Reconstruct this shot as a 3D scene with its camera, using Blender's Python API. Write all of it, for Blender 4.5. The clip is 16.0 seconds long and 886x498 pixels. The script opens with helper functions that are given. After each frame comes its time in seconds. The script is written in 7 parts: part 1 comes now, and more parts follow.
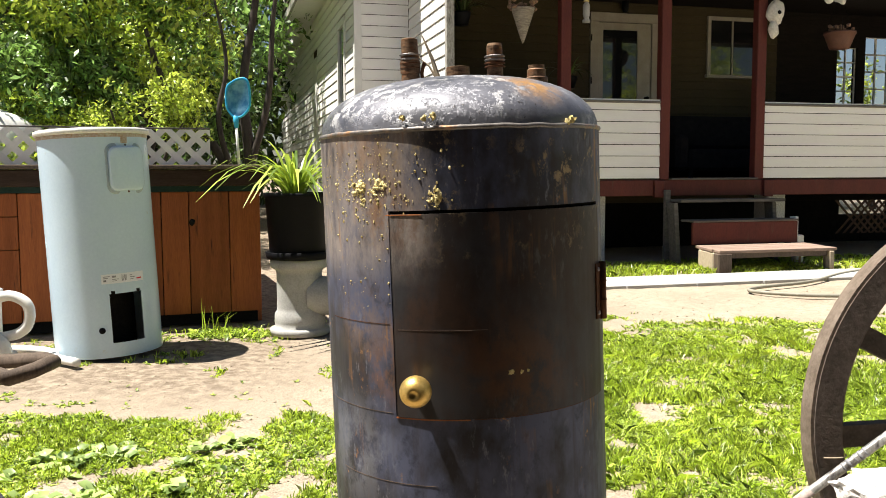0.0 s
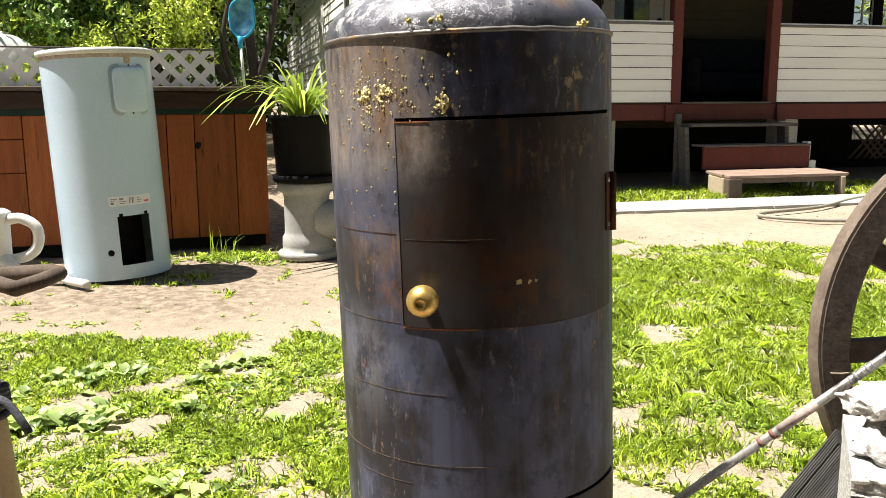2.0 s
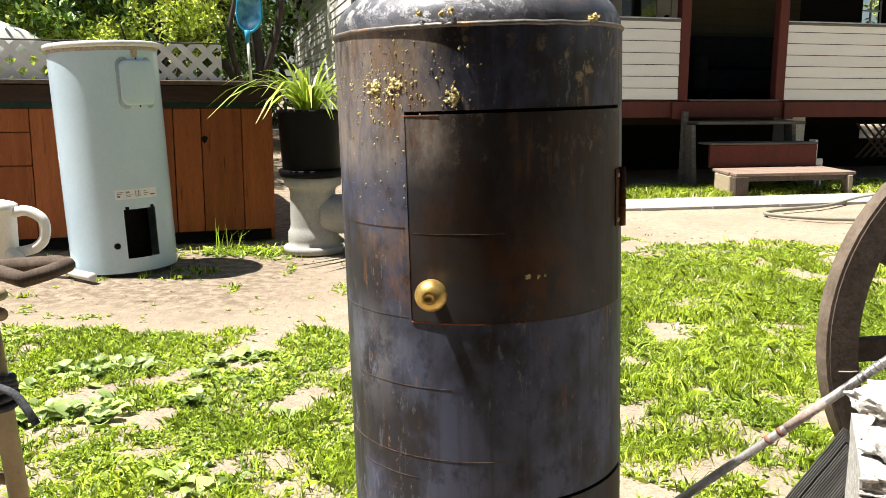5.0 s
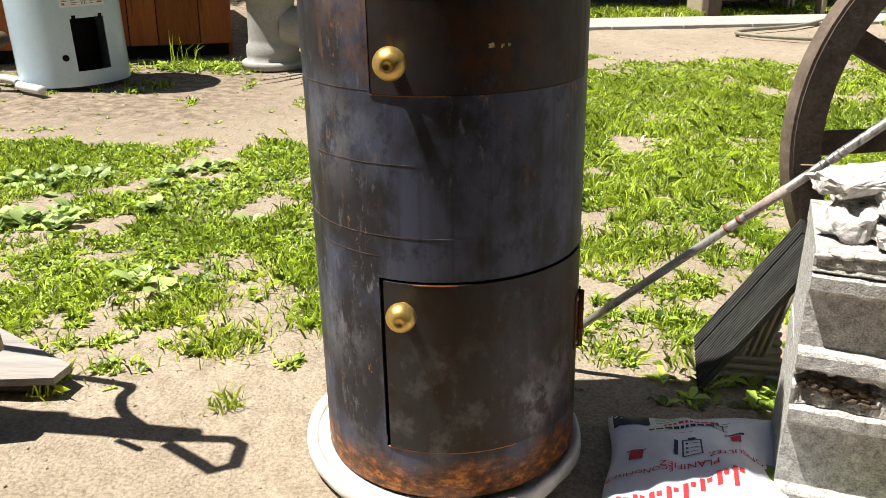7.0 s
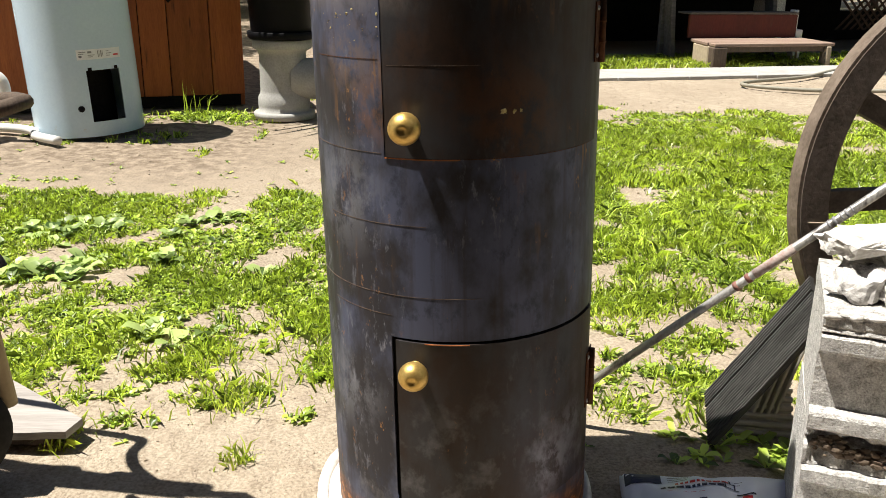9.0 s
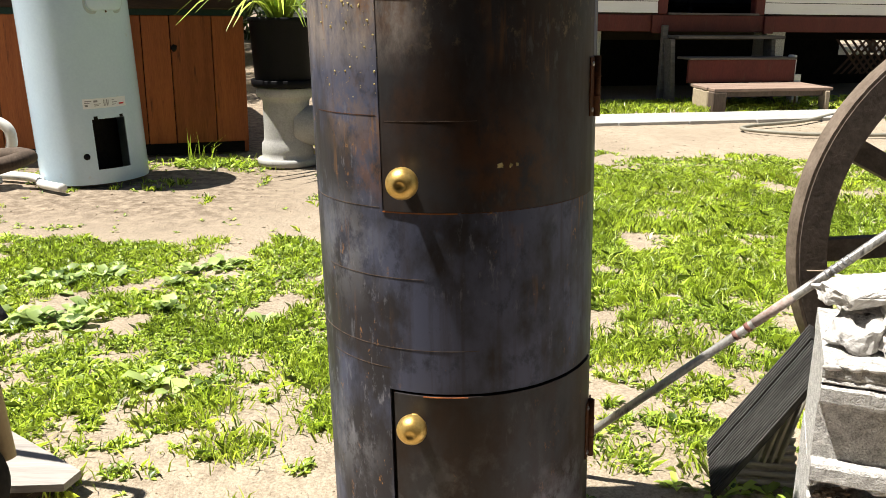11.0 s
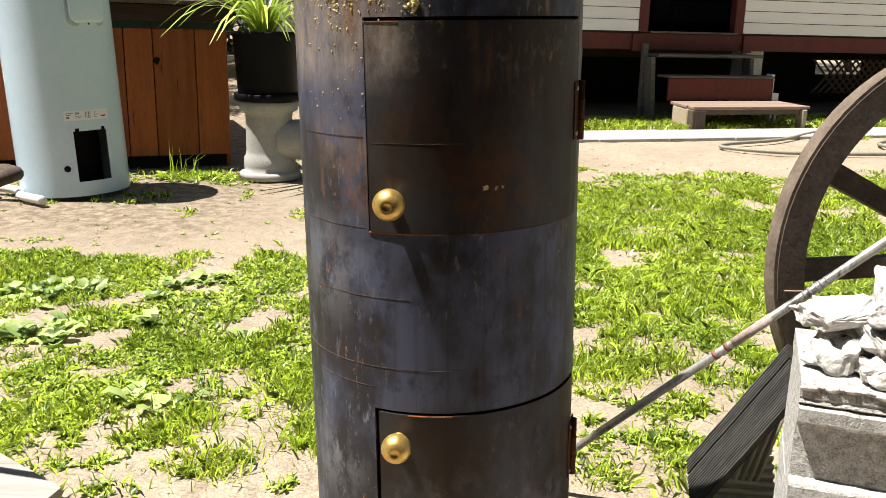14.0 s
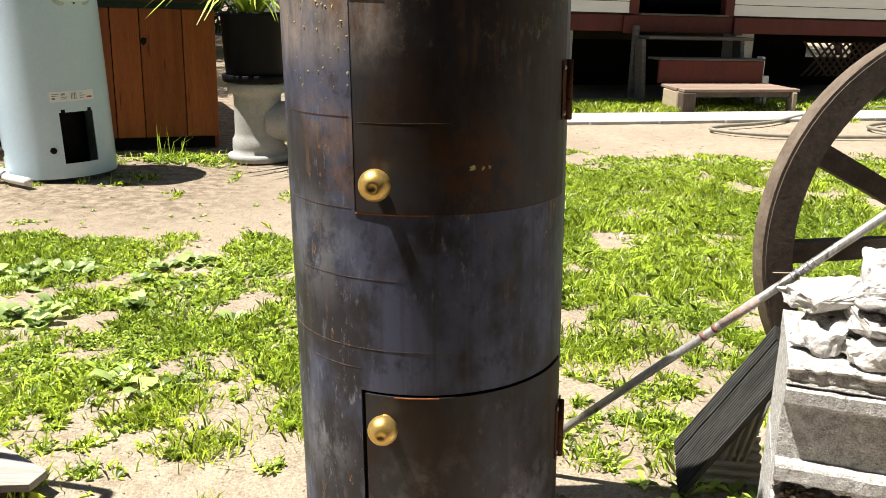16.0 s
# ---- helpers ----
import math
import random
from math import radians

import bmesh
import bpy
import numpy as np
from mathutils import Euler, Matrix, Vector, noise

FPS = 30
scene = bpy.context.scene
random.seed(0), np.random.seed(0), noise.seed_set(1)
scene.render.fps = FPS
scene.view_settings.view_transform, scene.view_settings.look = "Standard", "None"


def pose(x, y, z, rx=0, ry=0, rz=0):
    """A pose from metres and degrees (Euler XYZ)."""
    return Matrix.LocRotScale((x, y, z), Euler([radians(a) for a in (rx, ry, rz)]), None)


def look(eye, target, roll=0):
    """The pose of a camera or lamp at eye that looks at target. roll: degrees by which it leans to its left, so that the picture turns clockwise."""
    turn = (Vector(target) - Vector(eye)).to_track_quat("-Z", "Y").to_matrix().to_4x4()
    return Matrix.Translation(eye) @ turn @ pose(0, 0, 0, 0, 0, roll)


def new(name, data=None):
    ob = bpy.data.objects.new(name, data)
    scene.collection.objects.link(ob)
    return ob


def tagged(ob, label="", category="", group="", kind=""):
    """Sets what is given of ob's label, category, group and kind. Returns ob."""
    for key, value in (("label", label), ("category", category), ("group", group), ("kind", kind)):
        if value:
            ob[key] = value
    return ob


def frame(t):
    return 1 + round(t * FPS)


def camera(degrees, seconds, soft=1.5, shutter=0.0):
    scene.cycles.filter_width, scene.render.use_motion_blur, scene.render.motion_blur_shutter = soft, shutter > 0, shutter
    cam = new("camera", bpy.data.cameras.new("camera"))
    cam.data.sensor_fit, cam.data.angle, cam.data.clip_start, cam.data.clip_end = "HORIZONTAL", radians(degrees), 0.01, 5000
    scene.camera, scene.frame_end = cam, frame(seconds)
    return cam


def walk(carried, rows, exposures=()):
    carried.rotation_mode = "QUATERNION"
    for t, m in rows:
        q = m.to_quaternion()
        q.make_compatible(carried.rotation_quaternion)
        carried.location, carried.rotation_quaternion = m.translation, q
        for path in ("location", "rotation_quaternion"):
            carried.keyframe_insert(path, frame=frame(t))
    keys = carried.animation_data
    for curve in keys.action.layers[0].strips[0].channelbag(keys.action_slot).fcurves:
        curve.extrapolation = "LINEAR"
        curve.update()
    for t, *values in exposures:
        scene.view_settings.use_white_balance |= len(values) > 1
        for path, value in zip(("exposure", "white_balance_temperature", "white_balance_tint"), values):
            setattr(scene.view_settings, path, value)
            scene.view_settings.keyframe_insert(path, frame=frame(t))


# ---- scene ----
cam = camera(54.7, 16.0, 0.75)
# seconds, x, y, z, yaw, pitch, roll
ROWS = [
    (0.0, -0.0334, -1.5707, 1.1477, 1.292, -4.910, 0.202),
    (0.5, -0.0320, -1.5803, 1.1581, 1.026, -3.070, 0.245),
    (1.0, -0.0332, -1.5662, 1.1225, 1.317, -6.732, 0.568),
    (1.5, -0.0359, -1.5513, 1.1172, 1.343, -9.468, 0.301),
    (2.0, -0.0328, -1.5542, 1.1166, 1.826, -9.753, 0.207),
    (2.5, -0.0386, -1.5499, 1.1178, 1.675, -9.709, -0.101),
    (3.0, -0.0424, -1.5503, 1.1201, 2.008, -9.511, -0.260),
    (5.5, -0.0368, -1.5509, 1.1062, 2.208, -10.488, -0.164),
    (6.0, -0.0303, -1.5406, 1.0515, 1.364, -16.011, -0.233),
    (6.5, -0.0274, -1.5346, 1.0189, 0.517, -21.562, -0.514),
    (7.0, -0.0300, -1.5319, 1.0170, 0.045, -21.271, -0.824),
    (7.5, -0.0330, -1.5325, 1.0218, -0.282, -21.486, -1.166),
    (8.0, -0.0337, -1.5315, 1.0281, -0.201, -21.096, -1.139),
    (8.5, -0.0362, -1.5348, 1.0376, -0.077, -20.346, -1.112),
    (9.0, -0.0391, -1.5427, 1.0456, 0.570, -18.230, -0.876),
    (11.5, -0.0278, -1.5463, 1.0646, 0.755, -15.325, -0.510),
    (12.0, -0.0266, -1.5460, 1.0665, 0.346, -15.170, -0.090),
    (12.5, -0.0262, -1.5477, 1.0745, 0.011, -14.690, -0.301),
    (13.0, -0.0279, -1.5506, 1.0757, -0.011, -14.437, -0.470),
    (13.5, -0.0323, -1.5571, 1.0784, -0.384, -14.392, -0.812),
    (14.0, -0.0384, -1.5584, 1.0788, -0.411, -14.468, -1.323),
    (14.5, -0.0445, -1.5591, 1.0776, -0.494, -15.154, -1.819),
    (15.0, -0.0420, -1.5567, 1.0776, -0.741, -15.142, -1.885),
    (15.5, -0.0384, -1.5522, 1.0759, -0.570, -15.260, -1.465),
    (16.0, -0.0318, -1.5481, 1.0729, -1.017, -15.590, -1.487),
]
walk(cam, [(t, pose(x, y, z, 90 + pitch, roll, yaw)) for t, x, y, z, yaw, pitch, roll in ROWS],
     [(0.0, 1.34), (5.5, 1.30), (6.5, 0.94), (8.5, 0.95), (11.5, 1.14), (16.0, 1.15)])

# ---- light ----
SUN_ELEVATION = radians(67)
SUN_FROM = Vector((-1.0, -0.055, 0)).normalized() * math.cos(SUN_ELEVATION) + Vector((0, 0, math.sin(SUN_ELEVATION)))
world = bpy.data.worlds.new("sky")
scene.world = world
world.use_nodes = True
sky = world.node_tree.nodes.new("ShaderNodeTexSky")
sky.sky_type, sky.sun_disc = "NISHITA", False
sky.sun_elevation = SUN_ELEVATION
sky.sun_rotation = math.atan2(SUN_FROM.x, SUN_FROM.y)
background = world.node_tree.nodes["Background"]
background.inputs["Strength"].default_value = 0.031
world.node_tree.links.new(sky.outputs[0], background.inputs[0])
sun_data = bpy.data.lights.new("sun", "SUN")
sun_data.energy, sun_data.angle, sun_data.color = 5.0, radians(0.55), (1.0, 0.95, 0.87)
sun = new("sun", sun_data)
sun.matrix_world = look(SUN_FROM * 40, (0, 0, 0))


# ---- materials ----
def nodes_of(name):
    m = bpy.data.materials.new(name)
    m.use_nodes = True
    return m, m.node_tree.nodes, m.node_tree.links, m.node_tree.nodes["Principled BSDF"]


def ramp(nodes, links, source, stops):
    r = nodes.new("ShaderNodeValToRGB")
    while len(r.color_ramp.elements) < len(stops):
        r.color_ramp.elements.new(0.5)
    for e, (p, c) in zip(r.color_ramp.elements, stops):
        e.position, e.color = p, (*c, 1) if len(c) == 3 else c
    links.new(source, r.inputs[0])
    return r.outputs[0]


def noise_at(nodes, links, scale, detail=5, stretch=(1, 1, 1), rough=0.6, shift=(0, 0, 0)):
    co = nodes.new("ShaderNodeTexCoord")
    mp = nodes.new("ShaderNodeMapping")
    mp.inputs["Scale"].default_value = stretch
    mp.inputs["Location"].default_value = shift
    links.new(co.outputs["Object"], mp.inputs[0])
    n = nodes.new("ShaderNodeTexNoise")
    n.inputs["Scale"].default_value, n.inputs["Detail"].default_value, n.inputs["Roughness"].default_value = scale, detail, rough
    links.new(mp.outputs[0], n.inputs["Vector"])
    return n.outputs["Fac"]


def mix(nodes, links, fac, a, b, mode="MIX"):
    m = nodes.new("ShaderNodeMix")
    m.data_type, m.blend_type = "RGBA", mode
    for value, socket in ((fac, m.inputs[0]), (a, m.inputs[6]), (b, m.inputs[7])):
        if isinstance(value, (int, float)):
            socket.default_value = value
        elif isinstance(value, tuple):
            socket.default_value = (*value, 1)
        else:
            links.new(value, socket)
    return m.outputs[2]


def bump(nodes, links, shader, height, strength, distance=0.01):
    b = nodes.new("ShaderNodeBump")
    b.inputs["Strength"].default_value, b.inputs["Distance"].default_value = strength, distance
    links.new(height, b.inputs["Height"])
    links.new(b.outputs[0], shader.inputs["Normal"])


def mat(name, dark, light, scale=4.0, rough=0.7, metal=0.0, fine=60.0, relief=0.25, depth=0.004, stretch=(1, 1, 1),
        stain=None, stain_scale=3.0, stain_at=0.6, random=0.0, trans=0.0, spec=0.22):
    """Two colours mixed by coarse and fine noise, stains of a third, relief, and a shade of its own for each object."""
    m, nodes, links, p = nodes_of(name)
    coarse = noise_at(nodes, links, scale, 6, stretch)
    grain = noise_at(nodes, links, fine, 4, stretch)
    blend = nodes.new("ShaderNodeMath")
    blend.operation = "MULTIPLY_ADD"
    blend.inputs[1].default_value, blend.inputs[2].default_value = 0.45, 0.0
    links.new(grain, blend.inputs[0])
    both = nodes.new("ShaderNodeMath")
    both.operation = "MULTIPLY_ADD"
    both.inputs[1].default_value = 0.55
    links.new(coarse, both.inputs[0])
    links.new(blend.outputs[0], both.inputs[2])
    colour = ramp(nodes, links, both.outputs[0], [(0.32, dark), (0.68, light)])
    if stain:
        spots = ramp(nodes, links, noise_at(nodes, links, stain_scale, 7, stretch, 0.7, (3.1, 1.7, 5.3)),
                     [(stain_at, (0, 0, 0)), (stain_at + 0.12, (1, 1, 1))])
        colour = mix(nodes, links, spots, colour, stain)
    if random:
        info = nodes.new("ShaderNodeObjectInfo")
        shade = ramp(nodes, links, info.outputs["Random"], [(0, (1 - random,) * 3), (1, (1 + random * 0.6,) * 3)])
        colour = mix(nodes, links, 1.0, colour, shade, "MULTIPLY")
    links.new(colour, p.inputs["Base Color"])
    gloss = ramp(nodes, links, coarse, [(0.3, (max(rough - 0.1, 0.05),) * 3), (0.7, (min(rough + 0.1, 1),) * 3)])
    links.new(gloss, p.inputs["Roughness"])
    p.inputs["Metallic"].default_value = metal
    p.inputs["Specular IOR Level"].default_value = spec
    if trans:
        p.inputs["Transmission Weight"].default_value = trans
    bump(nodes, links, p, both.outputs[0], relief, depth)
    return m


def steel_material(name, cool, warm, rust, brown, scuff, worn=1.0, marks=()):
    """Heat-marked tank steel: mill scale, brown bloom, rust runs, pale scuffs, a rusty foot."""
    m, nodes, links, p = nodes_of(name)
    cloud = noise_at(nodes, links, 8, 6, (1, 1, 0.6), 0.6)
    streak = noise_at(nodes, links, 48, 5, (1, 1, 0.06), 0.6)
    base = mix(nodes, links, ramp(nodes, links, cloud, [(0.42, (0, 0, 0)), (0.57, (1, 1, 1))]), cool, warm)
    base = mix(nodes, links, ramp(nodes, links, streak, [(0.52, (0, 0, 0)), (0.72, (0.5 * worn,) * 3)]), base, brown)
    blot = ramp(nodes, links, noise_at(nodes, links, 26, 6, (1, 1, 0.7), 0.7, (7, 2, 9)), [(0.53, (0, 0, 0)), (0.66, (0.85 * worn,) * 3)])
    base = mix(nodes, links, blot, base, tuple(v * 0.35 for v in cool))
    scrape = ramp(nodes, links, noise_at(nodes, links, 60, 6, (1, 1, 0.35), 0.72, (2, 8, 4)), [(0.57, (0, 0, 0)), (0.68, (0.8 * worn,) * 3)])
    near = ramp(nodes, links, noise_at(nodes, links, 7, 3, (1, 1, 0.6), shift=(4, 4, 1)), [(0.46, (0, 0, 0)), (0.62, (1, 1, 1))])
    base = mix(nodes, links, mix(nodes, links, 1.0, scrape, near, "MULTIPLY"), base, scuff)
    fleck = ramp(nodes, links, noise_at(nodes, links, 75, 6, (1, 1, 0.6), 0.75), [(0.60, (0, 0, 0)), (0.67, (worn,) * 3)])
    where = ramp(nodes, links, noise_at(nodes, links, 9, 3, (1, 1, 0.5), shift=(1, 4, 2)), [(0.52, (0, 0, 0)), (0.62, (1, 1, 1))])
    base = mix(nodes, links, mix(nodes, links, 1.0, fleck, where, "MULTIPLY"), base, rust)
    co = nodes.new("ShaderNodeTexCoord")
    xyz = nodes.new("ShaderNodeSeparateXYZ")
    links.new(co.outputs["Object"], xyz.inputs[0])
    high = ramp(nodes, links, xyz.outputs["Z"], [(0.97, (0, 0, 0)), (1.05, (1, 1, 1))])
    flake = ramp(nodes, links, noise_at(nodes, links, 34, 7, (1, 1, 0.8), 0.78, (9, 3, 6)), [(0.55, (0, 0, 0)), (0.62, (0.9,) * 3)])
    place = ramp(nodes, links, noise_at(nodes, links, 8, 3, (1, 1, 0.7), shift=(2, 6, 3)), [(0.44, (0, 0, 0)), (0.60, (1, 1, 1))])
    flake = mix(nodes, links, 1.0, mix(nodes, links, 1.0, flake, place, "MULTIPLY"), high, "MULTIPLY")
    # Pale coating film, kept to the upper left to paint in sunlight there too.
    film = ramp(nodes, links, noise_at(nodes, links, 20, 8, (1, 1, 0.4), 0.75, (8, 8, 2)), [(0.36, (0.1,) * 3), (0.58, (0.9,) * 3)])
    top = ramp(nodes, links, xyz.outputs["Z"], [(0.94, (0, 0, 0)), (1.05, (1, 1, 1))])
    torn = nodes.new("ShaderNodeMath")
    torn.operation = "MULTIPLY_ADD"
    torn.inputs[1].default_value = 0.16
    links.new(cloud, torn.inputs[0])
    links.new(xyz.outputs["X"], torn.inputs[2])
    lit_flank = ramp(nodes, links, torn.outputs[0], [(0.0, (1, 1, 1)), (0.05, (0, 0, 0))])
    top = mix(nodes, links, 1.0, top, lit_flank, "MULTIPLY")
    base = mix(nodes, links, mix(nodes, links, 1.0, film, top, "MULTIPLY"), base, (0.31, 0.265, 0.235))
    base = mix(nodes, links, flake, base, (0.30, 0.22, 0.12))
    runs = ramp(nodes, links, noise_at(nodes, links, 42, 5, (1, 1, 0.09), 0.6, (5, 5, 5)), [(0.55, (0, 0, 0)), (0.63, (0.9 * worn,) * 3)])
    upper = ramp(nodes, links, xyz.outputs["Z"], [(0.45, (0, 0, 0)), (0.80, (1, 1, 1))])
    runs = mix(nodes, links, 1.0, mix(nodes, links, 1.0, runs, upper, "MULTIPLY"), where, "MULTIPLY")
    base = mix(nodes, links, runs, base, tuple(v * 0.75 for v in rust))
    ragged = nodes.new("ShaderNodeMath")
    ragged.operation = "MULTIPLY_ADD"
    ragged.inputs[1].default_value = -0.075
    links.new(cloud, ragged.inputs[0])
    links.new(xyz.outputs["Z"], ragged.inputs[2])
    foot = ramp(nodes, links, ragged.outputs[0], [(0.002, (1, 1, 1)), (0.044, (0, 0, 0))])
    rusty = ramp(nodes, links, noise_at(nodes, links, 38, 6, (1, 1, 1.6), 0.7), [(0.35, (0.04, 0.018, 0.008)), (0.52, (0.16, 0.055, 0.014)), (0.64, (0.46, 0.18, 0.035))])
    low = ramp(nodes, links, xyz.outputs["Z"], [(0.09, (1, 1, 1)), (0.22, (0.75,) * 3), (0.38, (0, 0, 0))])
    bloom = ramp(nodes, links, noise_at(nodes, links, 13, 7, (1, 1, 0.9), 0.66, (6, 1, 8)), [(0.53, (0, 0, 0)), (0.66, (0.55,) * 3)])
    base = mix(nodes, links, mix(nodes, links, 1.0, bloom, low, "MULTIPLY"), base, (0.17, 0.165, 0.17))
    base = mix(nodes, links, foot, base, rusty)
    # handling marks: pale scuffs, a dark smear, a brown bloom
    for (az, z), reach, colour, strength in marks:
        gap = nodes.new("ShaderNodeVectorMath")
        gap.operation = "DISTANCE"
        gap.inputs[1].default_value = (0.25 * math.sin(radians(az)), -0.25 * math.cos(radians(az)), z)
        links.new(co.outputs["Object"], gap.inputs[0])
        spot = ramp(nodes, links, gap.outputs["Value"], [(reach * 0.2, (strength,) * 3), (reach, (0, 0, 0))])
        torn = ramp(nodes, links, noise_at(nodes, links, 2.2 / reach, 7, (1, 1, 0.7), 0.72, (az, z, 3)), [(0.44, (0, 0, 0)), (0.56, (1, 1, 1))])
        base = mix(nodes, links, mix(nodes, links, 1.0, spot, torn, "MULTIPLY"), base, colour)
    links.new(base, p.inputs["Base Color"])
    p.inputs["Metallic"].default_value = 0.2
    p.inputs["Specular IOR Level"].default_value = 0.38
    gl = ramp(nodes, links, streak, [(0.3, (0.44,) * 3), (0.7, (0.62,) * 3)])
    links.new(gl, p.inputs["Roughness"])
    bump(nodes, links, p, cloud, 0.2, 0.006)
    return m


def leaf_material(name, dark, light, scale=1.2, mid=0.6):
    m, nodes, links, p = nodes_of(name)
    geo = nodes.new("ShaderNodeNewGeometry")
    own = ramp(nodes, links, geo.outputs["Random Per Island"], [(0, dark), (mid, light), (1, tuple(min(c * 1.35, 1) for c in light))])
    patch = ramp(nodes, links, noise_at(nodes, links, scale, 3), [(0.3, (0.7, 0.75, 0.6)), (0.7, (1.15, 1.1, 0.9))])
    colour = mix(nodes, links, 1.0, own, patch, "MULTIPLY")
    links.new(colour, p.inputs["Base Color"])
    p.inputs["Roughness"].default_value = 0.38
    t = nodes.new("ShaderNodeBsdfTranslucent")
    links.new(colour, t.inputs[0])
    mx = nodes.new("ShaderNodeMixShader")
    mx.inputs[0].default_value = 0.28
    out = nodes["Material Output"]
    links.new(p.outputs[0], mx.inputs[1])
    links.new(t.outputs[0], mx.inputs[2])
    links.new(mx.outputs[0], out.inputs[0])
    return m


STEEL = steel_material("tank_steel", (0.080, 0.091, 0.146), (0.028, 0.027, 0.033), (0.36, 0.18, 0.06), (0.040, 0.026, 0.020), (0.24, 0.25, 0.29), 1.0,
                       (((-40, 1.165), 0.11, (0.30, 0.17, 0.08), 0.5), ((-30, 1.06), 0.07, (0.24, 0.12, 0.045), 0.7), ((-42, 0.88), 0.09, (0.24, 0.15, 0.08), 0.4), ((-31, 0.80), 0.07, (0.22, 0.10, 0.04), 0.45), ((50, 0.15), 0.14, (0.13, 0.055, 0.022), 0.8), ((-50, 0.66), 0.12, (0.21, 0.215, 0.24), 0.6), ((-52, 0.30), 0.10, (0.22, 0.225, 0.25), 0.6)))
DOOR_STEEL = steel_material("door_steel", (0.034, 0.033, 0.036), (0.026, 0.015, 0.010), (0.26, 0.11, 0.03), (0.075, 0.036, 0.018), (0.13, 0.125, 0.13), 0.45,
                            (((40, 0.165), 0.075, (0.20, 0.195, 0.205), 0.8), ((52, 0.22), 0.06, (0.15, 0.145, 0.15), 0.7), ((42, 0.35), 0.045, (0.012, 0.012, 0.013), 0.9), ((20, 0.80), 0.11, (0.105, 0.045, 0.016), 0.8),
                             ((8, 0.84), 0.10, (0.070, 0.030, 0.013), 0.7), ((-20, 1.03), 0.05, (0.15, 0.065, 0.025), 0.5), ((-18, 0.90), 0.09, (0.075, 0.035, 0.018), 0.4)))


def dome_material():
    """Bare bluish steel with flaking white coating over the crown and an orange rust patch."""
    m, nodes, links, p = nodes_of("dome_steel")
    cloud = noise_at(nodes, links, 9, 6)
    base = ramp(nodes, links, cloud, [(0.36, (0.075, 0.076, 0.088)), (0.62, (0.21, 0.21, 0.235))])
    film = ramp(nodes, links, noise_at(nodes, links, 42, 8, (1, 1, 1), 0.8, (3, 1, 7)), [(0.50, (0, 0, 0)), (0.56, (0.9,) * 3)])
    near = ramp(nodes, links, noise_at(nodes, links, 7, 4, shift=(0.4, 2, 2)), [(0.42, (0, 0, 0)), (0.58, (1, 1, 1))])
    base = mix(nodes, links, mix(nodes, links, 1.0, film, near, "MULTIPLY"), base, (0.62, 0.61, 0.60))
    pit = ramp(nodes, links, noise_at(nodes, links, 95, 5, (1, 1, 1), 0.75, (6, 4, 1)), [(0.60, (0, 0, 0)), (0.66, (0.9,) * 3)])
    base = mix(nodes, links, pit, base, (0.035, 0.028, 0.026))
    co = nodes.new("ShaderNodeTexCoord")
    gap = nodes.new("ShaderNodeVectorMath")
    gap.operation = "DISTANCE"
    gap.inputs[1].default_value = (0.118, -0.15, 1.25)
    links.new(co.outputs["Object"], gap.inputs[0])
    spot = ramp(nodes, links, gap.outputs["Value"], [(0.01, (1, 1, 1)), (0.065, (0, 0, 0))])
    torn = ramp(nodes, links, noise_at(nodes, links, 30, 6, (1, 1, 1), 0.7), [(0.42, (0, 0, 0)), (0.56, (1, 1, 1))])
    base = mix(nodes, links, mix(nodes, links, 1.0, spot, torn, "MULTIPLY"), base, (0.46, 0.24, 0.07))
    links.new(base, p.inputs["Base Color"])
    p.inputs["Metallic"].default_value = 0.35
    p.inputs["Specular IOR Level"].default_value = 0.6
    links.new(ramp(nodes, links, film, [(0, (0.36,) * 3), (1, (0.55,) * 3)]), p.inputs["Roughness"])
    bump(nodes, links, p, film, 0.35, 0.0015)
    return m


DOME_STEEL = dome_material()
WELD = mat("weld_bead", (0.10, 0.09, 0.085), (0.26, 0.24, 0.22), 30, 0.5, 0.5, 160, 0.6, 0.004, stain=(0.40, 0.18, 0.05), stain_scale=7, stain_at=0.52)
RUST = mat("rust", (0.035, 0.016, 0.009), (0.15, 0.062, 0.026), 18, 0.9, 0.1, 120, 0.7, 0.004)
EDGE_RUST = mat("bright_rust", (0.26, 0.07, 0.02), (0.52, 0.20, 0.07), 40, 0.8)
ASH_BOARD = mat("ash_grey_board", (0.24, 0.22, 0.20), (0.42, 0.39, 0.36), 8, 0.85, 0, 70, 0.4, 0.004, (0.25, 3, 3), stain=(0.16, 0.14, 0.12), stain_scale=10, stain_at=0.66)
RUSTY_PIPE = mat("rusty_pipe", (0.05, 0.026, 0.015), (0.25, 0.155, 0.09), 30, 0.6, 0.4, 120, 0.5, 0.002, (1, 1, 2.2), stain=(0.20, 0.075, 0.025), stain_scale=22, stain_at=0.5)
BRASS = mat("brass", (0.52, 0.33, 0.09), (0.78, 0.55, 0.19), 30, 0.46, 0.85, 200, 0.1, 0.001)
FOAM = mat("foam", (0.46, 0.33, 0.09), (0.88, 0.78, 0.42), 60, 0.95, 0, 200, 0.8, 0.004)
# Black parts; also stands for shade in openings and under the porch.
BLACK = mat("black_and_shade", (0.006, 0.006, 0.006), (0.02, 0.018, 0.016), 10, 0.9, spec=0.05)
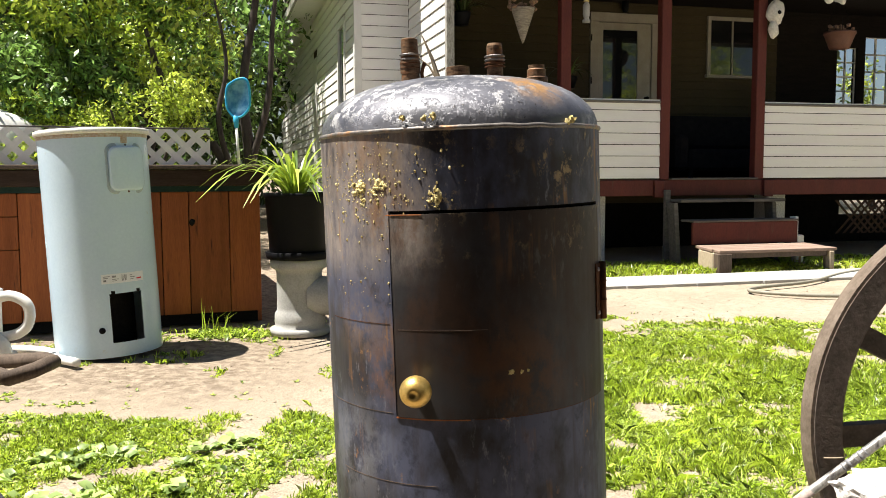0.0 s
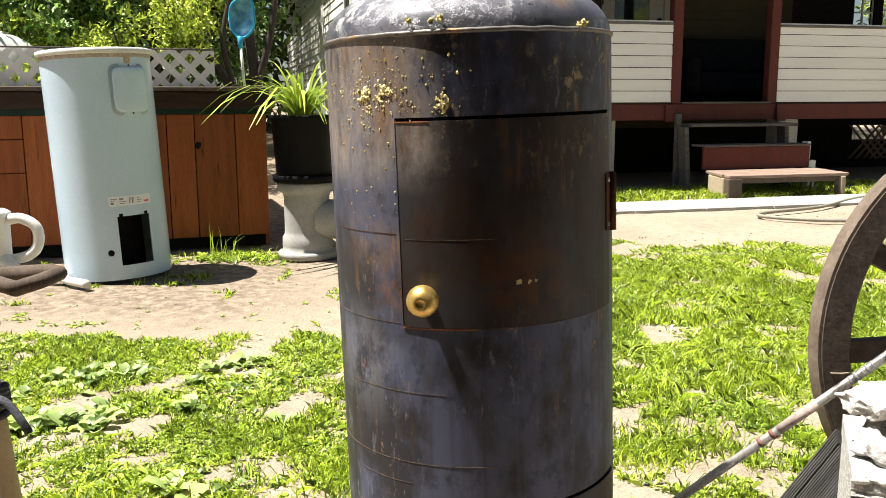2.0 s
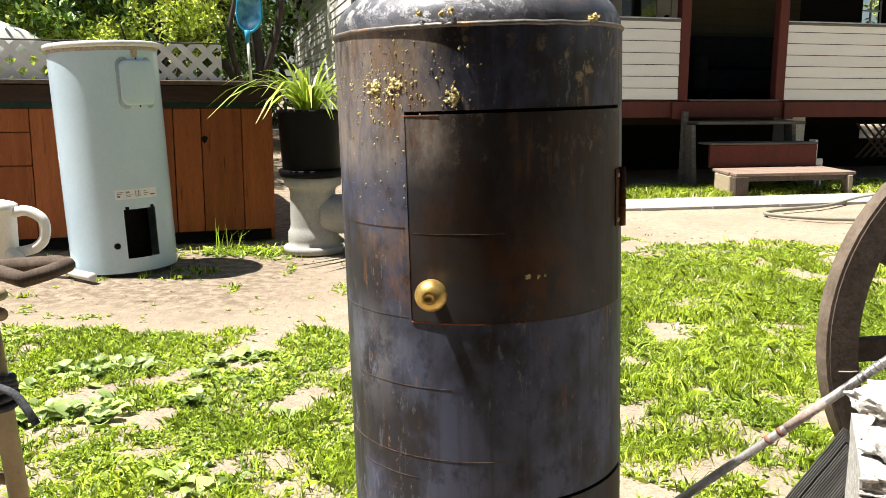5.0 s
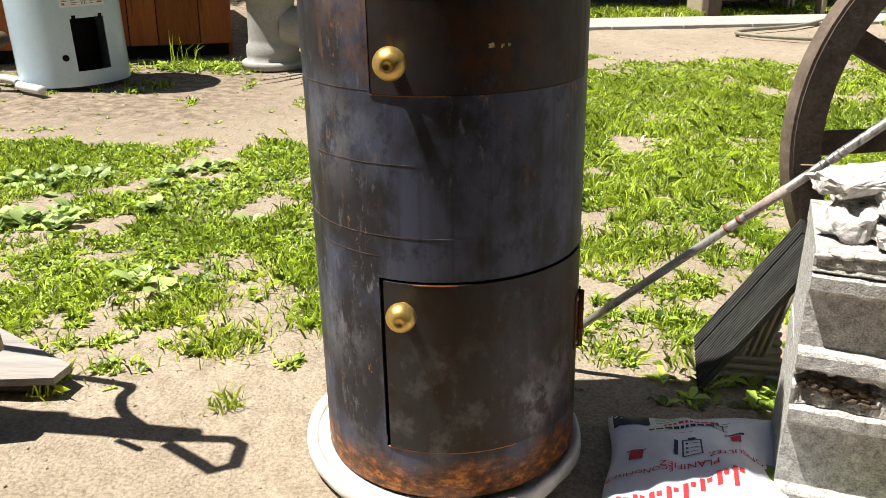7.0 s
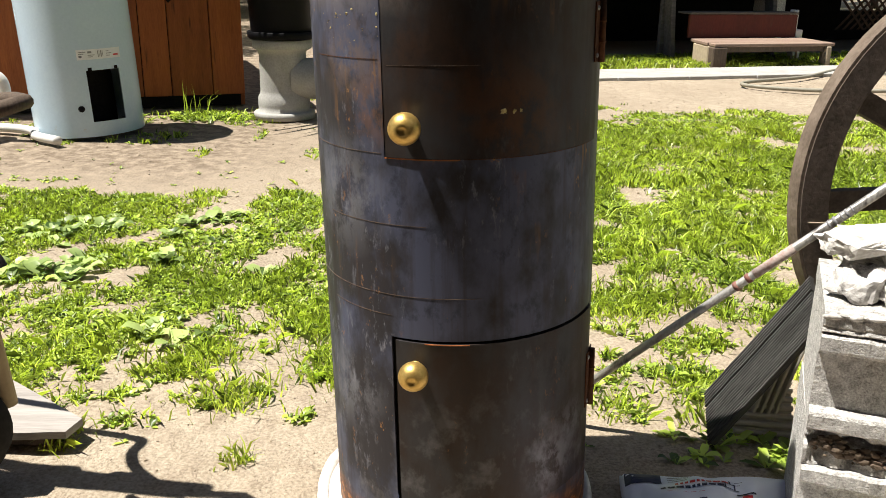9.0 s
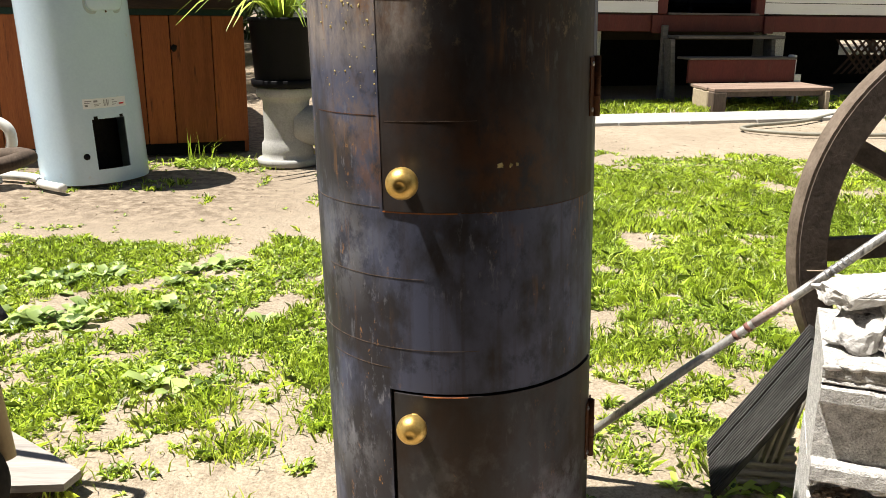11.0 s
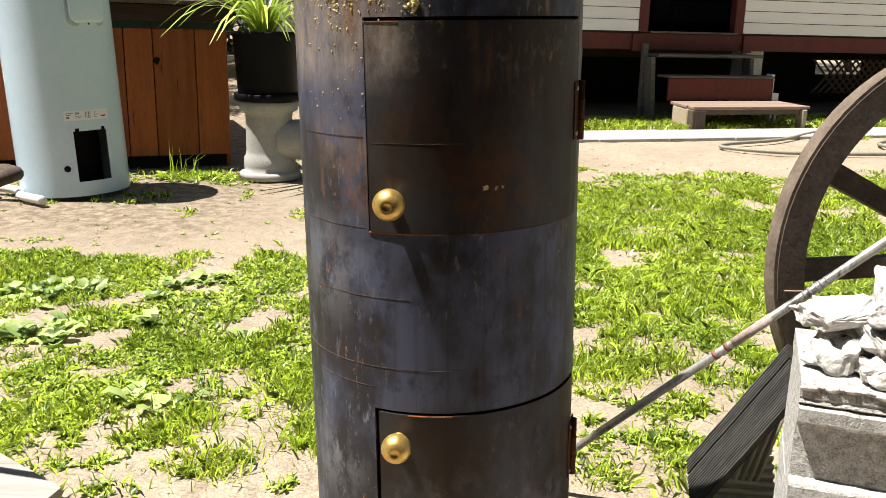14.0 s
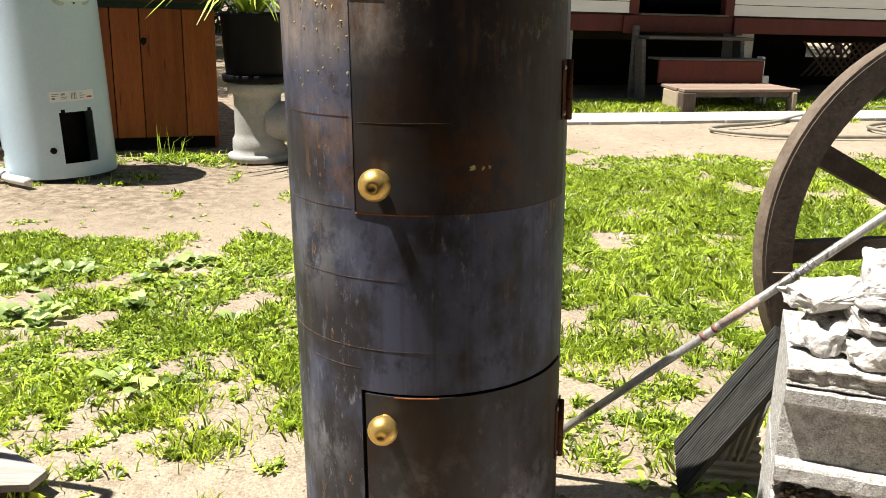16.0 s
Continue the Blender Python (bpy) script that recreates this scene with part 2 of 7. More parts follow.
WHITE_CHIPPED = mat("chipped_white", (0.55, 0.53, 0.48), (0.80, 0.79, 0.75), 14, 0.5, 0, 90, 0.3, 0.003, stain=(0.33, 0.24, 0.13), stain_scale=16, stain_at=0.62)
ENAMEL = mat("pale_blue_enamel", (0.48, 0.61, 0.71), (0.57, 0.70, 0.79), 2.5, 0.2, 0.0, 60, 0.04, 0.002, stain=(0.47, 0.49, 0.44), stain_scale=7, stain_at=0.66)
ENAMEL_RUST = mat("enamel_rust", (0.30, 0.16, 0.07), (0.60, 0.60, 0.56), 20, 0.6, 0, 90, 0.3)
SIDING = mat("siding", (0.79, 0.765, 0.72), (0.88, 0.86, 0.82), 1.6, 0.55, 0, 40, 0.1, 0.002, (1, 1, 6), stain=(0.50, 0.45, 0.38), stain_scale=2, stain_at=0.66, random=0.05)
# Beige siding with the porch shade put into its colour.
SHADED_SIDING = mat("shaded_siding", (0.055, 0.045, 0.026), (0.085, 0.068, 0.040), 1.6, 0.6, 0, 40, 0.1, random=0.05, spec=0.05)
TRIM = mat("white_trim", (0.66, 0.64, 0.60), (0.78, 0.77, 0.73), 5, 0.5, 0, 60, 0.2, 0.002, stain=(0.35, 0.30, 0.24), stain_scale=9, stain_at=0.68)
# White trim dimmed in colour for the shade inside the porch.
SHADED_TRIM = mat("shaded_trim", (0.30, 0.27, 0.22), (0.42, 0.39, 0.33), 6, 0.6, 0, 60, 0.2, spec=0.05)
PEELING = mat("peeling_trim", (0.10, 0.085, 0.07), (0.62, 0.60, 0.55), 26, 0.8, 0, 90, 0.5, 0.004, (1, 1, 0.3))
RED_PAINT = mat("red_paint", (0.075, 0.018, 0.014), (0.135, 0.034, 0.026), 6, 0.55, 0, 70, 0.25, 0.002, (1, 1, 0.3), stain=(0.10, 0.05, 0.035), stain_scale=8)
GREY_WOOD = mat("weathered_wood", (0.07, 0.062, 0.055), (0.20, 0.18, 0.155), 8, 0.85, 0, 70, 0.5, 0.004, (0.25, 3, 3), random=0.15)
BROWN_WOOD = mat("brown_wood", (0.055, 0.040, 0.030), (0.15, 0.112, 0.085), 10, 0.8, 0, 80, 0.5, 0.004, (3, 3, 0.5), random=0.12)
PALE_WOOD = mat("pale_worn_wood", (0.30, 0.24, 0.165), (0.48, 0.40, 0.29), 8, 0.85, 0, 70, 0.4, 0.004, (0.25, 3, 3), random=0.12)
CEDAR = mat("red_stained_wood", (0.20, 0.052, 0.014), (0.38, 0.115, 0.034), 4, 0.55, 0, 50, 0.25, 0.003, (4, 4, 0.35), stain=(0.09, 0.028, 0.012), stain_scale=6, random=0.18)
# Dark timber; also the backing that stands for shadow between siding boards.
DARK_BEAM = mat("dark_beam", (0.028, 0.018, 0.013), (0.068, 0.044, 0.032), 6, 0.75, 0, 60, 0.4, 0.004, (0.4, 3, 3), spec=0.05)
# Boards coloured near black to stand for the deep porch shade.
SHADED_BOARDS = mat("shaded_boards", (0.010, 0.009, 0.008), (0.026, 0.021, 0.018), 6, 0.85, 0, 60, 0.3, 0.003, (0.4, 3, 3), spec=0.05)
GREEN_PLASTIC = mat("dark_green_sheet", (0.015, 0.03, 0.022), (0.03, 0.05, 0.04), 5, 0.5, spec=0.05)
LATTICE = mat("white_lattice", (0.72, 0.69, 0.64), (0.82, 0.79, 0.74), 8, 0.6, 0, 60, 0.15, random=0.1)
CONCRETE = mat("concrete", (0.19, 0.18, 0.165), (0.86, 0.84, 0.80), 60, 0.95, 0, 260, 1.0, 0.008, stain=(0.26, 0.21, 0.15), stain_scale=7, stain_at=0.66, random=0.06)
PALE_CONCRETE = mat("pale_concrete", (0.28, 0.275, 0.26), (0.46, 0.45, 0.425), 6, 0.9, 0, 90, 0.4, 0.004)
STONE = mat("whitewashed_stone", (0.46, 0.43, 0.39), (0.82, 0.80, 0.77), 22, 0.9, 0, 120, 0.9, 0.006, stain=(0.20, 0.17, 0.14), stain_scale=9, stain_at=0.58, random=0.1)
SCORCHED = mat("scorched_stone", (0.30, 0.28, 0.26), (0.76, 0.74, 0.71), 26, 0.9, 0, 140, 0.9, 0.006, stain=(0.035, 0.032, 0.030), stain_scale=14, stain_at=0.50, random=0.1)
BLACK_PLASTIC = mat("black_plastic", (0.004, 0.004, 0.005), (0.009, 0.009, 0.010), 6, 0.5, 0, 90, 0.1, 0.001, spec=0.08, stain=(0.012, 0.011, 0.010), stain_scale=10, stain_at=0.65)
WHITE_PLASTIC = mat("white_plastic", (0.60, 0.59, 0.55), (0.76, 0.75, 0.71), 8, 0.45, 0, 80, 0.15, 0.002, stain=(0.42, 0.36, 0.27), stain_scale=9, stain_at=0.66)
NET_BLUE = mat("blue_plastic", (0.02, 0.22, 0.42), (0.05, 0.42, 0.66), 20, 0.4)
ALUMINIUM = mat("worn_aluminium", (0.23, 0.215, 0.195), (0.56, 0.55, 0.52), 26, 0.45, 0.55, 160, 0.3, 0.001, (1, 1, 0.4), stain=(0.10, 0.09, 0.085), stain_scale=16, stain_at=0.56)
RED_BAND = mat("faded_red_band", (0.16, 0.055, 0.042), (0.30, 0.17, 0.14), 20, 0.6)
TAN_PAINT = mat("tan_paint", (0.25, 0.20, 0.125), (0.36, 0.29, 0.19), 8, 0.5, 0.1, 90, 0.2, 0.002, stain=(0.16, 0.11, 0.07), stain_scale=14, stain_at=0.64)
ROPE = mat("grey_rope", (0.02, 0.022, 0.026), (0.12, 0.125, 0.14), 60, 0.9, 0, 200, 0.8, 0.004)
RUBBER = mat("tyre_rubber", (0.015, 0.015, 0.015), (0.04, 0.038, 0.035), 12, 0.85, spec=0.05)
BAG_WHITE = mat("bag_plastic", (0.73, 0.77, 0.88), (0.81, 0.84, 0.93), 5, 0.35, 0, 40, 0.1, 0.002)
BAG_RED = mat("bag_red_print", (0.55, 0.03, 0.04), (0.62, 0.05, 0.05), 10, 0.4)
BAG_DARK = mat("bag_dark_print", (0.02, 0.025, 0.06), (0.04, 0.045, 0.09), 10, 0.4)
GLASS_DARK, _n, _l, _p = nodes_of("window_glass")
_p.inputs["Base Color"].default_value = (0.012, 0.013, 0.014, 1)
_p.inputs["Roughness"].default_value = 0.042
_p.inputs["Specular IOR Level"].default_value = 0.8
FABRIC = mat("dark_sofa_fabric", (0.012, 0.011, 0.011), (0.03, 0.026, 0.025), 12, 0.95, 0, 150, 0.3, spec=0.05)
WICKER = mat("wicker", (0.09, 0.075, 0.055), (0.42, 0.37, 0.30), 14, 0.9, 0, 60, 0.9, 0.006, (0.6, 0.6, 6))
BONE = mat("bone", (0.50, 0.47, 0.40), (0.76, 0.73, 0.66), 30, 0.8)
HOSE_GREY = mat("garden_hose", (0.20, 0.19, 0.15), (0.32, 0.30, 0.24), 20, 0.5)
BARK = mat("bark", (0.025, 0.02, 0.016), (0.085, 0.07, 0.055), 12, 0.95, 0, 80, 0.9, 0.01, (2, 2, 0.4))
ROOF = mat("brown_shingle", (0.08, 0.055, 0.045), (0.18, 0.13, 0.10), 12, 0.95, 0, 60, 0.6)
FLOWER = mat("dried_flower", (0.12, 0.06, 0.07), (0.40, 0.26, 0.14), 40, 0.8)
GRASS_LEAF = leaf_material("grass_blade", (0.045, 0.085, 0.010), (0.54, 0.68, 0.085), 1.2, 0.7)
WEED_LEAF = leaf_material("weed_leaf", (0.04, 0.085, 0.010), (0.46, 0.60, 0.11), 2.5, 0.75)
PALE_LEAF = leaf_material("pale_weed_leaf", (0.05, 0.10, 0.02), (0.50, 0.64, 0.26), 2.5, 0.8)
# Leaf colour darkened to stand for foliage in shade.
SHADED_LEAF = leaf_material("shaded_leaf", (0.015, 0.03, 0.006), (0.07, 0.11, 0.02), 0.4)
TREE_LEAF = leaf_material("tree_leaf", (0.018, 0.045, 0.010), (0.36, 0.58, 0.17), 0.9, 0.85)
BRIGHT_LEAF = leaf_material("bright_tree_leaf", (0.05, 0.09, 0.012), (0.62, 0.74, 0.12), 0.9, 0.8)
STRAP_LEAF = leaf_material("strap_leaf", (0.08, 0.15, 0.02), (0.46, 0.58, 0.10), 6)


# ---- mesh tools ----
def mesh_of(name, bm, material, smooth=False):
    me = bpy.data.meshes.new(name)
    bm.normal_update()
    bm.to_mesh(me)
    bm.free()
    for m in material if isinstance(material, (list, tuple)) else [material]:
        me.materials.append(m)
    if smooth:
        me.shade_smooth()
    return me


def part(name, bm, material, parent=None, label="", smooth=False):
    ob = new(name, mesh_of(name, bm, material, smooth))
    ob.parent = parent
    return tagged(ob, label)


def shared(name, me, parent, m=None):
    ob = new(name, me)
    ob.parent = parent
    if m is not None:
        ob.matrix_basis = m
    return ob


def thing(name, m, label, category, group="", kind=""):
    e = new(name)
    e.empty_display_size = 0.1
    e.matrix_basis = m
    return tagged(e, label, category, group, kind)


def box(x0, x1, y0, y1, z0, z1, bevel=0.0, bm=None, jitter=0.0):
    target = bm or bmesh.new()
    part_bm = bmesh.new()
    r = bmesh.ops.create_cube(part_bm, size=1)
    for v in part_bm.verts:
        v.co = Vector(((x0 + x1) / 2 + v.co.x * (x1 - x0), (y0 + y1) / 2 + v.co.y * (y1 - y0), (z0 + z1) / 2 + v.co.z * (z1 - z0)))
        if jitter:
            v.co += Vector((random.uniform(-jitter, jitter), random.uniform(-jitter, jitter), random.uniform(-jitter, jitter)))
    if bevel:
        bmesh.ops.bevel(part_bm, geom=part_bm.edges[:], offset=bevel, segments=1, affect="EDGES")
    return join(target, part_bm)


def join(target, other):
    me = bpy.data.meshes.new("join")
    other.to_mesh(me)
    other.free()
    target.from_mesh(me)
    bpy.data.meshes.remove(me)
    return target


def lathe(profile, n=48, bm=None, arc=None):
    """Turns (radius, z) pairs round the z axis."""
    bm = bm or bmesh.new()
    rings = []
    for r, z in profile:
        if r < 1e-5:
            rings.append([bm.verts.new((0, 0, z))])
        else:
            rings.append([bm.verts.new((r * math.sin(2 * math.pi * k / n), -r * math.cos(2 * math.pi * k / n), z)) for k in range(n)])
    for a, b in zip(rings, rings[1:]):
        for k in range(n):
            j = (k + 1) % n
            if len(a) == 1 and len(b) > 1:
                bm.faces.new((a[0], b[j], b[k]))
            elif len(b) == 1 and len(a) > 1:
                bm.faces.new((a[k], a[j], b[0]))
            elif len(a) > 1:
                bm.faces.new((a[k], a[j], b[j], b[k]))
    return bm


def tube(points, radius, n=10, bm=None, closed=False, taper=None):
    """A round bar along a row of points."""
    bm = bm or bmesh.new()
    pts = [Vector(p) for p in points]
    rings, up = [], Vector((0.31, 0.17, 0.93))
    for i, p in enumerate(pts):
        if closed:
            d = (pts[(i + 1) % len(pts)] - pts[i - 1]).normalized()
        else:
            d = (pts[min(i + 1, len(pts) - 1)] - pts[max(i - 1, 0)]).normalized()
        side = d.cross(up).normalized()
        top = side.cross(d).normalized()
        r = radius if taper is None else radius + (taper - radius) * i / (len(pts) - 1)
        rings.append([bm.verts.new(p + r * (math.cos(2 * math.pi * k / n) * side + math.sin(2 * math.pi * k / n) * top)) for k in range(n)])
    loops = list(zip(rings, rings[1:])) + ([(rings[-1], rings[0])] if closed else [])
    for a, b in loops:
        for k in range(n):
            bm.faces.new((a[k], a[(k + 1) % n], b[(k + 1) % n], b[k]))
    if not closed:
        bm.faces.new(rings[0][::-1])
        bm.faces.new(rings[-1])
    return bm


def smooth_path(points, steps=6):
    pts = [Vector(p) for p in points]
    out = []
    for i in range(len(pts) - 1):
        p0, p1, p2, p3 = pts[max(i - 1, 0)], pts[i], pts[i + 1], pts[min(i + 2, len(pts) - 1)]
        for s in range(steps):
            t = s / steps
            out.append(0.5 * (2 * p1 + (p2 - p0) * t + (2 * p0 - 5 * p1 + 4 * p2 - p3) * t * t + (3 * p1 - p0 - 3 * p2 + p3) * t ** 3))
    return out + [pts[-1]]


def lump(radius, seed, squash=(1, 1, 1), detail=2, amount=0.35, freq=1.6, bm=None, at=(0, 0, 0)):
    b = bmesh.new()
    bmesh.ops.create_icosphere(b, subdivisions=detail, radius=1)
    for v in b.verts:
        k = 1 + amount * noise.noise(v.co * freq + Vector((seed * 3.7, seed * 1.3, seed * 5.1)))
        v.co = Vector((v.co.x * squash[0], v.co.y * squash[1], v.co.z * squash[2])) * (k * radius) + Vector(at)
    return join(bm, b) if bm else b


def raw(name, verts, faces, material, parent=None, smooth=False):
    me = bpy.data.meshes.new(name)
    me.from_pydata(verts, [], faces)
    for m in material if isinstance(material, (list, tuple)) else [material]:
        me.materials.append(m)
    if smooth:
        me.shade_smooth()
    ob = new(name, me)
    ob.parent = parent
    return ob


def fast_mesh(name, verts, quads, material):
    """A mesh from arrays: verts (n, 3), quads (m, 4)."""
    me = bpy.data.meshes.new(name)
    me.vertices.add(len(verts))
    me.vertices.foreach_set("co", np.asarray(verts, dtype=np.float32).ravel())
    k = quads.shape[1]
    me.loops.add(quads.size)
    me.loops.foreach_set("vertex_index", quads.astype(np.int32).ravel())
    me.polygons.add(len(quads))
    me.polygons.foreach_set("loop_start", np.arange(0, quads.size, k, dtype=np.int32))
    me.update(calc_edges=True)
    me.materials.append(material)
    return me


# ---- ground ----
def vnoise(x, y, scale, seed):
    """Smooth value noise on arrays, 0 to 1."""
    rng = np.random.RandomState(seed)
    grid = rng.rand(128, 128)
    x, y = np.asarray(x) * scale + 61.3, np.asarray(y) * scale + 47.9
    xi, yi = np.floor(x).astype(int), np.floor(y).astype(int)
    fx, fy = x - xi, y - yi
    fx, fy = fx * fx * (3 - 2 * fx), fy * fy * (3 - 2 * fy)
    g = lambda a, b: grid[a % 128, b % 128]
    return (g(xi, yi) * (1 - fx) + g(xi + 1, yi) * fx) * (1 - fy) + (g(xi, yi + 1) * (1 - fx) + g(xi + 1, yi + 1) * fx) * fy


def ground_height(x, y):
    return 0.012 * (vnoise(x, y, 3, 5) - 0.5) + 0.008 * (vnoise(x, y, 11, 6) - 0.5) - 0.012


def grassy(x, y):
    """How much grass grows at a spot, 0 to 1."""
    n = 0.20 * vnoise(x, y, 1.6, 1) + 0.38 * vnoise(x, y, 4.2, 2) + 0.42 * vnoise(x, y, 9, 3)
    lawn = np.where(x < 0.2, np.clip((y - 0.12 + 0.12 * np.minimum(x + 0.4, 0)) / 1.3, 0, 1), np.clip((y - 0.50) / 1.25, 0, 1)) ** 0.7
    strip = np.clip((2.75 + 0.10 * np.minimum(x, 0) + 1.9 * np.clip((x + 0.6) / 1.0, 0, 1) - y) / 0.35, 0, 1)
    dirt_right = np.clip((y - 4.75 - 0.1 * x) / 0.5, 0, 1)
    far = np.clip((y - 8.55 - 0.28 * (x - 3.2) + 0.2) / 0.15, 0, 1) * (x > 0.3)
    a = lawn * strip
    a = np.where(x > 0.3, np.maximum(np.maximum(lawn * (1 - dirt_right), far), 0.30 * (y > 2)), np.maximum(a, 0.08 * (y > 2)))
    for bx, by, br in ((1.17, 3.01, 0.13), (0.55, 1.42, 0.13), (-0.63, 1.53, 0.13), (-1.16, 1.23, 0.10), (-0.95, 2.2, 0.12), (1.55, 2.55, 0.08), (-0.62, 0.95, 0.09)):
        n = n - 0.22 * np.exp(-((x - bx) ** 2 + 0.5 * (y - by) ** 2) / br ** 2)
    return np.clip((n - 0.70 + 0.42 * a) / 0.20, 0, 1) * (a > 0.02)


def build_ground():
    def axis(lo, hi, near_lo, near_hi, step, far_steps):
        inner = np.arange(near_lo, near_hi + 1e-6, step)
        low = near_lo - np.geomspace(0.2, near_lo - lo, far_steps)[::-1]
        high = near_hi + np.geomspace(0.2, hi - near_hi, far_steps)
        return np.concatenate([low, inner, high])
    xs, ys = axis(-900, 900, -4, 6, 0.05, 24), axis(-900, 900, -2, 9, 0.05, 24)
    X, Y = np.meshgrid(xs, ys)
    Z = ground_height(X, Y)
    v = np.stack([X.ravel(), Y.ravel(), Z.ravel()], 1)
    w = len(xs)
    i = (np.arange(len(ys) - 1)[:, None] * w + np.arange(w - 1)[None]).ravel()
    me = fast_mesh("ground", v, np.stack([i, i + 1, i + w + 1, i + w], 1), SOIL)
    me.shade_smooth()
    ob = new("ground", me)
    tagged(ob, "dry pale sandy soil with sparse grass", "ground", kind="structure")


SOIL, _n, _l, _p = nodes_of("sandy_soil")
_big = noise_at(_n, _l, 1.3, 6)
_mid = noise_at(_n, _l, 14, 6, rough=0.7)
_fine = noise_at(_n, _l, 120, 4)
_col = ramp(_n, _l, _big, [(0.35, (0.27, 0.215, 0.15)), (0.65, (0.40, 0.335, 0.245))])
_col = mix(_n, _l, ramp(_n, _l, _mid, [(0.45, (0, 0, 0)), (0.70, (0.8,) * 3)]), _col, (0.19, 0.14, 0.09))
_col = mix(_n, _l, 0.35, _col, ramp(_n, _l, _fine, [(0.35, (0.14, 0.10, 0.065)), (0.6, (0.54, 0.46, 0.36))]))
_crumb = noise_at(_n, _l, 45, 5, rough=0.75, shift=(5, 1, 0))
_col = mix(_n, _l, ramp(_n, _l, _crumb, [(0.62, (0, 0, 0)), (0.72, (0.45,) * 3)]), _col, (0.16, 0.12, 0.08))
# browner trodden earth between the lawn and the pool
_co = _n.new("ShaderNodeTexCoord")
_ax = _n.new("ShaderNodeSeparateXYZ")
_l.new(_co.outputs["Object"], _ax.inputs[0])


def band(socket, low, high, wobble):
    r = _n.new("ShaderNodeMapRange")
    r.inputs["From Min"].default_value, r.inputs["From Max"].default_value = low, high
    s = _n.new("ShaderNodeMath")
    s.operation = "MULTIPLY_ADD"
    s.inputs[1].default_value = wobble
    _l.new(_big, s.inputs[0])
    _l.new(socket, s.inputs[2])
    _l.new(s.outputs[0], r.inputs["Value"])
    return r.outputs[0]


_both = _n.new("ShaderNodeMath")
_both.operation = "MULTIPLY"
_l.new(band(_ax.outputs["Y"], 3.1, 3.9, 1.6), _both.inputs[0])
_l.new(band(_ax.outputs["X"], -0.2, -1.0, 0.8), _both.inputs[1])
_earth = _n.new("ShaderNodeMix")
_earth.data_type = "RGBA"
_l.new(ramp(_n, _l, _mid, [(0.40, (0.16, 0.12, 0.082)), (0.66, (0.36, 0.29, 0.21))]), _earth.inputs[7])
_l.new(_both.outputs[0], _earth.inputs[0])
_l.new(_col, _earth.inputs[6])
_l.new(_earth.outputs[2], _p.inputs["Base Color"])
_p.inputs["Roughness"].default_value = 0.95
bump(_n, _l, _p, _mid, 0.9, 0.03)
build_ground()



# ---- the tank ----
TANK_R = 0.25
TANK = pose(0, 0, 0.035, 0, -1.9, 0)
DOORS = ((-28.3, 67.5, 0.729, 1.061), (-27.6, 72.0, 0.095, 0.424))


def shell(a0, a1, z0, z1, radius, thick, da=3.0, dz=0.05, skip=(), bm=None):
    """A curved sheet of a cylinder between two angles and heights, with openings left out."""
    bm = bm or bmesh.new()
    angles = {a0, a1} | {a0 + (a1 - a0) * k / max(1, round((a1 - a0) / da)) for k in range(max(1, round((a1 - a0) / da)))}
    heights = {z0, z1} | {z0 + (z1 - z0) * k / max(1, round((z1 - z0) / dz)) for k in range(max(1, round((z1 - z0) / dz)))}
    for b0, b1, y0, y1 in skip:
        angles = {a for a in angles if min(abs(a - b0), abs(a - b1)) > 0.8} | {b0, b1}
        heights = {h for h in heights if min(abs(h - y0), abs(h - y1)) > 0.008} | {y0, y1}
    angles, heights = sorted(angles), sorted(heights)
    whole = abs(a1 - a0 - 360) < 1e-6
    for r, flip in ((radius, False), (radius - thick, True)):
        grid = {}
        for i, a in enumerate(angles):
            for j, h in enumerate(heights):
                if whole and i == len(angles) - 1:
                    grid[i, j] = grid[0, j]
                else:
                    grid[i, j] = bm.verts.new((r * math.sin(radians(a)), -r * math.cos(radians(a)), h))
        for i in range(len(angles) - 1):
            for j in range(len(heights) - 1):
                am, hm = (angles[i] + angles[i + 1]) / 2, (heights[j] + heights[j + 1]) / 2
                if any(b0 < am < b1 and y0 < hm < y1 for b0, b1, y0, y1 in skip):
                    continue
                q = (grid[i, j], grid[i + 1, j], grid[i + 1, j + 1], grid[i, j + 1])
                bm.faces.new(q[::-1] if flip else q)
    for b0, b1, y0, y1 in tuple(skip) + (() if whole else ((a0, a1, z0, z1),)):
        n = max(2, round((b1 - b0) / da))
        rim = [(b0 + (b1 - b0) * k / n, y0) for k in range(n + 1)] + [(b1 + (b0 - b1) * k / n, y1) for k in range(n + 1)]
        ring = [[bm.verts.new((r * math.sin(radians(a)), -r * math.cos(radians(a)), h)) for a, h in rim] for r in (radius, radius - thick)]
        for k in range(len(rim)):
            j = (k + 1) % len(rim)
            bm.faces.new((ring[0][k], ring[1][k], ring[1][j], ring[0][j]))
    return bm


def on_tank(az, z, out=0.0):
    r = TANK_R + out
    return Vector((r * math.sin(radians(az)), -r * math.cos(radians(az)), z))


SCORED = mat("scored_metal", (0.05, 0.034, 0.025), (0.20, 0.15, 0.12), 30, 0.6, 0.4)


